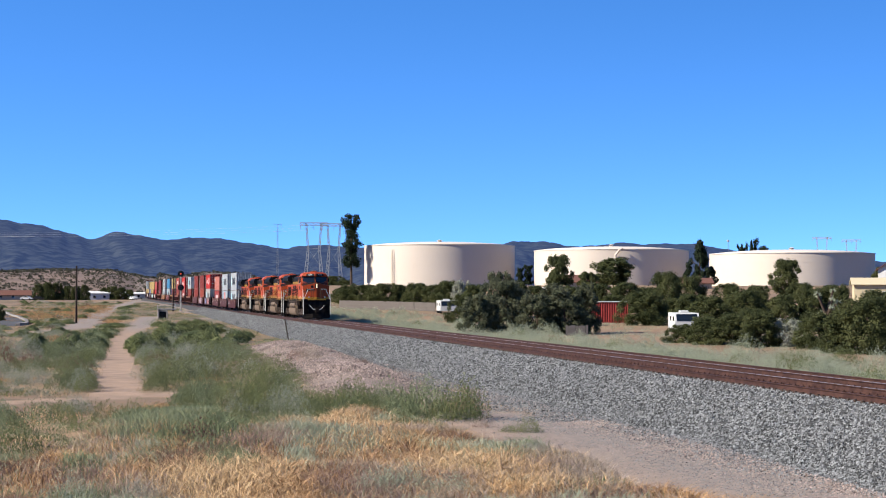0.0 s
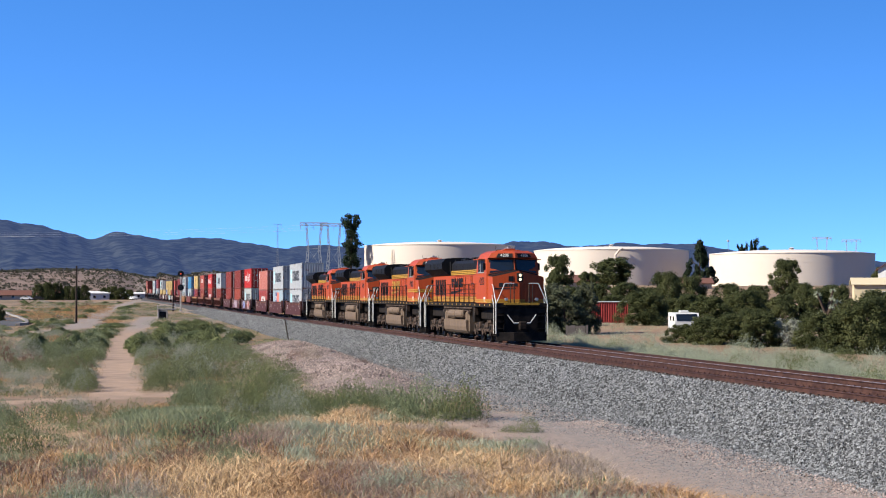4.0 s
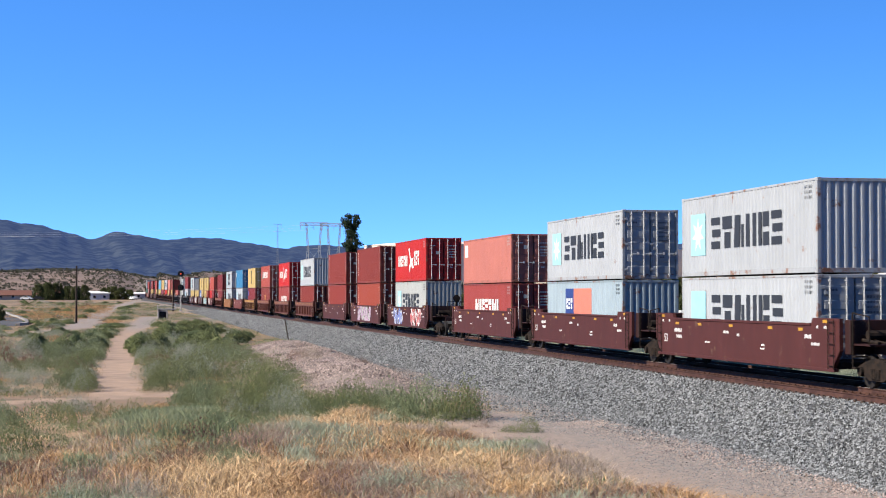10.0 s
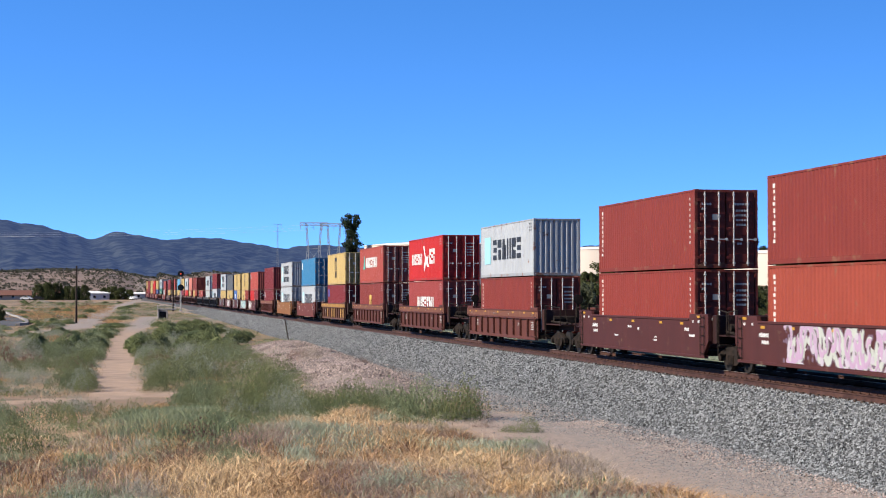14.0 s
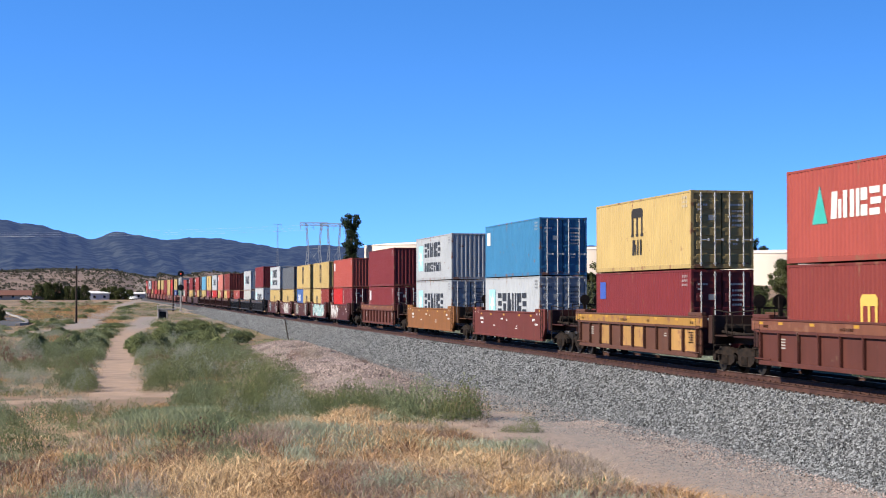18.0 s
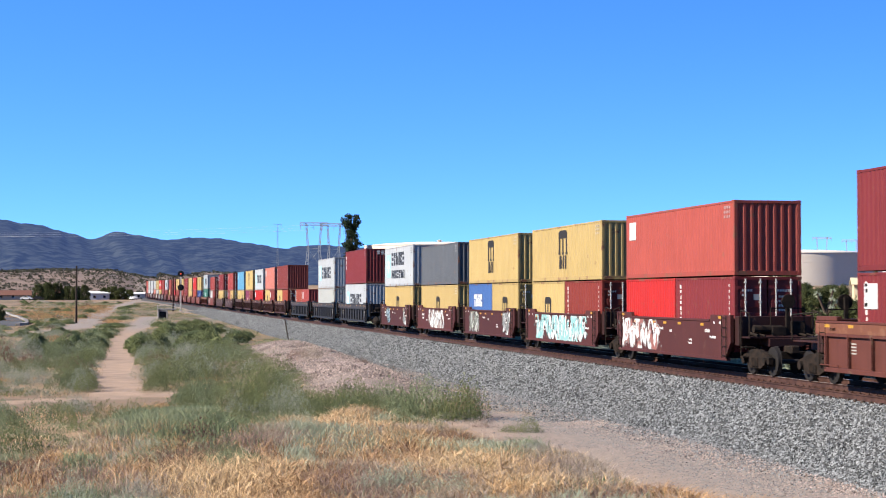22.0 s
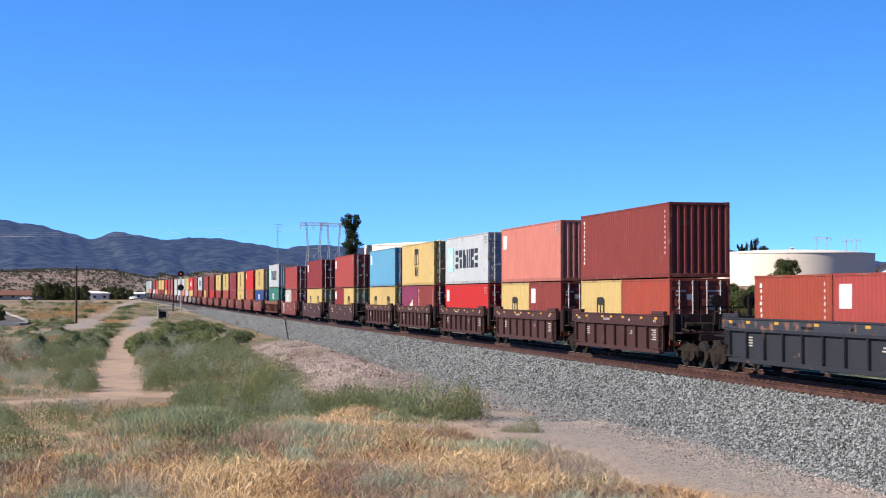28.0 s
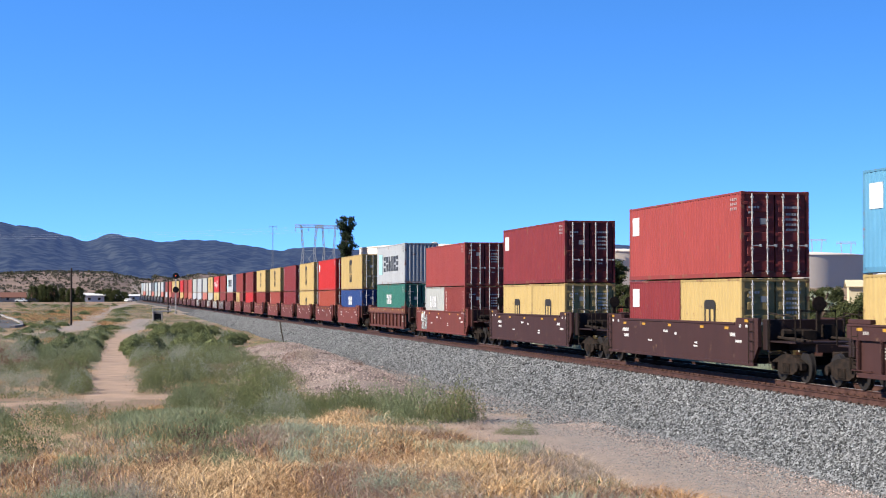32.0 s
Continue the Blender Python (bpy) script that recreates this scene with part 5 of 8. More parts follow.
    P("lettering_bar", lambda: Geo().prism([(1.9, 0.0), (1.9, 0.16), (-1.6, 0.26), (-1.2, 0.18)], -0.006, 0), lm, "", (-1.05, 2.05, 2.72), hood, raw=True)
    # tank, reservoirs
    for k, (y0, z0, z1) in enumerate(((-3.45, 2.3, 3.3), (-2.5, 2.25, 3.35), (-2.2, 2.25, 3.35), (-0.3, 2.3, 3.3), (2.0, 2.3, 3.3), (3.6, 2.3, 3.3))):
        P("door_gap", lambda: Geo().box(-1.03, -1.0, y0, y0 + 0.07, z0, z1), "lblack", parent=hood, key=("l_gap", k))
    P("conduit", lambda: Geo().box(-1.06, -1.02, -3.4, -2.2, 2.86, 2.92), "lblack", parent=hood)
    P("side_pipe", lambda: Geo().cyl((-1.42, -4.6, 1.46), (-1.42, 5.2, 1.46), 0.035, 6).cyl((-1.36, -4.2, 1.36), (-1.36, 5.0, 1.38), 0.025, 6), "loco_truck", parent=fr)
    for k in range(7):
        P("underframe_bracket", lambda: Geo().box(-1.4, -1.2, -0.05, 0.05, 1.2, 1.55).cyl((-1.3, 0.2, 1.3), (-1.3, 0.5, 1.3), 0.1, 8), "loco_truck", at=(0, -4.5 + 1.5 * k, 0), parent=fr)
    tank = P("fuel_tank", lambda: Geo().prism([(-1.46, 0.72), (-1.45, 0.98), (-1.02, 1.02), (-1.02, 1.42), (1.02, 1.42), (1.02, 1.02), (1.45, 0.98), (1.46, 0.72), (1.41, 0.55), (1.28, 0.41), (1.05, 0.33), (-1.05, 0.33), (-1.28, 0.41), (-1.41, 0.55)], -3.3, 4.6, axis="y").box(-1.40, 1.40, -3.3, -2.7, 0.62, 1.38, 0.12).box(-1.40, 1.40, 4.1, 4.6, 0.62, 1.38, 0.12).box(-1.3, 1.3, -3.6, -3.3, 0.5, 1.4, 0.02), "tan", "dusty tan fuel tank", (0, 0.4, 0))
    for s in (-1, 1):
        for y in (-1.15, 0.95):
            P("air_reservoir", lambda: Geo().cyl((0, -0.95, 0), (0, 0.95, 0), 0.27, 14).cyl((0, -1.03, 0), (0, -0.95, 0), 0.16, 14, 0.27).cyl((0, 0.95, 0), (0, 1.03, 0), 0.27, 14, 0.16), "tan", "", (s * 1.26, y + 0.35, lift_z(1.22)), tank, raw=True)
    for x, y in ((-1.2, 4.4), (-1.2, -4.2), (1.2, 4.4)):
        P("underbody_box", lambda: Geo().box(-0.2, 0.2, -0.3, 0.3, 0.95, 1.5, 0.03), "frame", at=(x, y, 0))
    for y in (-6.2, 7.3):
        tr = P("truck", loco_truck_side, "loco_truck", at=(0, y, 0), raw=True)
        for k in (-1.95, 0, 1.95):
            w = P("wheelset", lambda: wheelset_geo(0.533), "wheel", at=(0, k, 0.533), parent=tr, raw=True)
            WHEELS.append((w, (0, k, 0.533), 0.533))
    # ends
    for s in (-1, 1):
        P("pilot", lambda: Geo().prism([(-10.45, 0.5), (-10.62, 0.5), (-10.7, 1.5), (-10.4, 1.5)], -0.92, 0.92).prism([(-1.42, -10.55), (-1.42, -10.7), (-0.5, -11.0), (0.5, -11.0), (1.42, -10.7), (1.42, -10.55)], 0.16, 0.62, axis="z").box(-1.42, 1.42, -10.7, -10.45, 1.3, 1.5, 0.02), "frame", at=pose(0, 0 if s < 0 else REAR, 0, 0, 0, 0 if s < 0 else 180))
        P("coupler", lambda: Geo().box(-0.13, 0.13, -11.1, -10.6, 0.76, 1.0, 0.03).box(-0.25, 0.16, -11.3, -11.0, 0.7, 1.02, 0.05), "truck", at=pose(0, 0 if s < 0 else REAR, 0, 0, 0, 0 if s < 0 else 180))
        for x in (-1.2, 1.2):
            st = P("steps", lambda: Geo().box(-0.25, 0.25, -10.3, -10.26, 0.3, 1.6), "frame", at=pose(-s * x, 0 if s < 0 else REAR, 0, 0, 0, 0 if s < 0 else 180))
            for i in range(4):
                P("tread", lambda: Geo().box(-0.25, 0.25, -10.28, -9.85, 0.42, 0.46), "frame", at=(0, 0, 0.36 * i), parent=st, raw=True)
        for x in (-1.45, 1.45):
            k = 1 if x > 0 else -1
            P("grab_rail", lambda: Geo().cyl((0, -10.75, 0.55), (0, -10.75, 1.75), 0.028, 6).cyl((0, -10.75, 1.75), (-k * 0.0, -9.95, 2.75), 0.025, 6).cyl((0, -10.25, 0.55), (0, -10.25, 1.6), 0.025, 6).cyl((0, -10.25, 1.6), (0, -9.7, 2.2), 0.025, 6).cyl(
                (0, -9.95, 2.75), (0, -9.7, 2.8), 0.025, 6), "rail_white", "white grab rail", (x, 0, 0) if s < 0 else pose(x, REAR, 0, 0, 0, 180))
        for k in (-1, 1):
            P("end_rail", lambda: Geo().cyl((k * 0.4, -10.72, 2.85), (k * 0.95, -10.72, 2.85), 0.026, 6).cyl((k * 0.95, -10.72, 2.85), (k * 1.08, -10.74, 2.55), 0.026, 6).cyl(
                (k * 1.08, -10.74, 2.55), (k * 1.45, -10.75, 1.7), 0.026, 6), "rail_white", "white handrail over the front platform", pose(0, 0 if s < 0 else REAR, 0, 0, 0, 0 if s < 0 else 180), key=("l_end_rail", k))
            P("rail_post", lambda: Geo().cyl((k * 0.42, -10.72, 1.76), (k * 0.42, -10.72, 2.85), 0.03, 6).cyl((k * 0.62, -10.72, 1.76), (k * 0.62, -10.72, 2.85), 0.022, 6), "loco_truck",
              "", pose(0, 0 if s < 0 else REAR, 0, 0, 0, 0 if s < 0 else 180), key=("l_end_post", k))
        P("platform_edge", lambda: Geo().box(-1.0, 1.0, -10.78, -10.7, 1.66, 1.78, 0.01), "yellow", "", pose(0, 0 if s < 0 else REAR, 0, 0, 0, 0 if s < 0 else 180))
    P("hose_loop", lambda: Geo().cyl((-0.8, -10.74, 1.25), (-0.45, -10.82, 0.95), 0.025, 6).cyl((-0.45, -10.82, 0.95), (0.45, -10.82, 0.95), 0.025, 6).cyl((0.45, -10.82, 0.95), (0.8, -10.74, 1.25), 0.025, 6), "rail_white")
    for s in (-1, 1):
        P("handrail", lambda: Geo().cyl((0, -6.4, 2.85), (0, 9.7, 2.85), 0.02, 6).cyl((0, -6.4, 2.3), (0, 9.7, 2.3), 0.014, 5), "lblack", at=(s * 1.42, 0, 0))
        for i in range(12):
            P("rail_post", lambda: Geo().cyl((0, 0, 2.19), (0, 0, 3.3), 0.032, 6), "lblack", at=(s * 1.42, -5.95 + i * 1.39, 0), key=("rail_post", 0), raw=True)
    return t


for i, (num, scheme) in enumerate((("4206", 0), ("4980", 2), ("7600", 1), ("5899", 1))):
    MOVERS.append((locomotive(num, scheme), 190.8 + i * 22.5))

WG, GG, PG = (0.72, 0.74, 0.72), (0.46, 0.48, 0.42), (0.45, 0.30, 0.42)
F = 12.19
# near end of the boxes at 0 s; car side, colour, pitch, place in its set; upper box; lower boxes from the far end; sprayed shapes
UNITS = [
    (275.5, "s", "brown", 19.6, "f", ("W", 0, "ma"), [("W", 1, "mal")], None),
    (295.1, "s", "brown", 19.6, "m", ("W", 1, "ma"), [("P", 0, "banner")], None),
    (314.8, "s", "brown", 19.6, "l", ("pink", 1, "patch"), [("bro", 1, "hyl")], None),
    (339.2, "s", "brown", 19.5, "f", ("red", 1, "hs"), [("wht", 0, "ma")], [(-5.6, -1.8, [WG, (0.5, 0.1, 0.1)]), (1.5, 5.0, [WG, (0.15, 0.2, 0.5)])]),
    (358.6, "s", "brown", 19.5, "m", ("brn", 1, "code"), [("org", 1, "code")], [(-3.0, 3.9, [GG, PG])]),
    (377.7, "s", "brown", 19.5, "l", ("brn", 1, "code"), [("brn", 1, "code")], None),
    (401.4, "r", "rust", 23.0, "s", ("W", 0, "mal"), [("brn", 1, "code")], None),
    (424.9, "r", "rust", 23.0, "s", ("red", 1, "hs"), [("bro", 1, "hyl")], None),
    (448.5, "r", "rust", 22.6, "s", ("sal", 1, "hy"), [("dk", 1, "mslow")], None),
    (469.6, "r", "yellow", 21.0, "s", ("yel", 1, "ms"), [("mar", 1, "flag")], None),
    (491.7, "s", "red", 21.5, "s", ("blu", 1, "patch"), [("W", 1, "ma")], None),
    (513.5, "s", "amber", 21.5, "s", ("W", 0, "sl"), [("W", 1, "ma")], None),
    (535.0, "r", "rust", 21.5, "s", ("mar", 0, ""), [("mar", 1, "codep")], None),
    (556.8, "s", "brown", 15.4, "f", ("sal", 0, "patch"), [("red", 1, ""), ("mar", 1, "code")], [(1.2, 5.8, [(0.3, 0.12, 0.1), WG])]),
    (572.5, "s", "brown", 15.4, "m", ("yel", 0, "ms"), [("yel", 0, "mslow"), ("brn", 1, "code")], [(-4.5, 4.2, [WG, (0.25, 0.5, 0.5)])]),
    (587.7, "s", "brown", 15.4, "m", ("yel", 0, "ms"), [("roy", 0, "blob"), ("yel", 1, "mslow")], [(2.2, 4.6, [GG]), (-5.4, -3.8, [WG])]),
    (603.1, "s", "brown", 15.4, "m", ("gry", 0, "blob2"), [("yel", 0, "mslow")], [(-3.0, 1.6, [(0.33, 0.25, 0.22), WG])]),
    (618.5, "s", "brown", 15.4, "l", ("W", 0, "sl"), [("yel", 0, "mslow")], [(2.0, 3.6, [(0.4, 0.55, 0.65)]), (-4.6, -3.8, [WG])]),
    (640.3, "r", "black", 19.8, "f", ("mar", 0, "tex"), [("W", 0, "ma")], None),
    (660.0, "r", "black", 19.8, "m", ("W", 0, "ma"), [("wht", 0, "")], None),
    (680.3, "r", "black", 19.8, "l", None, [("org", 0, "code"), ("bro", 0, "patch")], None),
    (701.1, "r", "dark", 15.6, "f", ("dk", 0, "code"), [("yel", 0, "mslow"), ("org", 1, "")], None),
    (716.8, "r", "dark", 15.6, "m", ("pink", 0, "patch"), [("yel", 0, "mslow"), ("dk", 1, "patch")], None),
    (732.3, "r", "dark", 15.6, "m", ("W", 1, "ma"), [("red", 1, "patch")], None),
    (748.3, "r", "dark", 15.6, "m", ("yel", 1, "ms"), [("pur", 1, "blob"), ("dk", 1, "code")], None),
    (763.6, "r", "dark", 15.6, "l", ("sky", 1, "patch"), [("yel", 1, "mslow"), ("yel", 1, "mslow")], None),
    (785.0, "s", "dark", 21.6, "s", ("bro", 1, "patch"), [("mar", 1, "patch"), ("yel", 1, "mslow")], None),
    (807.0, "s", "dark", 21.6, "s", ("mar", 1, "patch"), [("yel", 1, "mslow"), ("yel", 1, "mslow")], None),
    (829.0, "s", "red", 19.8, "s", ("bro", 1, ""), [("wht", 1, "blob"), ("dk", 1, "code")], [(4.5, 6.0, [WG])]),
    (849.2, "r", "rust", 19.8, "s", ("W", 0, "mal"), [("grn", 1, "blob")], None),
    (869.2, "s", "red", 15.8, "f", ("yel", 1, "ms"), [("nav", 1, "blob")], None),
    (885.2, "s", "red", 15.8, "m", ("red", 1, "patch"), [("org", 1, "code")], None),
    (901.2, "s", "red", 15.8, "m", ("yel", 1, "ms"), [("yel", 1, "mslow")], None),
    (917.2, "s", "red", 15.8, "m", ("mar", 1, "code"), [("mar", 1, "code")], None),
    (933.2, "s", "red", 15.8, "l", ("yel", 1, "ms"), [("org", 1, "code")], None),
    (951.5, "s", "red", 17.0, "f", ("yel", 1, "ms"), [("brn", 1, "")], None),
    (968.9, "s", "red", 17.0, "m", ("dk", 1, "code"), [("red", 1, "code")], None),
    (985.7, "s", "red", 17.0, "l", ("brn", 1, ""), [("yel", 1, "mslow"), ("dk", 1, "")], None),
    (1004.6, "s", "brown", 15.4, "f", ("W", 1, "ma"), [("dk", 1, "")], None),
    (1020.0, "s", "brown", 15.4, "m", ("brn", 1, ""), [("dk", 1, "")], [(-4, 4, [(0.3, 0.3, 0.3)])]),
    (1035.4, "s", "brown", 15.4, "m", ("red", 1, "hs"), [("yel", 1, "mslow")], [(-5, 4, [WG])]),
    (1050.8, "s", "brown", 15.4, "m", ("yel", 1, "ms"), [("wht", 1, "")], [(-2, 4, [WG])]),
    (1066.2, "s", "brown", 15.4, "l", ("wht", 1, ""), [("pink", 1, "")], None),
    (1082.0, "s", "brown", 15.4, "f", ("W", 1, ""), [("W", 1, "")], [(-3, 4, [WG])]),
    (1097.4, "s", "brown", 15.4, "m", ("wht", 1, ""), [("W", 1, "")], None),
    (1112.8, "s", "brown", 15.4, "m", ("sal", 1, ""), [("pink", 1, "")], None),
    (1128.2, "s", "brown", 15.4, "m", ("dk", 1, ""), [("org", 1, "")], None),
    (1143.6, "s", "brown", 15.4, "l", ("red", 1, ""), [("yel", 1, "")], None),
    (1161.0, "s", "brown", 15.4, "f", ("yel", 1, ""), [("dk", 1, "")], None),
    (1176.4, "s", "brown", 15.4, "m", ("yel", 1, ""), [("dk", 1, "")], None),
    (1191.8, "s", "brown", 15.4, "m", ("org", 1, ""), [("pink", 1, "")], None),
    (1207.2, "s", "brown", 15.4, "l", ("dk", 1, ""), [("W", 1, "")], None),
]
for j in range(11):
    UNITS.append((1229.0 + 16.2 * j, "s", "black", 15.8, "m", (("W", "wht", "P", "gry", "W", "wht", "W", "P", "wht", "pink", "dk")[j], 1, ""), [("wht" if j % 3 else "pink", 1, "")], None))

for i, (y0, kind, col, pitch, place, top, low, spray) in enumerate(UNITS):
    far = i > 33
    mid = y0 + F / 2
    MOVERS.append((well_car(kind, col, pitch, place, True, 40 + i, spray), mid))
    if y0 < 320:
        side = next(o for o in MOVERS[-1][0].children if o.name.startswith("side_sill"))
        digits("53", 0.42, M["white"], side, Matrix.Translation((-0.064, 7.1, 1.05)) @ Euler((radians(90), 0, radians(-90))).to_matrix().to_4x4(), "white number on the car side")
    base = 0.71
    tall = 339 < y0 < 515 or y0 in (640.3, 849.2)              # high boxes below as well
    low_top = y0 == 314.8 or 556 < y0 < 604 or y0 == 829.0     # standard-height boxes on top
    h = 2.896 if tall else 2.591
    if len(low) == 1:
        MOVERS.append((container(low[0][0], F, h, low[0][1], low[0][2], far), mid, base))
    else:
        for (cc, door, logo), dy in zip(low, (3.07, -3.07)):
            MOVERS.append((container(cc, 6.058, h, door, logo, far), mid + dy, base))
    if top:
        MOVERS.append((container(top[0], F, 2.591 if low_top else 2.896, top[1], top[2], far), mid, base + h + 0.03))

# ---------------- distance ----------------
def build_mountains():
    """Forested ranges behind the plain, as a relief sheet."""
    azs = np.radians(np.arange(-60, 90.01, 0.12))
    rs = np.concatenate([np.linspace(2500, 4500, 60), [4700]])
    A, R = np.meshgrid(azs, rs)
    d = np.degrees(A)
    crest = np.interp(d, [-60, -20, -8, -3.4, -1.6, -0.6, 0.2, 1.5, 3.0, 4.5, 5.9, 7.0, 8.2, 9.5, 12.4, 13.6, 14.6, 16, 17.5, 19, 20.6, 22, 25, 27, 35, 60, 90],
                      [160, 200, 175, 199, 170, 152, 168, 152, 155, 146, 126, 140, 132, 118, 132, 146, 145, 134, 141, 141, 130, 110, 98, 82, 110, 140, 120])
    crest = crest + 2.2 * np.sin(d * 2.3) + 1.4 * np.sin(d * 5.1 + 1) + 0.8 * np.sin(d * 12 + 2) + 0.5 * np.sin(d * 29)
    up = sstep(2500, 4400, R)
    warp = d + 0.5 * np.sin(R / 300 + d * 0.9)
    spur = np.sin(warp * 1.7 + R / 700) + 0.6 * np.sin(warp * 3.9 - R / 500) + 0.3 * np.sin(warp * 8.3 + R / 300) + 0.18 * np.sin(warp * 17 - R / 190) + 0.07 * np.sin(warp * 41 + 2 * np.sin(warp * 13 + R / 300))
    z = crest * up + 8 * spur * up * (1 - up) * 4 * 0.6 - sstep(4400, 4700, R) * 60 - 6
    x, y = R * np.sin(A), R * np.cos(A)
    idx = np.arange(R.size).reshape(R.shape)
    f = np.stack([idx[:-1, :-1], idx[:-1, 1:], idx[1:, 1:], idx[1:, :-1]], -1).reshape(-1, 4)[:, ::-1]
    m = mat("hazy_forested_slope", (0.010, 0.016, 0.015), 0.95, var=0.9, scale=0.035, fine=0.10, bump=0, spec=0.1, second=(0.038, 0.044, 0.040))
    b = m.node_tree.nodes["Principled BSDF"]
    # the slopes glow faintly blue, standing in for the haze of distance
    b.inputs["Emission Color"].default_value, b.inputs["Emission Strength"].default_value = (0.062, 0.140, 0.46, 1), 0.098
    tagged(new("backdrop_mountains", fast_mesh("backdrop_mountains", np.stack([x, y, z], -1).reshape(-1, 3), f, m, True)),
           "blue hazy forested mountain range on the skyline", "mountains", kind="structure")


build_mountains()


# ---------------- plants ----------------
def leaves(centres, sizes, rng, n_each, spread, flat=1.0, stretch=1.0):
    """Small triangles scattered round the centres: (n*n_each*3, 3) verts."""
    n = len(centres)
    off = rng.normal(size=(n, n_each, 3)) * (spread * sizes)[:, None, None]
    off[..., 2] *= flat
    c = centres[:, None, :] + off
    s = sizes[:, None, None, None] * rng.uniform(0.6, 1.3, (n, n_each, 1, 1))
    tri = rng.normal(size=(n, n_each, 3, 3))
    tri /= np.linalg.norm(tri, axis=-1, keepdims=True)
    tri[..., 2] *= stretch
    return (c[:, :, None, :] + tri * s).reshape(-1, 3)


def tri_mesh(name, v, m):
    return fast_mesh(name, v, np.arange(len(v)).reshape(-1, 3), m)


def crown_mesh(seed, material, shape, clumps=46, per=260, leaf=0.017, ball=(0.085, 0.15)):
    """A crown of unit height and width: leafy lobes of uneven size with gaps between them. shape(z) gives the half width at each height."""
    rng = np.random.default_rng(seed)
    z = rng.uniform(0.02, 0.95, clumps) ** 1.15
    a = rng.uniform(0, 2 * np.pi, clumps)
    lop = 1 + 0.25 * np.sin(a * 2 + seed) + 0.18 * np.sin(a * 3 + seed * 2)
    rad = rng.uniform(*ball, clumps)
    r = np.sqrt(rng.uniform(0.1, 1, clumps)) * np.maximum(shape(z) * lop - rad * 0.6, 0.02)
    c = np.stack([r * np.cos(a), r * np.sin(a), z], -1)
    d = rng.normal(size=(clumps, per, 3))
    d /= np.linalg.norm(d, axis=-1, keepdims=True)
    bumps = 1 + 0.22 * np.sin(d[..., 0] * 7 + seed) * np.sin(d[..., 1] * 6 + 1) * np.sin(d[..., 2] * 8 + 2)
    p = c[:, None, :] + d * (rad[:, None] * bumps * rng.normal(0.92, 0.27, (clumps, per)))[..., None]
    # leaves lie roughly along the lobe's surface, with tips that stick out
    t1 = np.cross(d, rng.normal(size=d.shape))
    t1 /= np.linalg.norm(t1, axis=-1, keepdims=True)
    t2 = np.cross(d, t1)
    sz = leaf * rng.uniform(0.6, 1.5, (clumps, per, 1))
    tip = d * sz * rng.uniform(0.2, 1.6, (clumps, per, 1))
    v = np.stack([p + t1 * sz, p - 0.5 * t1 * sz + 0.8 * t2 * sz, p - 0.4 * t1 * sz - 0.8 * t2 * sz + tip], 2).reshape(-1, 3)
    v[:, 2] = np.maximum(v[:, 2], 0.0)
    return tri_mesh("crown", v, material)


SHAPES = dict(j=lambda z: 0.54 * np.sqrt(np.clip(1 - (z * 1.05 - 0.30) ** 2 / 0.62, 0.03, 1)), o=lambda z: 0.52 * np.sqrt(np.clip(1 - (z - 0.5) ** 2 / 0.27, 0.05, 1)),
              c=lambda z: 0.5 * (1 - z) ** 0.8 + 0.02, p=lambda z: 0.30 + 0.14 * np.sin(z * 15), b=lambda z: 0.45 * np.sqrt(np.clip(1 - (z - 0.4) ** 2 / 0.4, 0.05, 1)))
CROWNS = {}
for k, mname, n, per in (("j", "juniper", 5, 330), ("g", "greyjuniper", 4, 330), ("o", "juniper", 3, 300), ("c", "pine", 2, 260), ("p", "pine", 3, 240), ("b", "plain_sage", 2, 160)):
    CROWNS[k] = [crown_mesh(100 + ord(k) + i, M[mname], SHAPES["j" if k == "g" else k], 110 if k in "jg" else 80, per * 2 // 3, 0.015 if k in "jg" else 0.02,
                            (0.04, 0.085) if k in "pcg" else (0.055, 0.115)) for i in range(n)]


def trunk_mesh(seed, bare):
    rnd = random.Random(seed)
    g = Geo().cyl((0, 0, -0.05), (0.02, 0.01, bare + 0.15), 0.035, 7, 0.026).cyl((0.02, 0.01, bare + 0.15), (0.0, 0.03, 0.8), 0.026, 6, 0.008)
    for i in range(6):
        a, z = rnd.uniform(0, 6.28), bare + 0.08 + i * 0.09
        g.cyl((0.01, 0.01, z), (0.28 * math.cos(a), 0.28 * math.sin(a), z + 0.16), 0.014, 5, 0.004)
    return g.mesh("trunk", M["bark"])


TRUNKS = [trunk_mesh(i, 0.06) for i in range(3)] + [trunk_mesh(9, 0.22)]
TREE_KIND = dict(j=("dark green bushy juniper beside the railway", "juniper", "junipers"), g=("dusty grey-green bushy desert tree with dense foliage", "tree", "grey bushy trees"),
                 o=("dark green broad-crowned tree near the water tanks", "tree", "broad trees"), c=("dark pointed conifer near the water tanks", "conifer", "conifers"),
                 p=("dark ragged pine behind the water tanks", "pine", "pines"), b=("pale sparse grey desert bush", "bush", "pale bushes"))


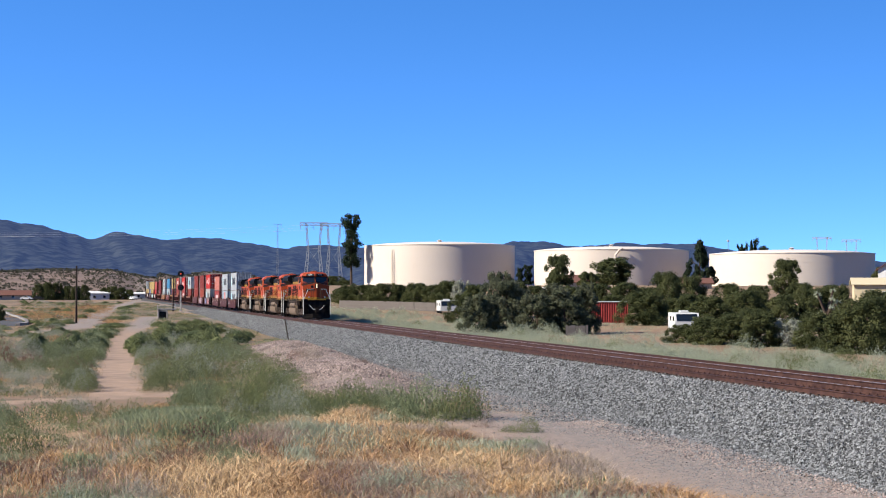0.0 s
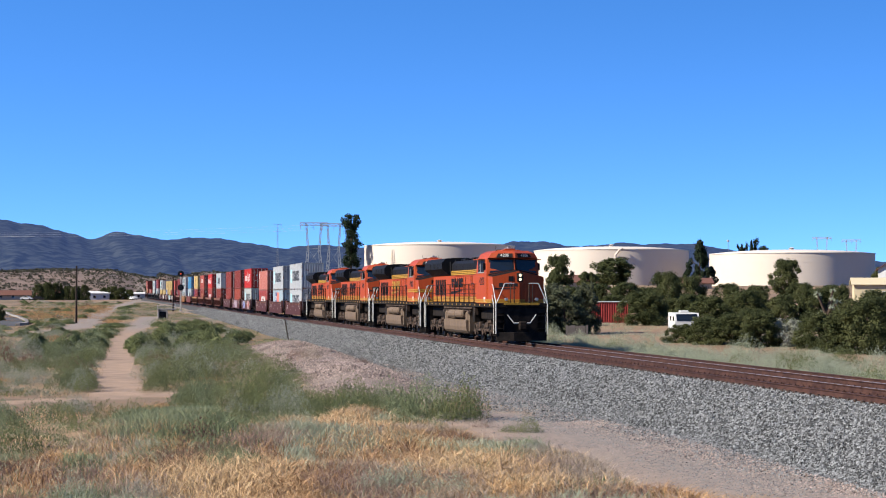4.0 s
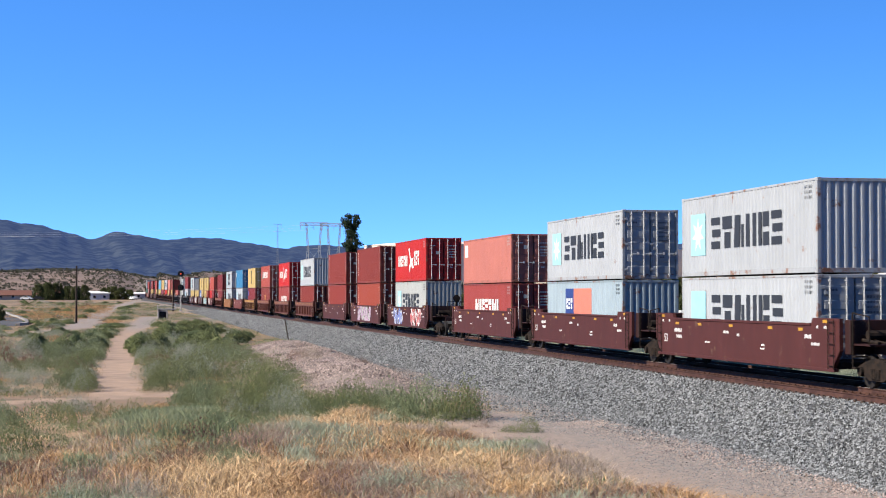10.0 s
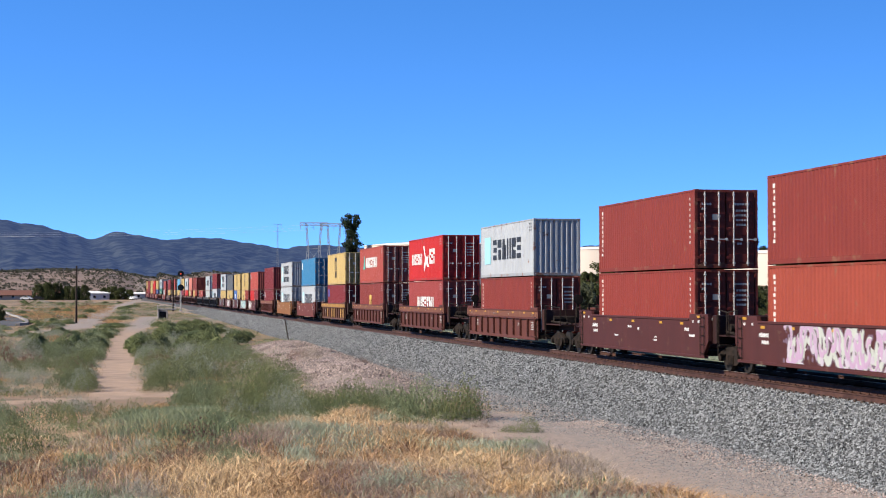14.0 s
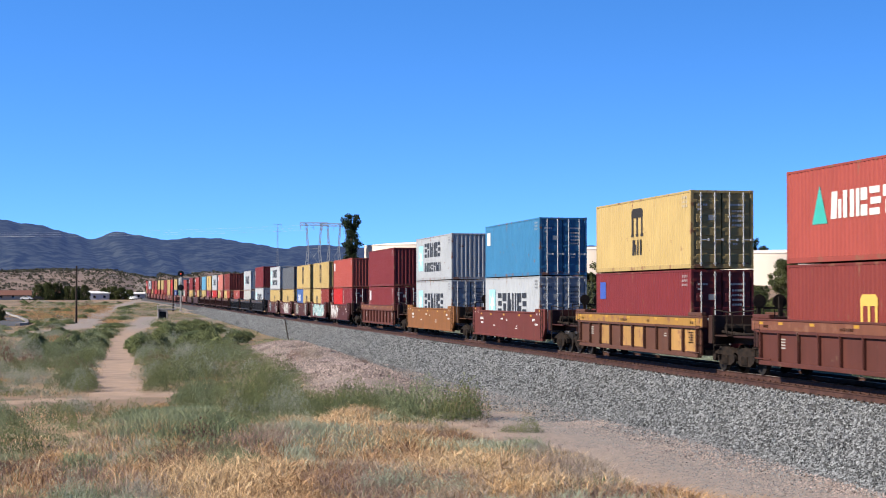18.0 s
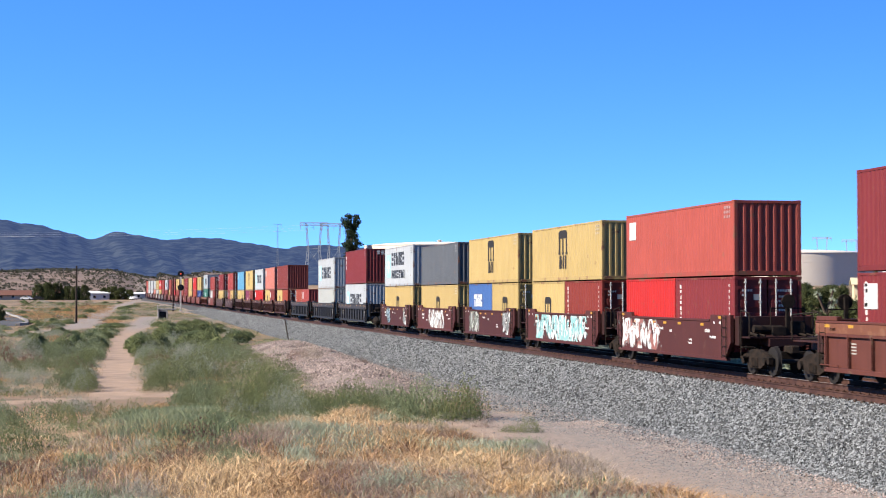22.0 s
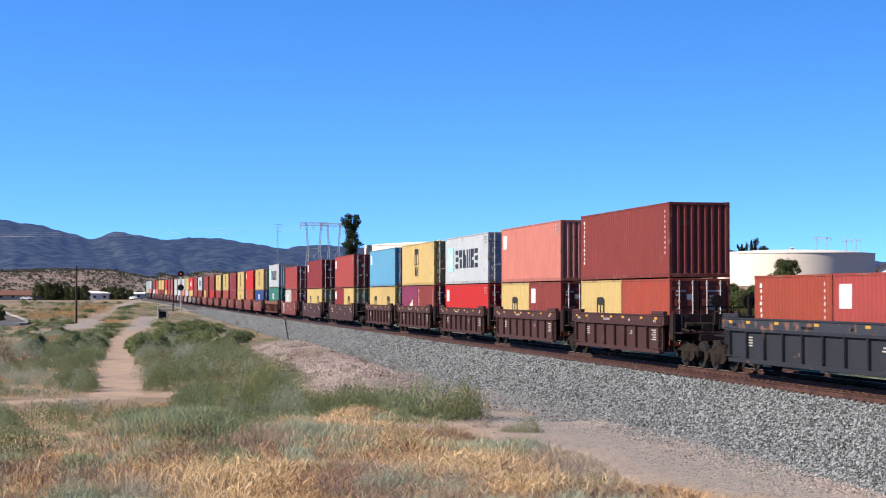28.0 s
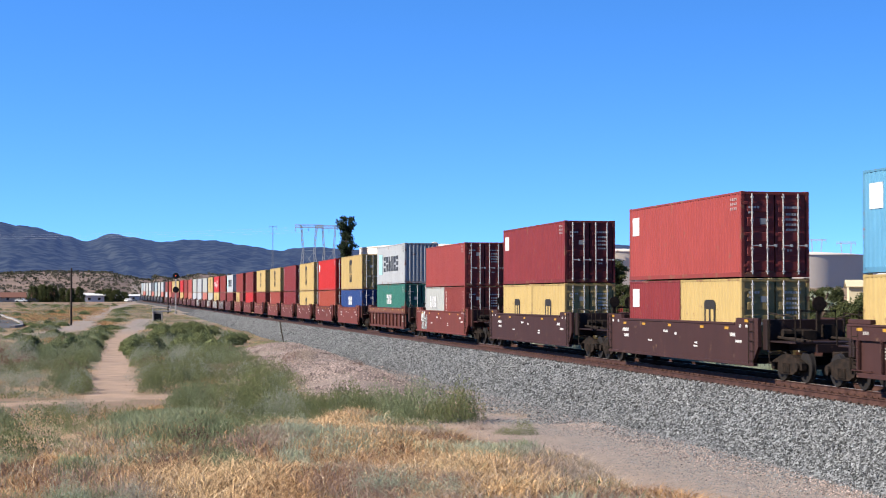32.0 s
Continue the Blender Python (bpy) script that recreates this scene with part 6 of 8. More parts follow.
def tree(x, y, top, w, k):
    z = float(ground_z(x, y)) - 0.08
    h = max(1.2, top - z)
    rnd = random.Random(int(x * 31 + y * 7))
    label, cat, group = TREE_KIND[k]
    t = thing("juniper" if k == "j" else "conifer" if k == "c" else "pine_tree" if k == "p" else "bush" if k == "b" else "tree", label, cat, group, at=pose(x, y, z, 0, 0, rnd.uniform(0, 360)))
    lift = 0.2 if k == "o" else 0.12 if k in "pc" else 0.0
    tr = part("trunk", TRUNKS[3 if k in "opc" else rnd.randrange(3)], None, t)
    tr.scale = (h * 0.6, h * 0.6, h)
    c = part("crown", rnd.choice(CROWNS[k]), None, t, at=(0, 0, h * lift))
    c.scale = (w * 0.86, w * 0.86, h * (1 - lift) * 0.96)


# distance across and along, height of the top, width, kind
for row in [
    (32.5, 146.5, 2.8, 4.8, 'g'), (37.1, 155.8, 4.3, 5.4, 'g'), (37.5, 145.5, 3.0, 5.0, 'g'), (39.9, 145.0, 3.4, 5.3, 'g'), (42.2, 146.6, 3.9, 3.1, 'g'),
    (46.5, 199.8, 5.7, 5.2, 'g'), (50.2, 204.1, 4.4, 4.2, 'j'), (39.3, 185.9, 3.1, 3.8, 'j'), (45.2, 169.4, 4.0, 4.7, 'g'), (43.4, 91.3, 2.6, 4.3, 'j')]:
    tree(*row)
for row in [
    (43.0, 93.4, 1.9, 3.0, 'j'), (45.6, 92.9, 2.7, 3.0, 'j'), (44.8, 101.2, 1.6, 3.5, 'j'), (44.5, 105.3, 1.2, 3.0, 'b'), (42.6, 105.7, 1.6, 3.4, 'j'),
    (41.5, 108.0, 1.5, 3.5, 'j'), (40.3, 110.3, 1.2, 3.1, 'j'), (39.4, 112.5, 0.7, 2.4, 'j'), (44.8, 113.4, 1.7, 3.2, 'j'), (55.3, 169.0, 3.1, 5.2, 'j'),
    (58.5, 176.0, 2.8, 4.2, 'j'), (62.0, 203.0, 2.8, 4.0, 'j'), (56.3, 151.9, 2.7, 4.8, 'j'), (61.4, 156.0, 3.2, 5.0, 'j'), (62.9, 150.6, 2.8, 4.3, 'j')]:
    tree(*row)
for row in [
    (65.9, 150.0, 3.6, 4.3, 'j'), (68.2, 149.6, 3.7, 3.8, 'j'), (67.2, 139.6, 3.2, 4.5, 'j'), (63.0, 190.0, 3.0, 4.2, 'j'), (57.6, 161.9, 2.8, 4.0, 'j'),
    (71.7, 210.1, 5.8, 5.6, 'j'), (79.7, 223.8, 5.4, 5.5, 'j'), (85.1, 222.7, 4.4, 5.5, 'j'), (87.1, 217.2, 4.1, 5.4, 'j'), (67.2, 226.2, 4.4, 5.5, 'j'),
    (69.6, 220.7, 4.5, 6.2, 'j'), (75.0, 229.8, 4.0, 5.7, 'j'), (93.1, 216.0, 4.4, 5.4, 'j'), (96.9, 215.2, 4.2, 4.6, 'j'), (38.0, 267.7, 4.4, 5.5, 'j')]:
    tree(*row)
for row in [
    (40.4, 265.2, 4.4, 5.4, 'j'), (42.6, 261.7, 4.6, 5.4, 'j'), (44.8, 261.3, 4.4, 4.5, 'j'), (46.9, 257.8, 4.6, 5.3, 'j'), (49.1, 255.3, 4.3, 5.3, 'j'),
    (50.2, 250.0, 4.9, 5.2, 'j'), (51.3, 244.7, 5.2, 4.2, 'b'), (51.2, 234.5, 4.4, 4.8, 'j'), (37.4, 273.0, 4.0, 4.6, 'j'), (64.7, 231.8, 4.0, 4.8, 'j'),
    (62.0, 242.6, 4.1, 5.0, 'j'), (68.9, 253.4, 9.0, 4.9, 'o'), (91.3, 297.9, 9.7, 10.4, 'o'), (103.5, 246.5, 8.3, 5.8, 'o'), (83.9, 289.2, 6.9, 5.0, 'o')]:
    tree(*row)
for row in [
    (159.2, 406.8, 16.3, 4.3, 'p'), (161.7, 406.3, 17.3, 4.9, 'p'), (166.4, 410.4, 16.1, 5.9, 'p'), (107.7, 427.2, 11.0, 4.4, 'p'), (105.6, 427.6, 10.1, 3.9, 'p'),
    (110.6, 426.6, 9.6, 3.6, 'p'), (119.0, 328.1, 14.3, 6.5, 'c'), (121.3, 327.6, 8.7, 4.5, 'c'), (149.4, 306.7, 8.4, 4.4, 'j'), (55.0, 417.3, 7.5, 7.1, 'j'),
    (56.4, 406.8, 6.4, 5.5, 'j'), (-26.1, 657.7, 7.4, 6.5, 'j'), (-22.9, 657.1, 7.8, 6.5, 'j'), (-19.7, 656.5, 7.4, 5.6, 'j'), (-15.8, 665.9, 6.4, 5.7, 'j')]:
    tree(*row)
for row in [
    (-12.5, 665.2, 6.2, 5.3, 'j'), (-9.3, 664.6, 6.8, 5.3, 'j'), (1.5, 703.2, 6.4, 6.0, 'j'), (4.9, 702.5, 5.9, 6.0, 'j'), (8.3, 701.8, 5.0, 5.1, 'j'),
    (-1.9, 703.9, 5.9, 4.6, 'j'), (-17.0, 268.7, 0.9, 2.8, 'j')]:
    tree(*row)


def shrub_mesh(seed, material, n=420, leaf=0.035, tall=0.55, upright=1.0):
    """A dome of twiggy leaves, unit width."""
    rng = np.random.default_rng(seed)
    a, q = rng.uniform(0, 2 * np.pi, n), np.sqrt(rng.random(n))
    z = tall * rng.random(n) ** 0.75 * (1 - 0.75 * q ** 2.2)
    lop = 1 + 0.22 * np.sin(a * 3 + seed) + 0.15 * np.sin(a * 5 + seed)
    c = np.stack([0.5 * q * np.cos(a) * lop, 0.5 * q * np.sin(a) * lop, z * (1 + 0.2 * np.sin(a * 4))], -1)
    return tri_mesh("shrub", leaves(c, np.full(n, leaf), rng, 2, 0.8, 1.0, upright), material)


SAGE = [shrub_mesh(i, M["plain_sage"], 2400, 0.013) for i in range(4)]
PALE = [shrub_mesh(60 + i, M["sage"], 2400, 0.014) for i in range(3)]
WEED = [shrub_mesh(10 + i, M["weed"], 2000, 0.011, 0.55, 2.2) for i in range(4)]
BLUE = [shrub_mesh(40 + i, M["bluegreen"], 2000, 0.011, 0.55, 2.2) for i in range(3)]
DEAD = [shrub_mesh(20 + i, M["deadweed"], 600, 0.018, 0.5, 1.8) for i in range(2)]
MAUVE = [shrub_mesh(30 + i, M["mauve"], 600, 0.018, 0.5, 1.8) for i in range(2)]


FAR = {}                         # the shrubs that nobody could count, gathered by kind


def shrub(x, y, w, kind, tall=1.0):
    me = random.choice({"s": SAGE, "p": PALE, "w": WEED, "b": BLUE, "d": DEAD, "m": MAUVE}[kind])
    label, cat = {"p": ("pale silvery sagebrush growing on dry ground", "sagebrush"), "s": ("pale grey-green sagebrush growing on sandy ground", "sagebrush"), "w": ("green feathery weed clump growing by the dirt road", "weed"),
                  "b": ("blue-green feathery weed clump on sandy ground", "weed"), "d": ("dead purplish-brown weed clump among dry grass", "weed"),
                  "m": ("faded mauve dry weed clump on stony ground", "weed")}[kind]
    if y > 128 and x < float(track_xz(y)[0]):
        tall *= float(np.interp(y, [128, 200], [0.9, 0.55]))
        co = np.empty(len(me.vertices) * 3, np.float32)
        me.vertices.foreach_get("co", co)
        a = random.uniform(0, 6.28)
        q = co.reshape(-1, 3) @ np.array([[math.cos(a), math.sin(a), 0], [-math.sin(a), math.cos(a), 0], [0, 0, tall * random.uniform(0.75, 1.15)]]) * w
        FAR.setdefault(kind, []).append(q[: len(q) // 3 * 2 if y > 250 else len(q)] + (x, y, float(ground_z(x, y)) - 0.03))
        return
    o = solid("sagebrush" if kind in "sp" else "weed_clump", me, None, label, cat, "sagebrush on the plain" if kind in "sp" else "weed clumps",
              at=pose(x, y, float(ground_z(x, y)) - 0.03, 0, 0, random.uniform(0, 360)))
    o.scale = (w, w * random.uniform(0.8, 1.1), w * tall * random.uniform(0.75, 1.15))


def off_road(x, y):
    return min(float(near_line(x, y, ROAD_A)) - 1.2, float(near_line(x, y, SPUR)) - 0.9, float(near_line(x, y, ROAD_B)) - 2.4, float(near_line(x, y, ROAD_C)) - 1.7) > 0.35


random.seed(11)
def scatter(n, x0, x1, y0, y1, wmin, wmax, kinds, grow=0.0):
    k = 0
    for _ in range(n * 4):
        x, y = random.uniform(x0, x1), random.uniform(y0, y1)
        if k >= n:
            break
        if x < -11 and 220 < y < 345 and x < float(np.interp(y, [226, 250, 285, 338], [-10, -11.5, -14.2, -19.5])):
            continue
        if not off_road(x, y) or float(track_xz(y)[0]) - x < 5.6 and x < float(track_xz(y)[0]) + 4.4:
            continue
        if 9.3 + (y - 100) * 0.03 < x < 18 and 69 < y < 142:
            continue
        shrub(x, y, random.uniform(wmin, wmax) * (1 + grow * (y - y0) / (y1 - y0)), random.choice(kinds), random.uniform(0.75, 1.35))
        k += 1


for i in range(9):                        # dark dead stalks among the weeds
    shrub(3.3 + random.random() * 1.8, random.uniform(100, 122), random.uniform(0.4, 0.6), "d", 2.6)
# tall weeds that crowd the edges of the dirt road
for i in range(70):
    y = 80 + 110 * random.random() ** 1.2
    x = float(np.interp(y, [80, 110, 143, 178, 215], [0.5, 0.62, 0.95, 1.7, 3.2])) + random.choice((-1, -1, 1)) * random.uniform(1.5, 2.6)
    shrub(x, y, random.uniform(0.9, 1.8), random.choice("wwbwws"), random.uniform(0.9, 1.5))
for i in range(46):
    y, k = random.uniform(200, 420), random.random()
    x = float(np.interp(y, [200, 255, 300, 385, 440], [-1.0, 1.4, 2.6, 3.6, 6.0])) + random.uniform(-1.3, 1.3)
    shrub(x, y, random.uniform(1.4, 2.8), random.choice("wwws"), 0.8)
scatter(60, 3.0, 12.0, 60, 82, 1.0, 2.2, "wwwbbs")
scatter(90, 2.4, 10.5, 82, 150, 1.0, 2.6, "wwwbbssd")
scatter(42, 2.2, 15, 150, 260, 1.6, 3.0, "wwws")
scatter(120, -14, -1.2, 80, 165, 1.0, 2.8, "ssssbbbwwmd")
scatter(40, -16, -1, 165, 270, 1.4, 2.8, "wwss")
scatter(50, -22, -1, 215, 300, 0.9, 2.0, "wwssd")
scatter(110, -30, 3, 300, 560, 1.0, 2.4, "wwwssd")
scatter(22, -8, 4, 58, 66, 0.8, 1.8, "bwws")
for x, y, w, k, tall in ((10.3, 60.0, 2.2, "b", 1.0), (11.3, 60.5, 2.4, "b", 1.1), (12.3, 59.5, 2.0, "w", 1.35), (12.9, 60.5, 1.7, "w", 1.5), (11.8, 62.0, 2.4, "b", 1.2), (13.2, 61.8, 1.2, "d", 1.9),
                         (13.4, 53.2, 1.0, "w", 0.9), (12.9, 53.6, 0.8, "w", 0.8), (12.5, 56.0, 0.9, "m", 0.9), (9.4, 61.0, 1.8, "w", 0.8), (8.4, 64.0, 2.0, "w", 0.9), (9.2, 66.5, 2.2, "w", 0.9),
                         (7.2, 68.5, 2.2, "w", 0.8), (10.6, 92.0, 1.8, "m", 1.0), (11.2, 94.5, 1.4, "m", 1.0), (12.0, 80.5, 0.8, "d", 0.8), (10.9, 99.0, 1.0, "d", 0.8), (5.6, 73.0, 1.2, "s", 0.8)):
    shrub(x, y, w, k, tall)
# the strip of sagebrush beyond the track
for _ in range(150):
    y = 52 + 190 * random.random() ** 1.3
    x = float(track_xz(y)[0]) + random.uniform(5.0, 11 + 0.03 * y)
    shrub(x, y, random.uniform(1.0, 2.0), "p" if random.random() < 0.9 else "w")


for kind, name, mname, label in (("w", "far_weeds", "weed", "green weed clumps scattered over the far plain"), ("b", "far_herbs", "bluegreen", "blue-green weed clumps on the far plain"),
                                 ("s", "far_sagebrush", "plain_sage", "grey-green sagebrush scattered over the far plain"), ("d", "far_dead_weeds", "deadweed", "dead brown weeds on the far plain"),
                                 ("m", "far_mauve_weeds", "mauve", "faded mauve weeds on the far plain")):
    if kind in FAR:
        v_ = np.concatenate(FAR[kind])
        tagged(new(name, tri_mesh(name, v_[: len(v_) // 3 * 3], M[mname])), label, "shrubs", kind="stuff")


def tufts(name, xs, ys, per, length, width, material, label, seed, lean=0.5, spread=0.09):
    """Grass: bent tapering blades in tufts, joined into one mesh."""
    rng = np.random.default_rng(seed)
    n = len(xs) * per
    bx = np.repeat(xs, per) + rng.normal(0, spread, n)
    by = np.repeat(ys, per) + rng.normal(0, spread, n)
    bz = ground_z(bx, by) - 0.02
    a = rng.uniform(0, 2 * np.pi, n)
    ln = np.broadcast_to(length, (len(xs),)).repeat(per) * rng.uniform(0.45, 1.15, n)
    le = np.abs(rng.normal(lean, 0.25, n)) * ln
    dx, dy = np.cos(a), np.sin(a)
    t = rng.uniform(0, 2 * np.pi, n)
    wx, wy = np.cos(t), np.sin(t)
    w = np.broadcast_to(width, (len(xs),)).repeat(per) * rng.uniform(0.6, 1.3, n)
    rows = []
    for f, k, ww in ((0.0, 0.0, 1.0), (0.55, 0.3, 0.8), (1.0, 1.0, 0.12)):
        cx, cy, cz = bx + dx * le * k, by + dy * le * k, bz + ln * f * (1 - 0.25 * k)
        rows.append(np.stack([cx - wx * w * ww, cy - wy * w * ww, cz], -1))
        rows.append(np.stack([cx + wx * w * ww, cy + wy * w * ww, cz], -1))
    v = np.stack(rows, 1).reshape(-1, 3)
    i = 6 * np.arange(n)[:, None]
    f = np.concatenate([i + np.array([[0, 1, 3]]), i + np.array([[0, 3, 2]]), i + np.array([[2, 3, 4]])])
    return tagged(new(name, fast_mesh(name, v, f, material)), label, "grass", kind="stuff")


def clumps(name, xs, ys, width, tall, per, leaf, material, label, seed):
    """Low feathery growth: domes of upright leaves, joined into one mesh."""
    rng = np.random.default_rng(seed)
    n = len(xs)
    a, q = rng.uniform(0, 2 * np.pi, (n, per)), np.sqrt(rng.random((n, per)))
    w = (width * rng.uniform(0.6, 1.4, n))[:, None]
    h = (tall * rng.uniform(0.5, 1.4, n))[:, None]
    cx, cy = xs[:, None] + w * q * np.cos(a), ys[:, None] + w * q * np.sin(a)
    cz = ground_z(cx, cy) + h * rng.random((n, per)) ** 0.7 * (1 - 0.8 * q ** 2.2)
    c = np.stack([cx, cy, cz], -1).reshape(-1, 3)
    return tagged(new(name, tri_mesh(name, leaves(c, np.full(len(c), leaf), rng, 1, 0.5, 1.0, 1.8), material)), label, "weeds", kind="stuff")


def knoll(rng, n, a0, a1, r0, r1):
    a, r = np.radians(rng.uniform(a0, a1, n)), np.sqrt(rng.uniform(r0 ** 2, r1 ** 2, n))
    return r * np.sin(a), r * np.cos(a)


def blobs(x, y, rows):
    """Where a kind of plant has its patches: bearing, distance, and half their extents."""
    az, r = np.degrees(np.arctan2(x, y)), np.hypot(x, y) / 0.93
    v = np.zeros(np.shape(x))
    for a, d, wa, wd in rows:
        v = np.maximum(v, np.exp(-((az - a) / wa) ** 2 - ((r - d) / wd) ** 2))
    return v


rng = np.random.default_rng(21)
x, y = knoll(rng, 27000, -7, 26, 10.5, 26)
R_ = np.hypot(x, y)


def cover(s, seed, noise=0.28):
    return 0.55 * patches(x, y * 0.5, s, seed) + noise * rng.normal(size=len(x))


SAGE_AT = [(10.4, 12.7, 1.9, 0.6), (-1.2, 12.9, 1.2, 0.6), (1.0, 13.1, 0.9, 0.7), (15.7, 13.0, 0.7, 0.6), (6.3, 17.3, 0.32, 1.0), (17.5, 12.6, 0.8, 0.6), (13.2, 12.7, 1.0, 0.6)]
GREEN_AT = [(-3.0, 18.0, 0.9, 2.0), (-1.2, 21.0, 1.1, 2.5), (3.9, 22.0, 2.6, 2.5), (0.6, 22.0, 1.6, 2.5), (-0.4, 14.1, 1.3, 0.5), (4.0, 16.2, 1.0, 0.9), (-1.0, 16.8, 0.6, 1.5), (14.2, 18.4, 0.5, 1.2)]
DEAD_AT = [(3.0, 17.3, 0.9, 1.2), (2.0, 16.8, 0.5, 1.6), (-3.2, 16.3, 0.8, 0.7), (15.0, 13.2, 1.5, 0.7)]
MAUVE_AT = [(0.6, 14.2, 1.2, 0.6), (8.2, 13.8, 1.2, 0.8), (12.2, 14.4, 1.2, 0.9), (-3.2, 13.1, 1.0, 0.6), (5.2, 18.2, 1.3, 1.2), (7.6, 15.6, 1.4, 0.8)]
RUST_AT = [(5.0, 13.2, 1.6, 1.0), (13.0, 15.8, 0.9, 1.6), (-1.8, 18.6, 0.8, 0.8), (-2.6, 15.2, 1.2, 0.8), (2.2, 18.0, 0.6, 1.5)]
score = np.stack([0.22 + cover(0.75, 1), 1.7 * blobs(x, y, SAGE_AT) - 0.4 + cover(0.6, 2, 0.5), 1.2 * blobs(x, y, DEAD_AT) - 0.4 + cover(0.5, 3),
                  1.5 * blobs(x, y, GREEN_AT) - 0.45 + 0.5 * sstep(18, 22, R_) * sstep(10, 4, np.degrees(np.arctan2(x, y))) + cover(0.9, 4, 0.45),
                  1.1 * blobs(x, y, MAUVE_AT) - 0.15 + cover(0.6, 5, 0.5), 1.0 * blobs(x, y, RUST_AT) + 0.15 + cover(0.55, 6)])
best = np.argmax(score, axis=0)
for k, name, per, ln, w, mname, label, lean in (
        (0, "dry_grass", 13, 0.15, 0.0029, "drygrass", "dry golden grass on the sunny knoll", 1.0), (1, "sage_herbs", 22, 0.13, 0.0042, "sage", "pale grey-green herbs among dry grass", 0.4),
        (2, "dead_weeds", 18, 0.14, 0.0031, "deadweed", "dead brown-purple weeds among dry grass", 0.6), (3, "green_weeds", 20, 0.16, 0.004, "bluegreen", "green weeds at the edge of the knoll", 0.4),
        (4, "mauve_weeds", 15, 0.14, 0.0029, "mauve", "faded mauve dry weeds among the grass", 0.7), (5, "rusty_grass", 13, 0.15, 0.003, "rustgrass", "rusty brown dry grass on the knoll", 0.9)):
    sel = best == k
    hgt = ln * (0.75 + 0.5 * np.clip(score[k][sel], 0, 1.2))
    tufts(name, x[sel], y[sel], per, hgt, w, M[mname], label, 31 + k, lean, 0.075)
sel = (rng.random(len(x)) < 0.07) & ((best == 0) | (best == 5) | (best == 4))
tufts("straw_stalks", x[sel], y[sel], 2, 0.27, 0.0017, M["straw"], "long bleached grass stalks bending over the knoll", 41, 1.1, 0.06)
for az, r, w, k in ((10.0, 12.9, 0.5, "p"), (11.5, 12.7, 0.5, "p"), (9.0, 12.8, 0.45, "p"), (6.45, 17.6, 0.42, "p"), (6.75, 18.0, 0.3, "p"), (-1.2, 12.9, 0.45, "p"), (3.0, 17.2, 0.5, "d"), (2.2, 16.6, 0.4, "d"),
                    (1.0, 13.0, 0.4, "s"), (17.0, 12.5, 0.3, "s"), (-2.8, 18.0, 0.8, "w"), (-1.8, 20.0, 0.7, "b"), (15.6, 13.4, 0.35, "d"), (4.0, 16.0, 0.4, "b"), (14.4, 15.6, 0.35, "s")):
    shrub(r * math.sin(radians(az)), r * math.cos(radians(az)), w, k)
# scattered growth on the plain
n = 13000
py = 57 + 430 * rng.random(n) ** 1.7
px_ = -22 + (22 + track_xz(py)[0] - 5.6) * rng.random(n)
clear = np.minimum.reduce([np.where((py > 222) & (py < 342), px_ - np.interp(py, [226, 250, 285, 338], [-10.6, -11, -13.6, -19]), 9), near_line(px_, py, ROAD_A) - np.interp(py, [60, 200, 500], [1.4, 1.5, 2.9]), near_line(px_, py, SPUR) - 1.1, near_line(px_, py, ROAD_B) - 2.6, near_line(px_, py, ROAD_C) - 1.9])
keep = (clear > 0) & ~((px_ > 12.4) & (py < 70)) & ~((px_ < 3.2) & (py > 70) & (py < 78.5)) & ~((px_ > 9.2 + (py - 100) * 0.03) & (py > 70) & (py < 145))
v = patches(px_, py * 0.5, 2.2, 8) + 0.4 * rng.normal(size=n)
left = px_ < np.interp(py, [70, 180, 300], [0.6, 0, 4])
keep &= patches(px_, py * 0.5, 3.2, 12) + 0.25 * rng.normal(size=n) > -0.3
kind = np.where(left & (py > 78) & (py < 190), np.select([v > 0.5, v > -0.3, v > -0.75], [0, 2, 1], 3), np.select([v > 1.0, v > -0.05, v > -0.7], [2, 0, 1], 3))
for k, name, mname, label, tall in ((0, "plain_weeds", "weed", "low green weeds on the sandy plain", 0.42), (1, "plain_herbs", "bluegreen", "low blue-green herbs on the sandy plain", 0.40),
                                    (2, "plain_sage", "plain_sage", "low grey sage on the sandy plain", 0.36)):
    sel = keep & (kind == k)
    clumps(name, px_[sel], py[sel], 0.62, tall, 90, 0.030, M[mname], label, 45 + k)
sel = keep & ((kind == 3) | (rng.random(n) < 0.22))
tufts("plain_dry_grass", px_[sel], py[sel], 22, 0.24, 0.009, M["drygrass"], "low dry grass on the sandy plain", 36, 0.5, 0.4)
gx, gy = [], []
for x_, y_, w_, l_ in GOLD:
    k = int(90 * w_ * max(1, l_ / 8))
    gx.append(x_ + w_ * 0.7 * rng.normal(size=k)), gy.append(y_ + l_ * 0.6 * rng.normal(size=k))
tufts("golden_grass_patches", np.concatenate(gx), np.concatenate(gy), 16, 0.34, 0.010, M["rustgrass"], "patches of golden dry grass on the plain", 38, 0.4, 0.3)
n = 4200
py = 50 + 230 * rng.random(n) ** 1.3
px_ = track_xz(py)[0] + 4.4 + np.where(rng.random(n) < 0.7, 2.5 + 0.02 * py, 14 + 0.1 * py) * rng.random(n) ** 1.2
tufts("verge_grass", px_, py, 22, 0.36, 0.011, M["sage"], "pale grass and sage along the far side of the track", 37, 0.4, 0.35)
n = 1700
py = 46 + 200 * rng.random(n) ** 1.4
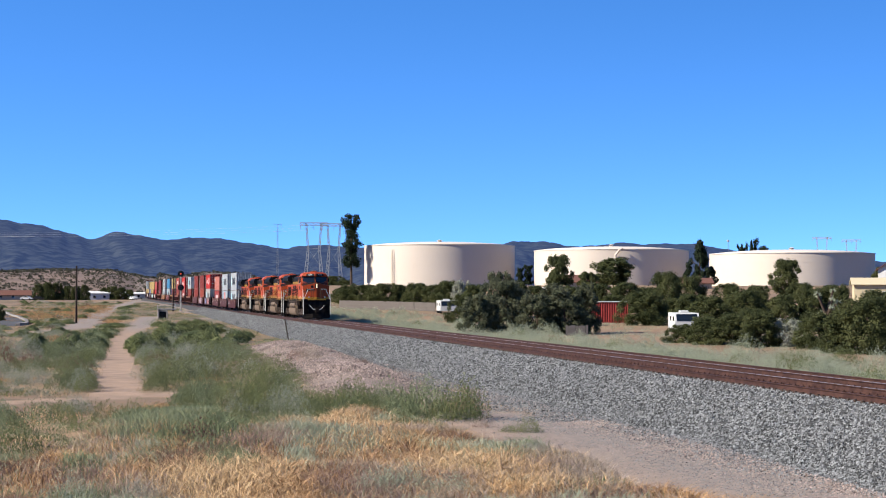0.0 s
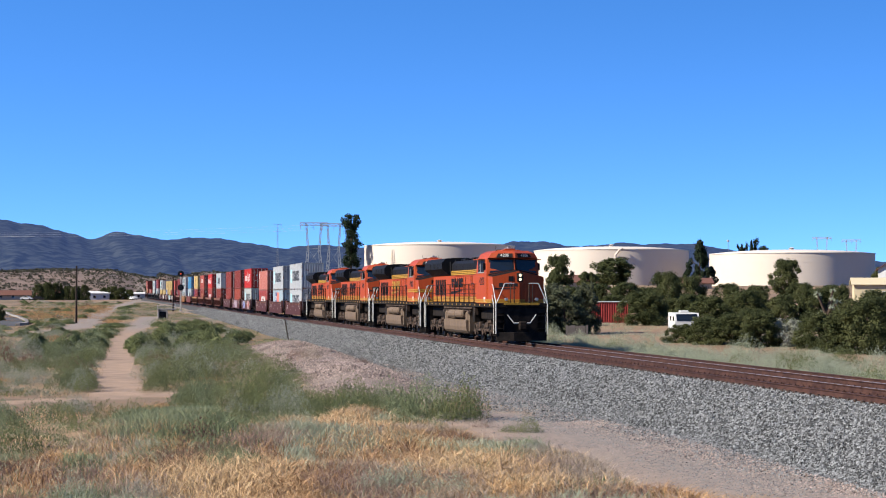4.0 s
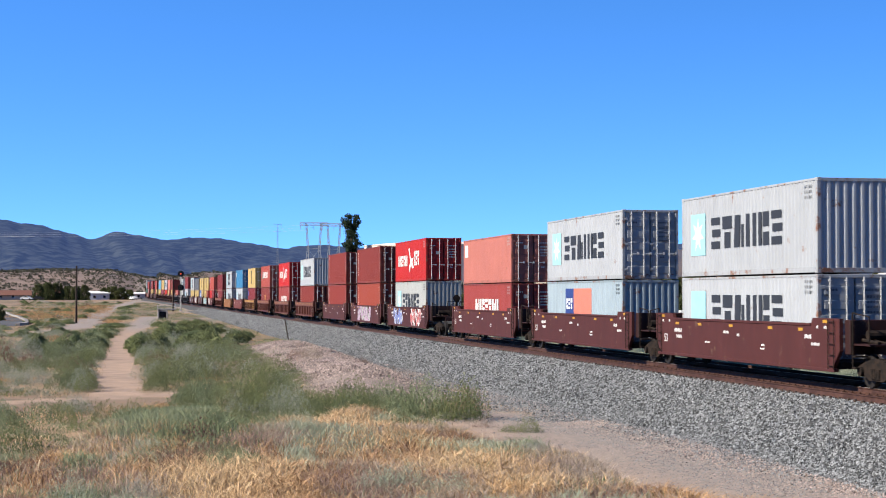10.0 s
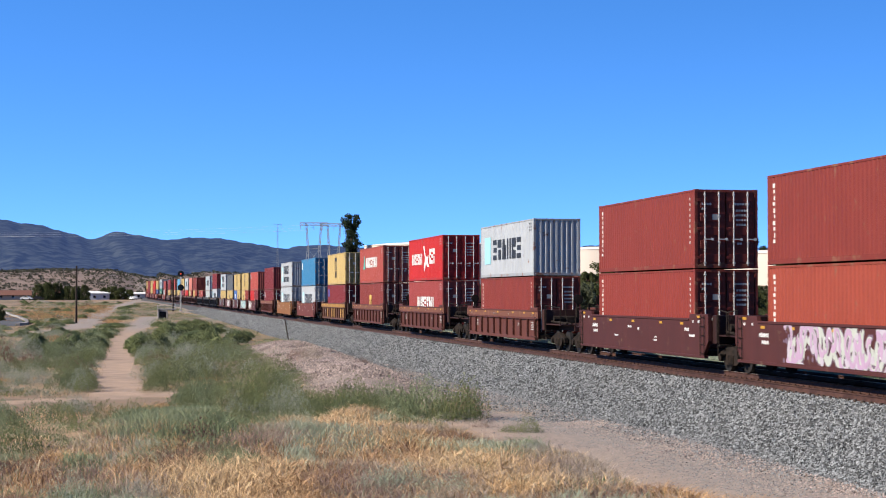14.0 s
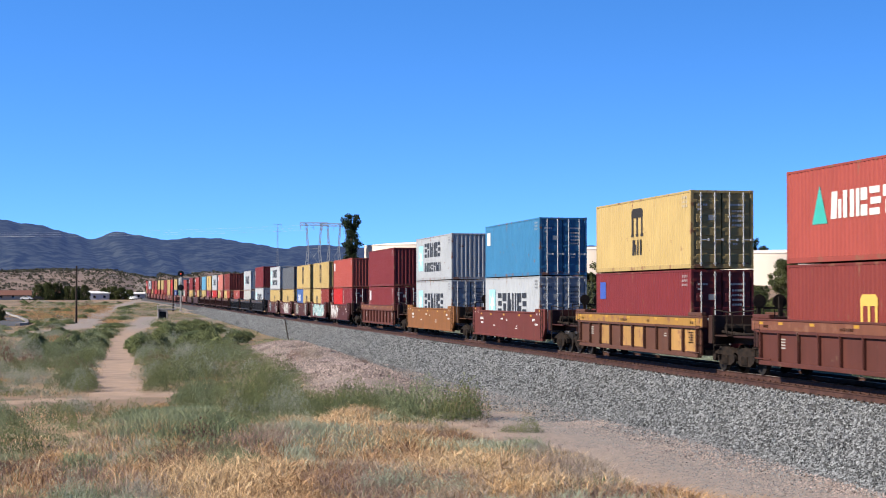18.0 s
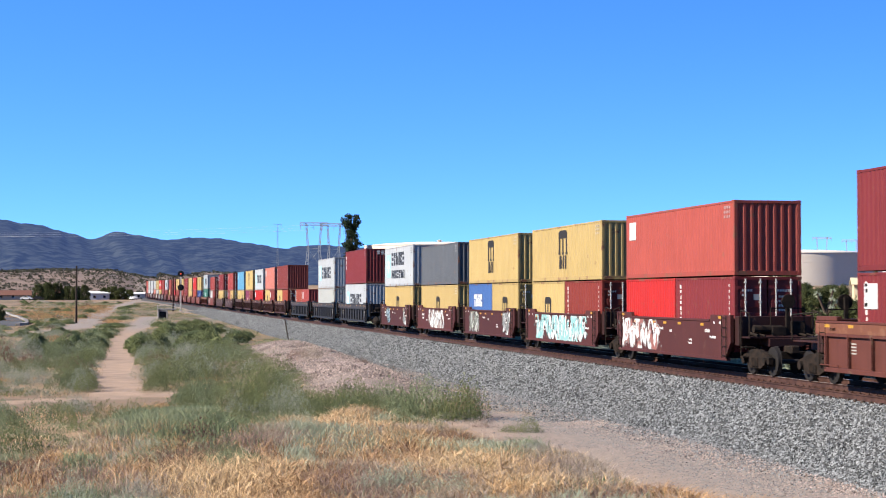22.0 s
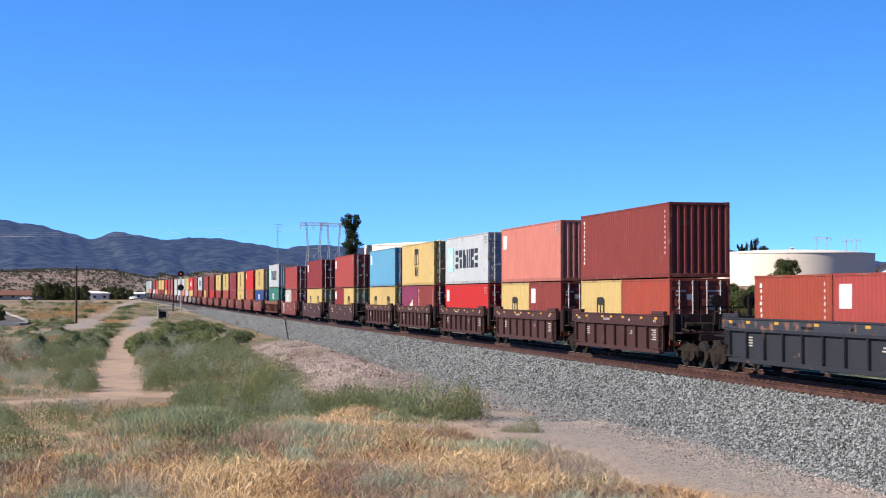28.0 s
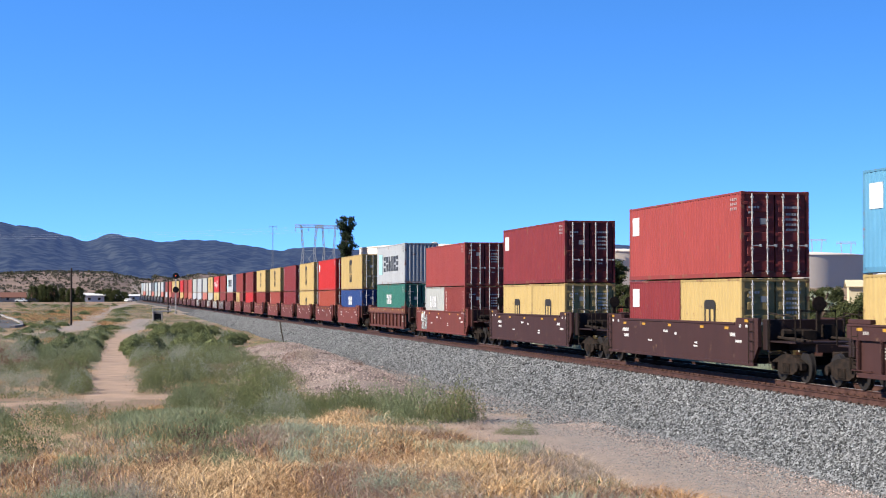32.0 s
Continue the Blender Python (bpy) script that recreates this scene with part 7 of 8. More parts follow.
px_ = track_xz(py)[0] + 4.6 + (3.2 + 0.035 * py) * rng.random(n)
clumps("verge_sage", px_, py, 0.62, 0.5, 110, 0.028, M["sage"], "pale grey-green sage along the far side of the track", 49)
n = 1500
a, r = np.radians(rng.uniform(-5, 9, n)), rng.uniform(24, 60, n)
sx, sy = r * np.sin(a), r * np.cos(a)
ok = near_line(sx, sy, ROAD_B) > 3.4
clumps("slope_weeds", sx[ok], sy[ok], 0.5, 0.34, 80, 0.02, M["bluegreen"], "blue-green weeds on the slope below the knoll", 52)
# dark scrub dotted over the dry hills
n = 6500
a, r = np.radians(rng.uniform(-9, 9, n)), rng.uniform(760, 1250, n)
hx, hy = r * np.sin(a), r * np.cos(a)
c = np.stack([hx, hy, ground_z(hx, hy) + 0.5], -1)
tagged(new("hill_scrub", tri_mesh("hill_scrub", leaves(c, rng.uniform(0.25, 0.75, n), rng, 14, 0.9, 0.45), M["hillscrub"])), "dark green scrub dotted over dry hills", "scrub", kind="stuff")


# ---------------- water tanks ----------------
def water_tank(x, y, z0, rim, R, name_seed):
    t = thing("water_tank", "large cream-painted steel water tank with a low domed roof", "water tank", "water tanks", at=(x, y, z0))
    h = rim - z0
    g = Geo()
    n = 96
    for k, (r, z) in enumerate(((R, 0), (R, h))):
        g.v += [(r * math.cos(2 * math.pi * i / n), r * math.sin(2 * math.pi * i / n), z) for i in range(n)]
    g.f += [(i, (i + 1) % n, n + (i + 1) % n, n + i) for i in range(n)]
    g.mi += [0] * n
    part("wall", g, M["tank"], t, smooth=True)
    g = Geo()
    rings = [(R + 0.12, h - 0.12), (R + 0.12, h + 0.05), (R * 0.8, h + 0.45), (R * 0.5, h + 0.78), (R * 0.2, h + 0.95)]
    for r, z in rings:
        g.v += [(r * math.cos(2 * math.pi * i / n), r * math.sin(2 * math.pi * i / n), z) for i in range(n)]
    g.v.append((0, 0, h + 1.0))
    for k in range(len(rings) - 1):
        g.f += [(k * n + i, k * n + (i + 1) % n, (k + 1) * n + (i + 1) % n, (k + 1) * n + i) for i in range(n)]
    k = (len(rings) - 1) * n
    g.f += [(k + i, k + (i + 1) % n, len(g.v) - 1) for i in range(n)]
    g.mi = [0] * len(g.f)
    part("roof", g, M["tank_roof"], t, smooth=True)
    part("roof_vent", Geo().cyl((0, 0, h + 0.9), (0, 0, h + 1.35), 0.5, 14).cyl((0, 0, h + 1.35), (0, 0, h + 1.5), 0.8, 14, 0.3), M["tank_roof"], t)
    for k in range(1, 4):
        g = Geo()
        for i in range(n):
            a, b = 2 * math.pi * i / n, 2 * math.pi * (i + 1) / n
            g.quad((R * 1.0006 * math.cos(a), R * 1.0006 * math.sin(a), h * k / 4), (R * 1.0006 * math.cos(b), R * 1.0006 * math.sin(b), h * k / 4),
                   (R * 1.0006 * math.cos(b), R * 1.0006 * math.sin(b), h * k / 4 + 0.03), (R * 1.0006 * math.cos(a), R * 1.0006 * math.sin(a), h * k / 4 + 0.03))
        part("weld_seam", g, M["tank"], t)
    return t, h


def tank_ladder(t, R, h, az):
    m = Matrix.Translation((R * math.sin(az), R * math.cos(az), 0)) @ Euler((0, 0, -az)).to_matrix().to_4x4()
    g = Geo()
    for s in (-0.3, 0.3):
        g.cyl((s, 0.25, 1.0), (s, 0.25, h + 0.9), 0.05, 6)
    for i in range(int((h - 1) / 0.35)):
        g.cyl((-0.3, 0.25, 1.2 + 0.35 * i), (0.3, 0.25, 1.2 + 0.35 * i), 0.03, 5)
    part("ladder", g, M["tank"], t, at=m)
    g = Geo()
    for i in range(int((h - 3) / 1.1)):
        g.cyl((-0.4, 0.3, 3 + 1.1 * i), (-0.4, 0.95, 3 + 1.1 * i), 0.03, 5).cyl((0.4, 0.3, 3 + 1.1 * i), (0.4, 0.95, 3 + 1.1 * i), 0.03, 5).cyl((-0.4, 0.95, 3 + 1.1 * i), (0.4, 0.95, 3 + 1.1 * i), 0.03, 5)
    part("ladder_cage", g, M["tank"], t, at=m)


t1, h1 = water_tank(77.2, 392.5, 3.6, 14.3, 17.9, 1)
tank_ladder(t1, 17.9, h1 - 2.0, math.radians(228))
t2, h2 = water_tank(114.4, 374.9, 3.3, 12.9, 17.9, 2)
g = Geo().cyl((0, 0.4, 1.0), (0, 0.4, h2 - 1.4), 0.25, 10).cyl((0, 0.4, h2 - 1.4), (-0.9, 0.9, h2 - 0.2), 0.25, 10).cyl((-0.9, 0.9, h2 - 0.2), (-1.6, 0.6, h2 + 0.1), 0.25, 10)
part("overflow_pipe", g, M["tank"], t2, at=Matrix.Translation((17.9 * math.sin(math.radians(194)), 17.9 * math.cos(math.radians(194)), 0)) @ Euler((0, 0, -math.radians(194))).to_matrix().to_4x4())
t3, h3 = water_tank(147.5, 347.9, 3.0, 11.65, 17.9, 3)


# ---------------- masts, towers, wires ----------------
def lattice(g, a, b, w0, w1, n, r=0.2):
    """A square lattice leg from a to b."""
    a, b = Vector(a), Vector(b)
    prev = None
    for i in range(n + 1):
        p, w = a.lerp(b, i / n), w0 + (w1 - w0) * i / n
        ring = [p + Vector((sx * w / 2, sy * w / 2, 0)) for sx, sy in ((-1, -1), (1, -1), (1, 1), (-1, 1))]
        if prev:
            for j in range(4):
                g.cyl(prev[j], ring[j], r, 4, caps=False)
                g.cyl(prev[j], ring[(j + 1) % 4], r * 0.6, 4, caps=False)
        prev = ring


def power_tower(x, y, h, arm, turn):
    z = float(ground_z(x, y)) - 0.3
    t = thing("transmission_tower", "grey steel lattice transmission tower with a wide crossarm", "pylon", "transmission towers", at=pose(x, y, z, 0, 0, turn))
    for s in (-1, 1):
        g = Geo()
        lattice(g, (s * arm * 0.33, 0, 0), (s * arm * 0.20, 0, h * 0.62), 2.2, 0.9, 9)
        lattice(g, (s * arm * 0.20, 0, h * 0.62), (s * arm * 0.27, 0, h), 0.9, 0.7, 6)
        part("leg", g, M["tower"], t)
    g = Geo()
    for z0 in (h, h - 1.3):
        for yy in (-0.5, 0.5):
            g.cyl((-arm / 2, yy, z0), (arm / 2, yy, z0), 0.24, 4)
    for i in range(12):
        x0, x1 = -arm / 2 + arm * i / 12, -arm / 2 + arm * (i + 1) / 12
        g.cyl((x0, -0.5, h - 1.3 * (i % 2)), (x1, -0.5, h - 1.3 * ((i + 1) % 2)), 0.16, 4)
    part("crossarm", g, M["tower"], t)
    g = Geo().cyl((-arm * 0.22, 0, h * 0.62), (arm * 0.22, 0, h * 0.62), 0.12, 4).cyl((-arm * 0.26, 0, h * 0.35), (arm * 0.26, 0, h * 0.35), 0.1, 4).cyl((-arm * 0.2, 0, h * 0.62), (arm * 0.26, 0, h * 0.35), 0.08, 4).cyl(
        (arm * 0.2, 0, h * 0.62), (-arm * 0.26, 0, h * 0.35), 0.08, 4)
    part("brace", g, M["tower"], t)
    for s in (-0.48, 0.0, 0.48):
        part("insulator", Geo().cyl((s * arm, 0, h - 3.6), (s * arm, 0, h - 1.2), 0.13, 6), M["steel"], t)
    return z + h


top1 = power_tower(107.5, 896.4, 36.5, 15, -8)
top2 = power_tower(119.5, 905.0, 36.5, 13, -8)
power_tower(624.8, 1405.1, 48.0, 17, -25)
power_tower(650.6, 1400.0, 46.0, 17, -25)


def wire(a, b, sag, r):
    g = Geo()
    a, b = Vector(a), Vector(b)
    pts = [a.lerp(b, i / 24) - Vector((0, 0, sag * 4 * (i / 24) * (1 - i / 24))) for i in range(25)]
    for p, q in zip(pts, pts[1:]):
        g.cyl(p, q, r, 4, caps=False)
    solid("power_line", g, M["steel"], "thin steel power line sagging between towers", "cable", "power lines")


for k, s in enumerate((-7.2, 0, 7.2)):
    wire((107.5 + s, 896.4, top1 - 1.5 - k), (-200 + s * 1.4, 1180, 46 - k), 3, 0.022)

mast = thing("radio_mast", "thin grey lattice mast with antennas", "mast", at=(68.8, 700, float(ground_z(68.8, 700))))
g = Geo()
lattice(g, (0, 0, 0), (0, 0, 27.5), 0.7, 0.35, 30, 0.05)
part("pole", g, M["steel"], mast)
part("antenna", Geo().cyl((-1.5, 0, 27.4), (1.5, 0, 27.4), 0.06, 4).cyl((-1.5, 0, 26), (-1.5, 0, 28), 0.06, 4).cyl((1.5, 0, 26), (1.5, 0, 28), 0.06, 4).cyl((-1.2, 0, 24.5), (1.2, 0, 24.5), 0.05, 4), M["steel"], mast)
yard = thing("yard_mast", "thin pole with a small round head beyond the tank", "mast", at=(151.9, 398, 3.5))
part("pole", Geo().cyl((0, 0, 0), (0, 0, 12.6), 0.06, 6), M["steel"], yard)
part("head", Geo().cyl((0, -0.2, 12.7), (0, 0.2, 12.7), 0.3, 10), M["white_wall"], yard)


def tall_pine(x, y, h, w):
    """A tall narrow ragged pine with a bare lower trunk."""
    z = float(ground_z(x, y)) - 0.1
    rng = np.random.default_rng(77)
    t = thing("tall_pine", "very tall narrow dark pine-shaped mast with a bare lower trunk", "pine", at=(x, y, z))
    part("trunk", Geo().cyl((0, 0, 0), (0, 0, h * 0.97), 0.32, 9, 0.12), M["bark"], t)
    n = 210
    zz = rng.uniform(0.27, 0.985, n)
    a = rng.uniform(0, 6.283, n)
    r = rng.uniform(0.35, 1.0, n) * (0.5 + 0.22 * np.sin(zz * 21 + 1)) * w * np.interp(zz, [0.25, 0.4, 0.9, 1], [0.5, 0.9, 1.0, 0.7])
    c = np.stack([r * np.cos(a), r * np.sin(a), zz * h], -1)
    part("crown", tri_mesh("crown", leaves(c, np.full(n, 0.25), rng, 55, 1.2, 0.8), M["pine"]), None, t)
    g = Geo()
    for i in range(26):
        g.cyl((0, 0, zz[i] * h - 0.3), tuple(c[i]), 0.06, 5, 0.03)
    part("limbs", g, M["bark"], t)


tall_pine(55.4, 388.5, 16.8, 3.7)

# ---------------- trackside ----------------
def ground_at(x, y, dz=0.0):
    return (x, y, float(ground_z(x, y)) + dz)


sig = thing("railway_signal", "tall trackside signal mast with two black heads, upper light red", "signal", at=(14.0, 338.8, -0.6))
part("pole", Geo().cyl((0, 0, 0), (0, 0, 7.6), 0.09, 10).cyl((0, 0, 0), (0, 0, 0.3), 0.22, 10), M["steel"], sig)
for z, lit in ((7.5, True), (4.75, False)):
    hd = part("signal_head", Geo().cyl((0, -0.22, z), (0, -0.30, z), 0.62, 22).box(-0.22, 0.22, -0.22, 0.15, z - 0.45, z + 0.45, 0.04), M["signal"], sig, "black signal target")
    for dz in (0.0, 0.33, -0.33):
        part("lens", Geo().cyl((0, -0.31, z + dz), (0, -0.33, z + dz), 0.11, 12), M["red_lamp"] if lit and dz == 0 else M["glass"], hd, "glowing red lens" if lit and dz == 0 else "dark lens")
        part("hood", Geo().prism([(-0.16, z + dz), (-0.13, z + dz + 0.16), (0.13, z + dz + 0.16), (0.16, z + dz), (0.13, z + dz), (0.10, z + dz + 0.12), (-0.10, z + dz + 0.12), (-0.13, z + dz)], -0.62, -0.30, axis="y"), M["signal"], hd)
part("ladder", Geo().cyl((-0.16, 0.35, 0), (-0.16, 0.35, 7.2), 0.02, 5).cyl((0.16, 0.35, 0), (0.16, 0.35, 7.2), 0.02, 5), M["steel"], sig)
pole = thing("line_pole", "dark weathered wooden pole beside the signal", "pole", "wooden poles", at=(12.9, 349.2, -0.7))
part("shaft", Geo().cyl((0, 0, 0), (0, 0, 7.0), 0.17, 10, 0.13), M["wood"], pole)
pole = thing("line_pole", "dark wooden utility pole on the open plain", "pole", "wooden poles", at=(-4.7, 251.8, float(ground_z(-4.7, 251.8)) - 0.2))
part("shaft", Geo().cyl((0, 0, 0), (0, 0, 8.6), 0.16, 10, 0.12), M["wood"], pole)
cab_ = thing("culvert_headwall", "small dark culvert opening with concrete walls and a pipe rail", "culvert", at=(8.3, 278.8, float(ground_z(8.3, 278.8)) - 0.2))
part("wall", Geo().box(-0.5, -0.25, -0.3, 1.2, 0, 1.9, 0.03).box(0.9, 1.15, -0.3, 1.2, 0, 1.5, 0.03).box(-0.5, 1.15, 1.0, 1.3, 0, 1.7, 0.03), M["concrete"], cab_)
# solid block between the walls; its black stands for the shade inside the culvert
part("opening", Geo().box(-0.25, 0.9, 0.2, 0.95, 0, 1.4), M["signal"], cab_)
part("pipe_rail", Geo().cyl((-0.5, 0, 1.9), (-0.5, 0, 2.7), 0.04, 6).cyl((2.4, 0, 1.9), (2.4, 0, 2.7), 0.04, 6).cyl((-0.5, 0, 2.7), (2.4, 0, 2.7), 0.04, 6).cyl((-0.5, 0, 2.3), (2.4, 0, 2.3), 0.04, 6).box(-0.6, 2.5, -0.1, 0.2, 1.72, 1.92, 0.02), M["steel"], cab_)
post = solid("leaning_post", Geo().cyl((0, 0, -0.2), (-0.35, 0, 1.75), 0.045, 8), M["wood"], "thin dark leaning steel post in the rubble", "post", at=ground_at(13.5, 128.0))
def road_edge(y):
    return np.interp(y, [236, 250, 262, 290, 338], [-12.4, -11.9, -12.5, -15, -20.2])


g = Geo()
rows_y, cols = np.arange(232, 346, 6.0), np.linspace(0, 1, 9)
for y in rows_y:
    g.v += [(x, float(y), float(ground_z(x, y)) + 0.07) for x in (float(road_edge(y)) - 30 * c for c in cols)]
m = len(cols)
g.f += [(i * m + j, i * m + j + 1, (i + 1) * m + j + 1, (i + 1) * m + j) for i in range(len(rows_y) - 1) for j in range(m - 1)]
g.mi += [0] * len(g.f)
solid("side_road", g, M["asphalt"], "grey asphalt road end beside a pale kerb", "road", kind="structure")
g = Geo()
for y in np.arange(236, 340, 4.0):
    x0, x1 = float(road_edge(y)), float(road_edge(y + 3.9))
    z = float(ground_z(x0, y))
    g.v += [(x + d, yy, z + h) for h in (-0.2, 0.34) for x, yy, d in ((x0, y, 0), (x0, y, 0.5), (x1, y + 3.9, 0.5), (x1, y + 3.9, 0))]
    k = len(g.v) - 8
    g.f += [tuple(k + q for q in f) for f in ((3, 2, 1, 0), (4, 5, 6, 7), (0, 1, 5, 4), (1, 2, 6, 5), (2, 3, 7, 6), (3, 0, 4, 7))]
    g.mi += [0] * 6
solid("road_kerb", g, M["concrete"], "pale curved concrete kerb along the asphalt", "kerb", kind="structure")


# ---------------- buildings and vehicles ----------------
def house(x, y, w, d, h, rise, wall, roof_m, label, turn=0.0, windows=2, z=None):
    t = thing("house", label, "house", "houses", at=pose(x, y, (float(ground_z(x, y)) - 0.2) if z is None else z, 0, 0, turn))
    wl_ = part("wall", Geo().box(-w / 2, w / 2, -d / 2, d / 2, 0, h, 0.02).prism([(-d / 2, h), (d / 2, h), (0, h + rise)], -w / 2 + 0.02, w / 2 - 0.02), M[wall], t)
    e = 0.45
    for s in (-1, 1):
        part("roof", Geo().prism([(0, h + rise + 0.12), (s * (d / 2 + e), h - e * rise / (d / 2) + 0.12), (s * (d / 2 + e), h - e * rise / (d / 2)), (0, h + rise)], -w / 2 - e, w / 2 + e), M[roof_m], t)
    for i in range(windows):
        xx = -w / 2 + w * (i + 0.5) / windows
        wn_ = part("window", Geo().box(xx - 0.6, xx + 0.6, -d / 2 - 0.04, -d / 2 + 0.02, 1.0, 2.1, 0.01), M["white_wall"], t)
        part("pane", Geo().box(xx - 0.52, xx + 0.52, -d / 2 - 0.05, -d / 2 - 0.03, 1.08, 2.02), M["glass"], wn_)


house(-36, 659, 13, 8, 2.2, 1.7, "stucco", "roof", "low stucco house with a brown shingle roof", 4, 3)
house(-23, 672, 9, 7, 2.5, 1.3, "white_wall", "roof", "low white house with a brown roof", -3, 2)
house(-48, 668, 10, 8, 2.6, 1.6, "stucco", "roof", "low tan house with a brown roof", 0, 2)
house(-4, 704, 8, 6, 3.0, 0.8, "white_wall", "white_wall", "small white flat-roofed building among trees", 2, 2)
house(11.2, 772.6, 13, 8, 2.6, 0.6, "white_wall", "white_wall", "long low white building beyond the crossing", 3, 4)
house(117.0, 240, 9.5, 6, 3.2, 0.9, "cream_roof", "cream_roof", "cream-coloured metal shed behind junipers", -22, 1)
house(134, 270, 7, 6, 4.6, 1.9, "white_wall", "roof", "white gabled house with a reddish roof", 60, 1)
house(91.7, 318.2, 9, 7, 3.6, 1.3, "stucco", "roof", "tan house with a low brown roof below the tank", -10, 2, z=1.6)
house(64.7, 244.0, 2.0, 2, 3.0, 0.2, "white_wall", "white_wall", "small white shed beside a tree", -10, 1)
house(112.5, 313.9, 6.5, 6, 3.4, 0.9, "stucco", "roof", "tan house with a brown roof near a conifer", -12, 1, z=1.6)

shed = thing("metal_shed", "red corrugated steel storage box beside junipers", "shed", at=pose(55.8, 183.5, float(ground_z(55.8, 183.5)) - 0.05, 0, 0, -14))
g = corrugated(-2.0, 2.0, 0.0, 2.35, 0.26, 0.05, -1.2)
part("front_wall", turned(g), M["red_metal"], shed)
part("body", Geo().box(-2.0, 2.0, -1.14, 1.2, 0, 2.35, 0.02), M["red_metal"], shed)
part("roof", Geo().box(-2.05, 2.05, -1.28, 1.25, 2.354, 2.45, 0.02), M["white_wall"], shed)


def camper(x, y, L, turn, label, low=0.7):
    t = thing("camper", label, "camper", "parked campers", at=pose(x, y, float(ground_z(x, y)) + 0.0, 0, 0, turn))
    t.scale.z = low
    a = L / 2
    part("body", Geo().prism([(-a, 0.5), (-a, 1.5), (-a + 0.35, 2.55), (a, 2.55), (a, 0.5)], -1.1, 1.1, axis="y" if False else "x"), M["white_wall"], t)
    part("roof_unit", Geo().box(-0.4, 0.4, -0.5, 0.5, 2.55, 2.85, 0.04), M["white_wall"], t)
    for y0 in (-a + 0.7, 0.3):
        part("window", Geo().box(-1.13, -1.09, y0, y0 + 0.8, 1.5, 2.1, 0.01), M["glass"], t)
    part("windscreen", Geo().prism([(-a - 0.02, 1.5), (-a + 0.3, 2.4), (-a + 0.33, 2.4), (-a + 0.02, 1.5)], -0.95, 0.95), M["glass"], t)
    for s in (-1, 1):
        for y0 in (-a + 0.9, a - 1.0):
            part("wheel", Geo().cyl((s * 0.85, y0, 0.36), (s * 1.12, y0, 0.36), 0.36, 14), M["signal"], t)


camper(52.0, 147.7, 5.0, -12, "white parked camper half hidden by junipers")
camper(45.7, 227.5, 5.0, -5, "white parked camper behind a fence")


def parked_car(x, y, turn, paint, label):
    t = thing("parked_car", label, "car", "parked cars", at=pose(x, y, float(ground_z(x, y)), 0, 0, turn))
    part("body", Geo().prism([(-2.2, 0.4), (-2.2, 0.8), (-1.2, 0.95), (-0.7, 1.5), (0.9, 1.5), (1.5, 1.0), (2.2, 0.9), (2.2, 0.4)], -0.88, 0.88), M[paint], t)
    part("side_glass", Geo().prism([(-1.0, 1.0), (-0.62, 1.42), (0.82, 1.42), (1.2, 1.02)], -0.89, 0.89), M["glass"], t)
    for s in (-1, 1):
        for y0 in (-1.35, 1.35):
            part("wheel", Geo().cyl((s * 0.7, y0, 0.33), (s * 0.9, y0, 0.33), 0.33, 14), M["signal"], t)


parked_car(9.0, 648, 20, "white_wall", "white car parked near the crossing")
parked_car(-30, 640, 75, "white_wall", "white car parked by the houses")
parked_car(-26, 642, 80, "signal", "dark car parked by the houses")
parked_car(65.8, 162.3, 65, "white_wall", "pale car half hidden by junipers")


def board_fence(ax, ay, bx, by, h, label):
    d = math.hypot(bx - ax, by - ay)
    t = thing("board_fence", label, "fence", "weathered fences", at=pose(ax, ay, 0, 0, 0, math.degrees(math.atan2(by - ay, bx - ax))))
    me = Geo().box(0, 0.19, -0.012, 0.012, -0.2, h).mesh("board", M["grey_wood"])
    n = int(d / 0.21)
    for i in range(n):
        f = i / n
        z = float(ground_z(ax + (bx - ax) * f, ay + (by - ay) * f))
        part("board", me, None, t, at=pose(i * 0.21, 0, z + random.uniform(-0.04, 0.04), 0, random.uniform(-1, 1), 0))


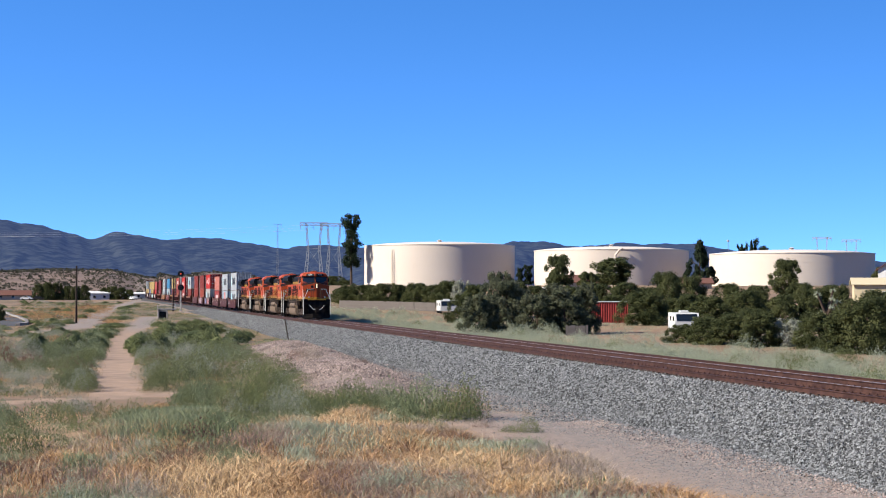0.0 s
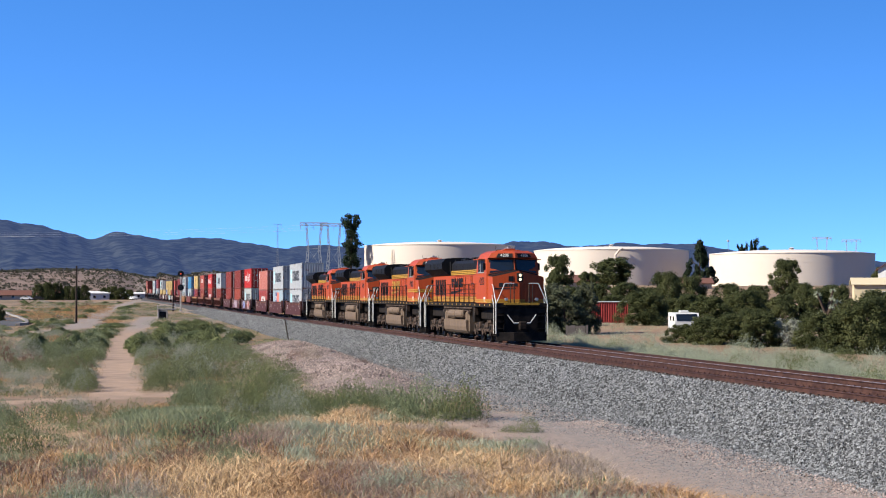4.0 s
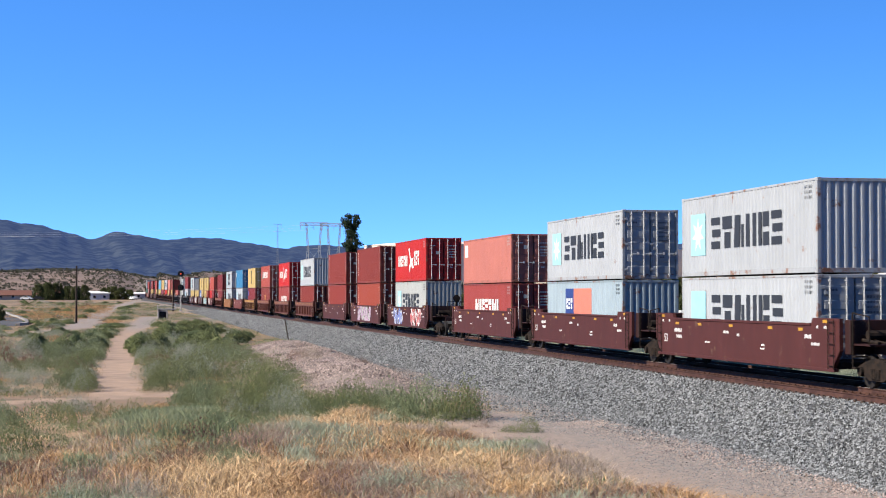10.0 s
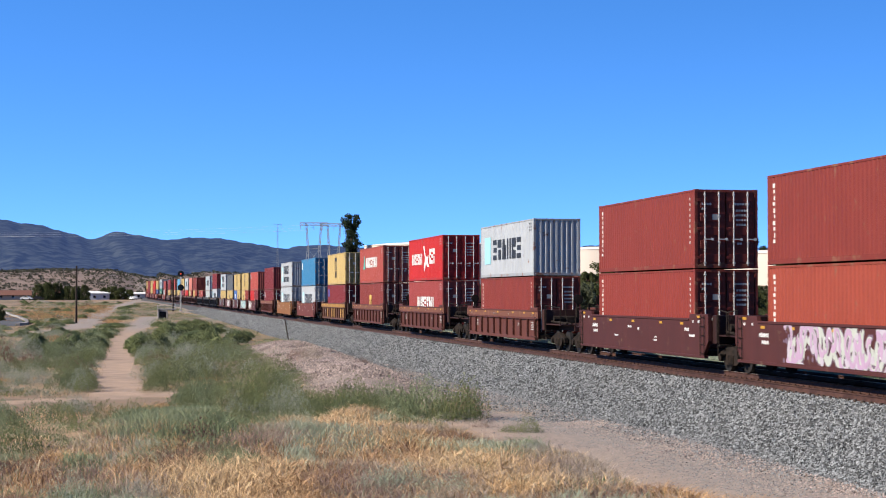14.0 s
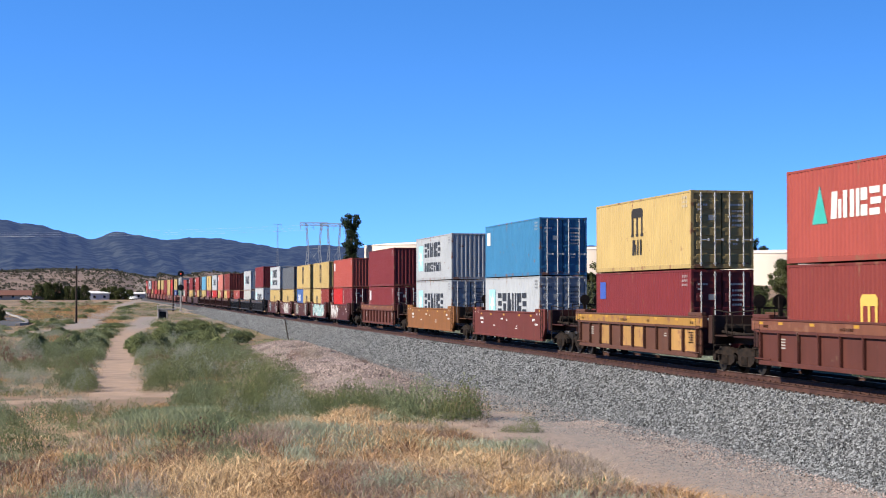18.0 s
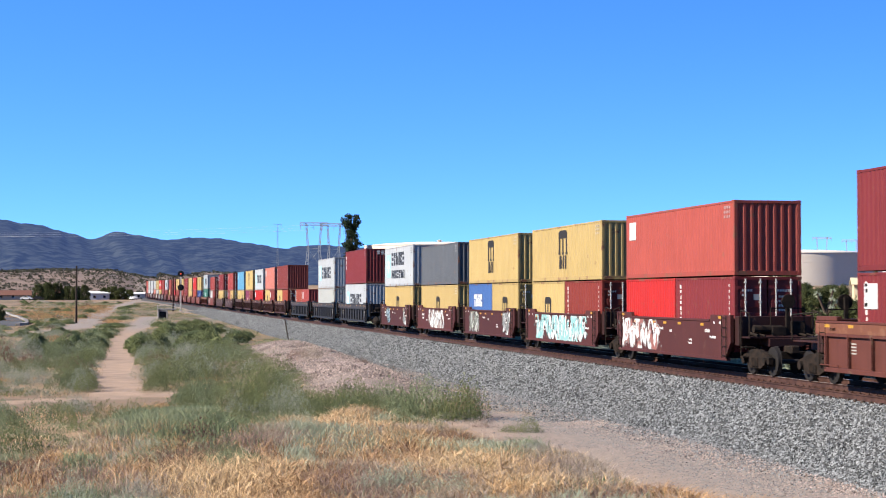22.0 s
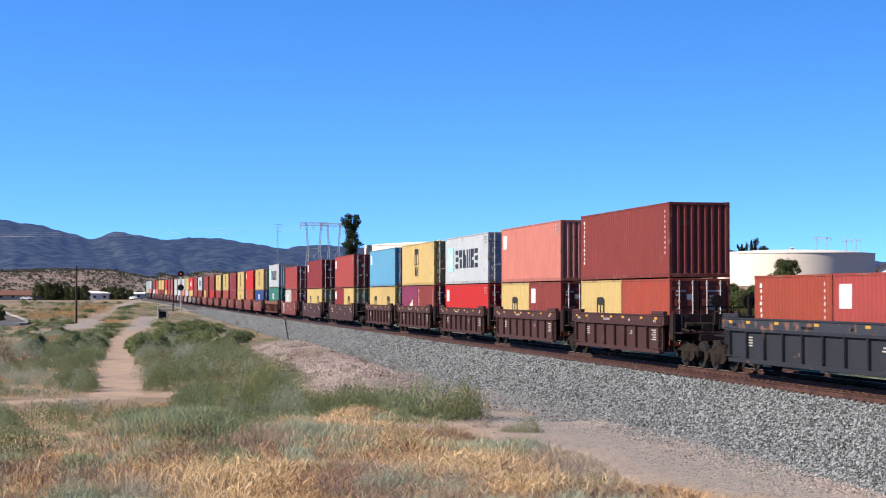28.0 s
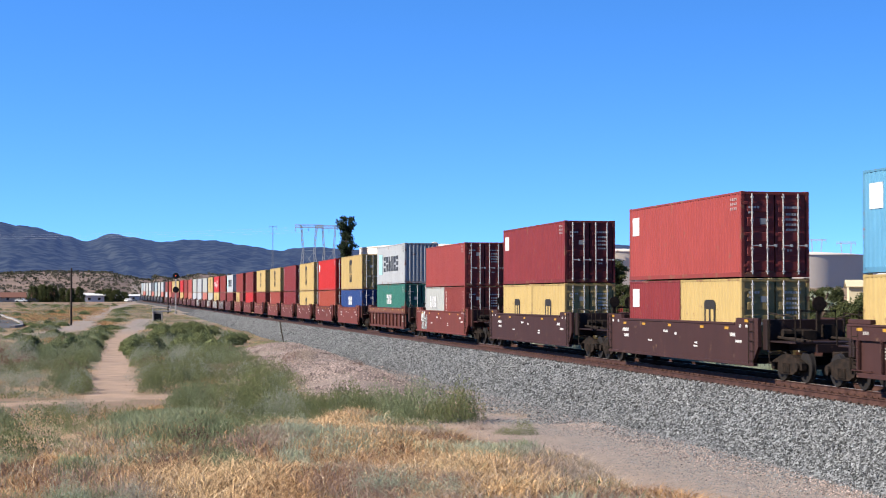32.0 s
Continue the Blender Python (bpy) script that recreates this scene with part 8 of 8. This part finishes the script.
board_fence(33.6, 248.2, 45.3, 233.0, 1.25, "weathered grey board fence behind the sagebrush")
board_fence(37.6, 136.3, 39.6, 135.9, 0.9, "short weathered grey board fence under trees")

# the spiky yucca tree among the junipers
jt = thing("yucca_tree", "branching spiky desert yucca tree among junipers", "yucca", at=(62.8, 140.4, float(ground_z(62.8, 140.4)) - 0.1))
rnd = random.Random(5)
heads = []
for i in range(9):
    a, s = rnd.uniform(0, 6.28), rnd.uniform(0.3, 1.0)
    b0 = Vector((0.1 * math.cos(a), 0.1 * math.sin(a), 1.3 + 0.1 * i))
    b1 = b0 + Vector((1.3 * s * math.cos(a), 1.3 * s * math.sin(a), 0.6 + 0.25 * i * 0.6))
    part("limb", Geo().cyl(tuple(b0), tuple(b1), 0.13, 7, 0.09), M["bark"], jt)
    heads.append(b1)
part("trunk", Geo().cyl((0, 0, 0), (0, 0, 2.3), 0.24, 9, 0.16), M["bark"], jt)
for b1 in heads:
    rng = np.random.default_rng(int(b1.x * 100) % 97 + 3)
    g = Geo()
    for i in range(46):
        dv = Vector(rng.normal(size=3)).normalized()
        q = dv.orthogonal().normalized() * 0.035
        g.v += [tuple(b1 + q), tuple(b1 - q), tuple(b1 + dv * 0.42)]
        g.f.append((len(g.v) - 3, len(g.v) - 2, len(g.v) - 1))
        g.mi.append(0)
    part("leaf_rosette", g, M["sage"], jt)


# ---------------- what moves ----------------
def run(t):
    """How far the train has come at t seconds."""
    return 22.7816 * t + 0.00275 * t * t


def motions():
    times = [0.5 * i for i in range(65)]
    for thing_, mid, *up in MOVERS:
        lift = Matrix.Translation((0, 0, up[0] if up else 0))
        walk(thing_, [(t, track_pose(mid - run(t)) @ lift) for t in times])
    turns = {}
    for w, at, r in WHEELS:                       # wheels in the same place on their trucks roll alike and share their keys
        if at not in turns:
            walk(w, [(i / FPS, Matrix.LocRotScale(at, Euler((run(i / FPS) / r, 0, 0)), None)) for i in range(int(32 * FPS) + 1)])
            turns[at] = w.animation_data
        else:
            w.rotation_mode = "QUATERNION"
            keys = w.animation_data_create()
            keys.action = turns[at].action
            keys.action_slot = turns[at].action_slot


motions()
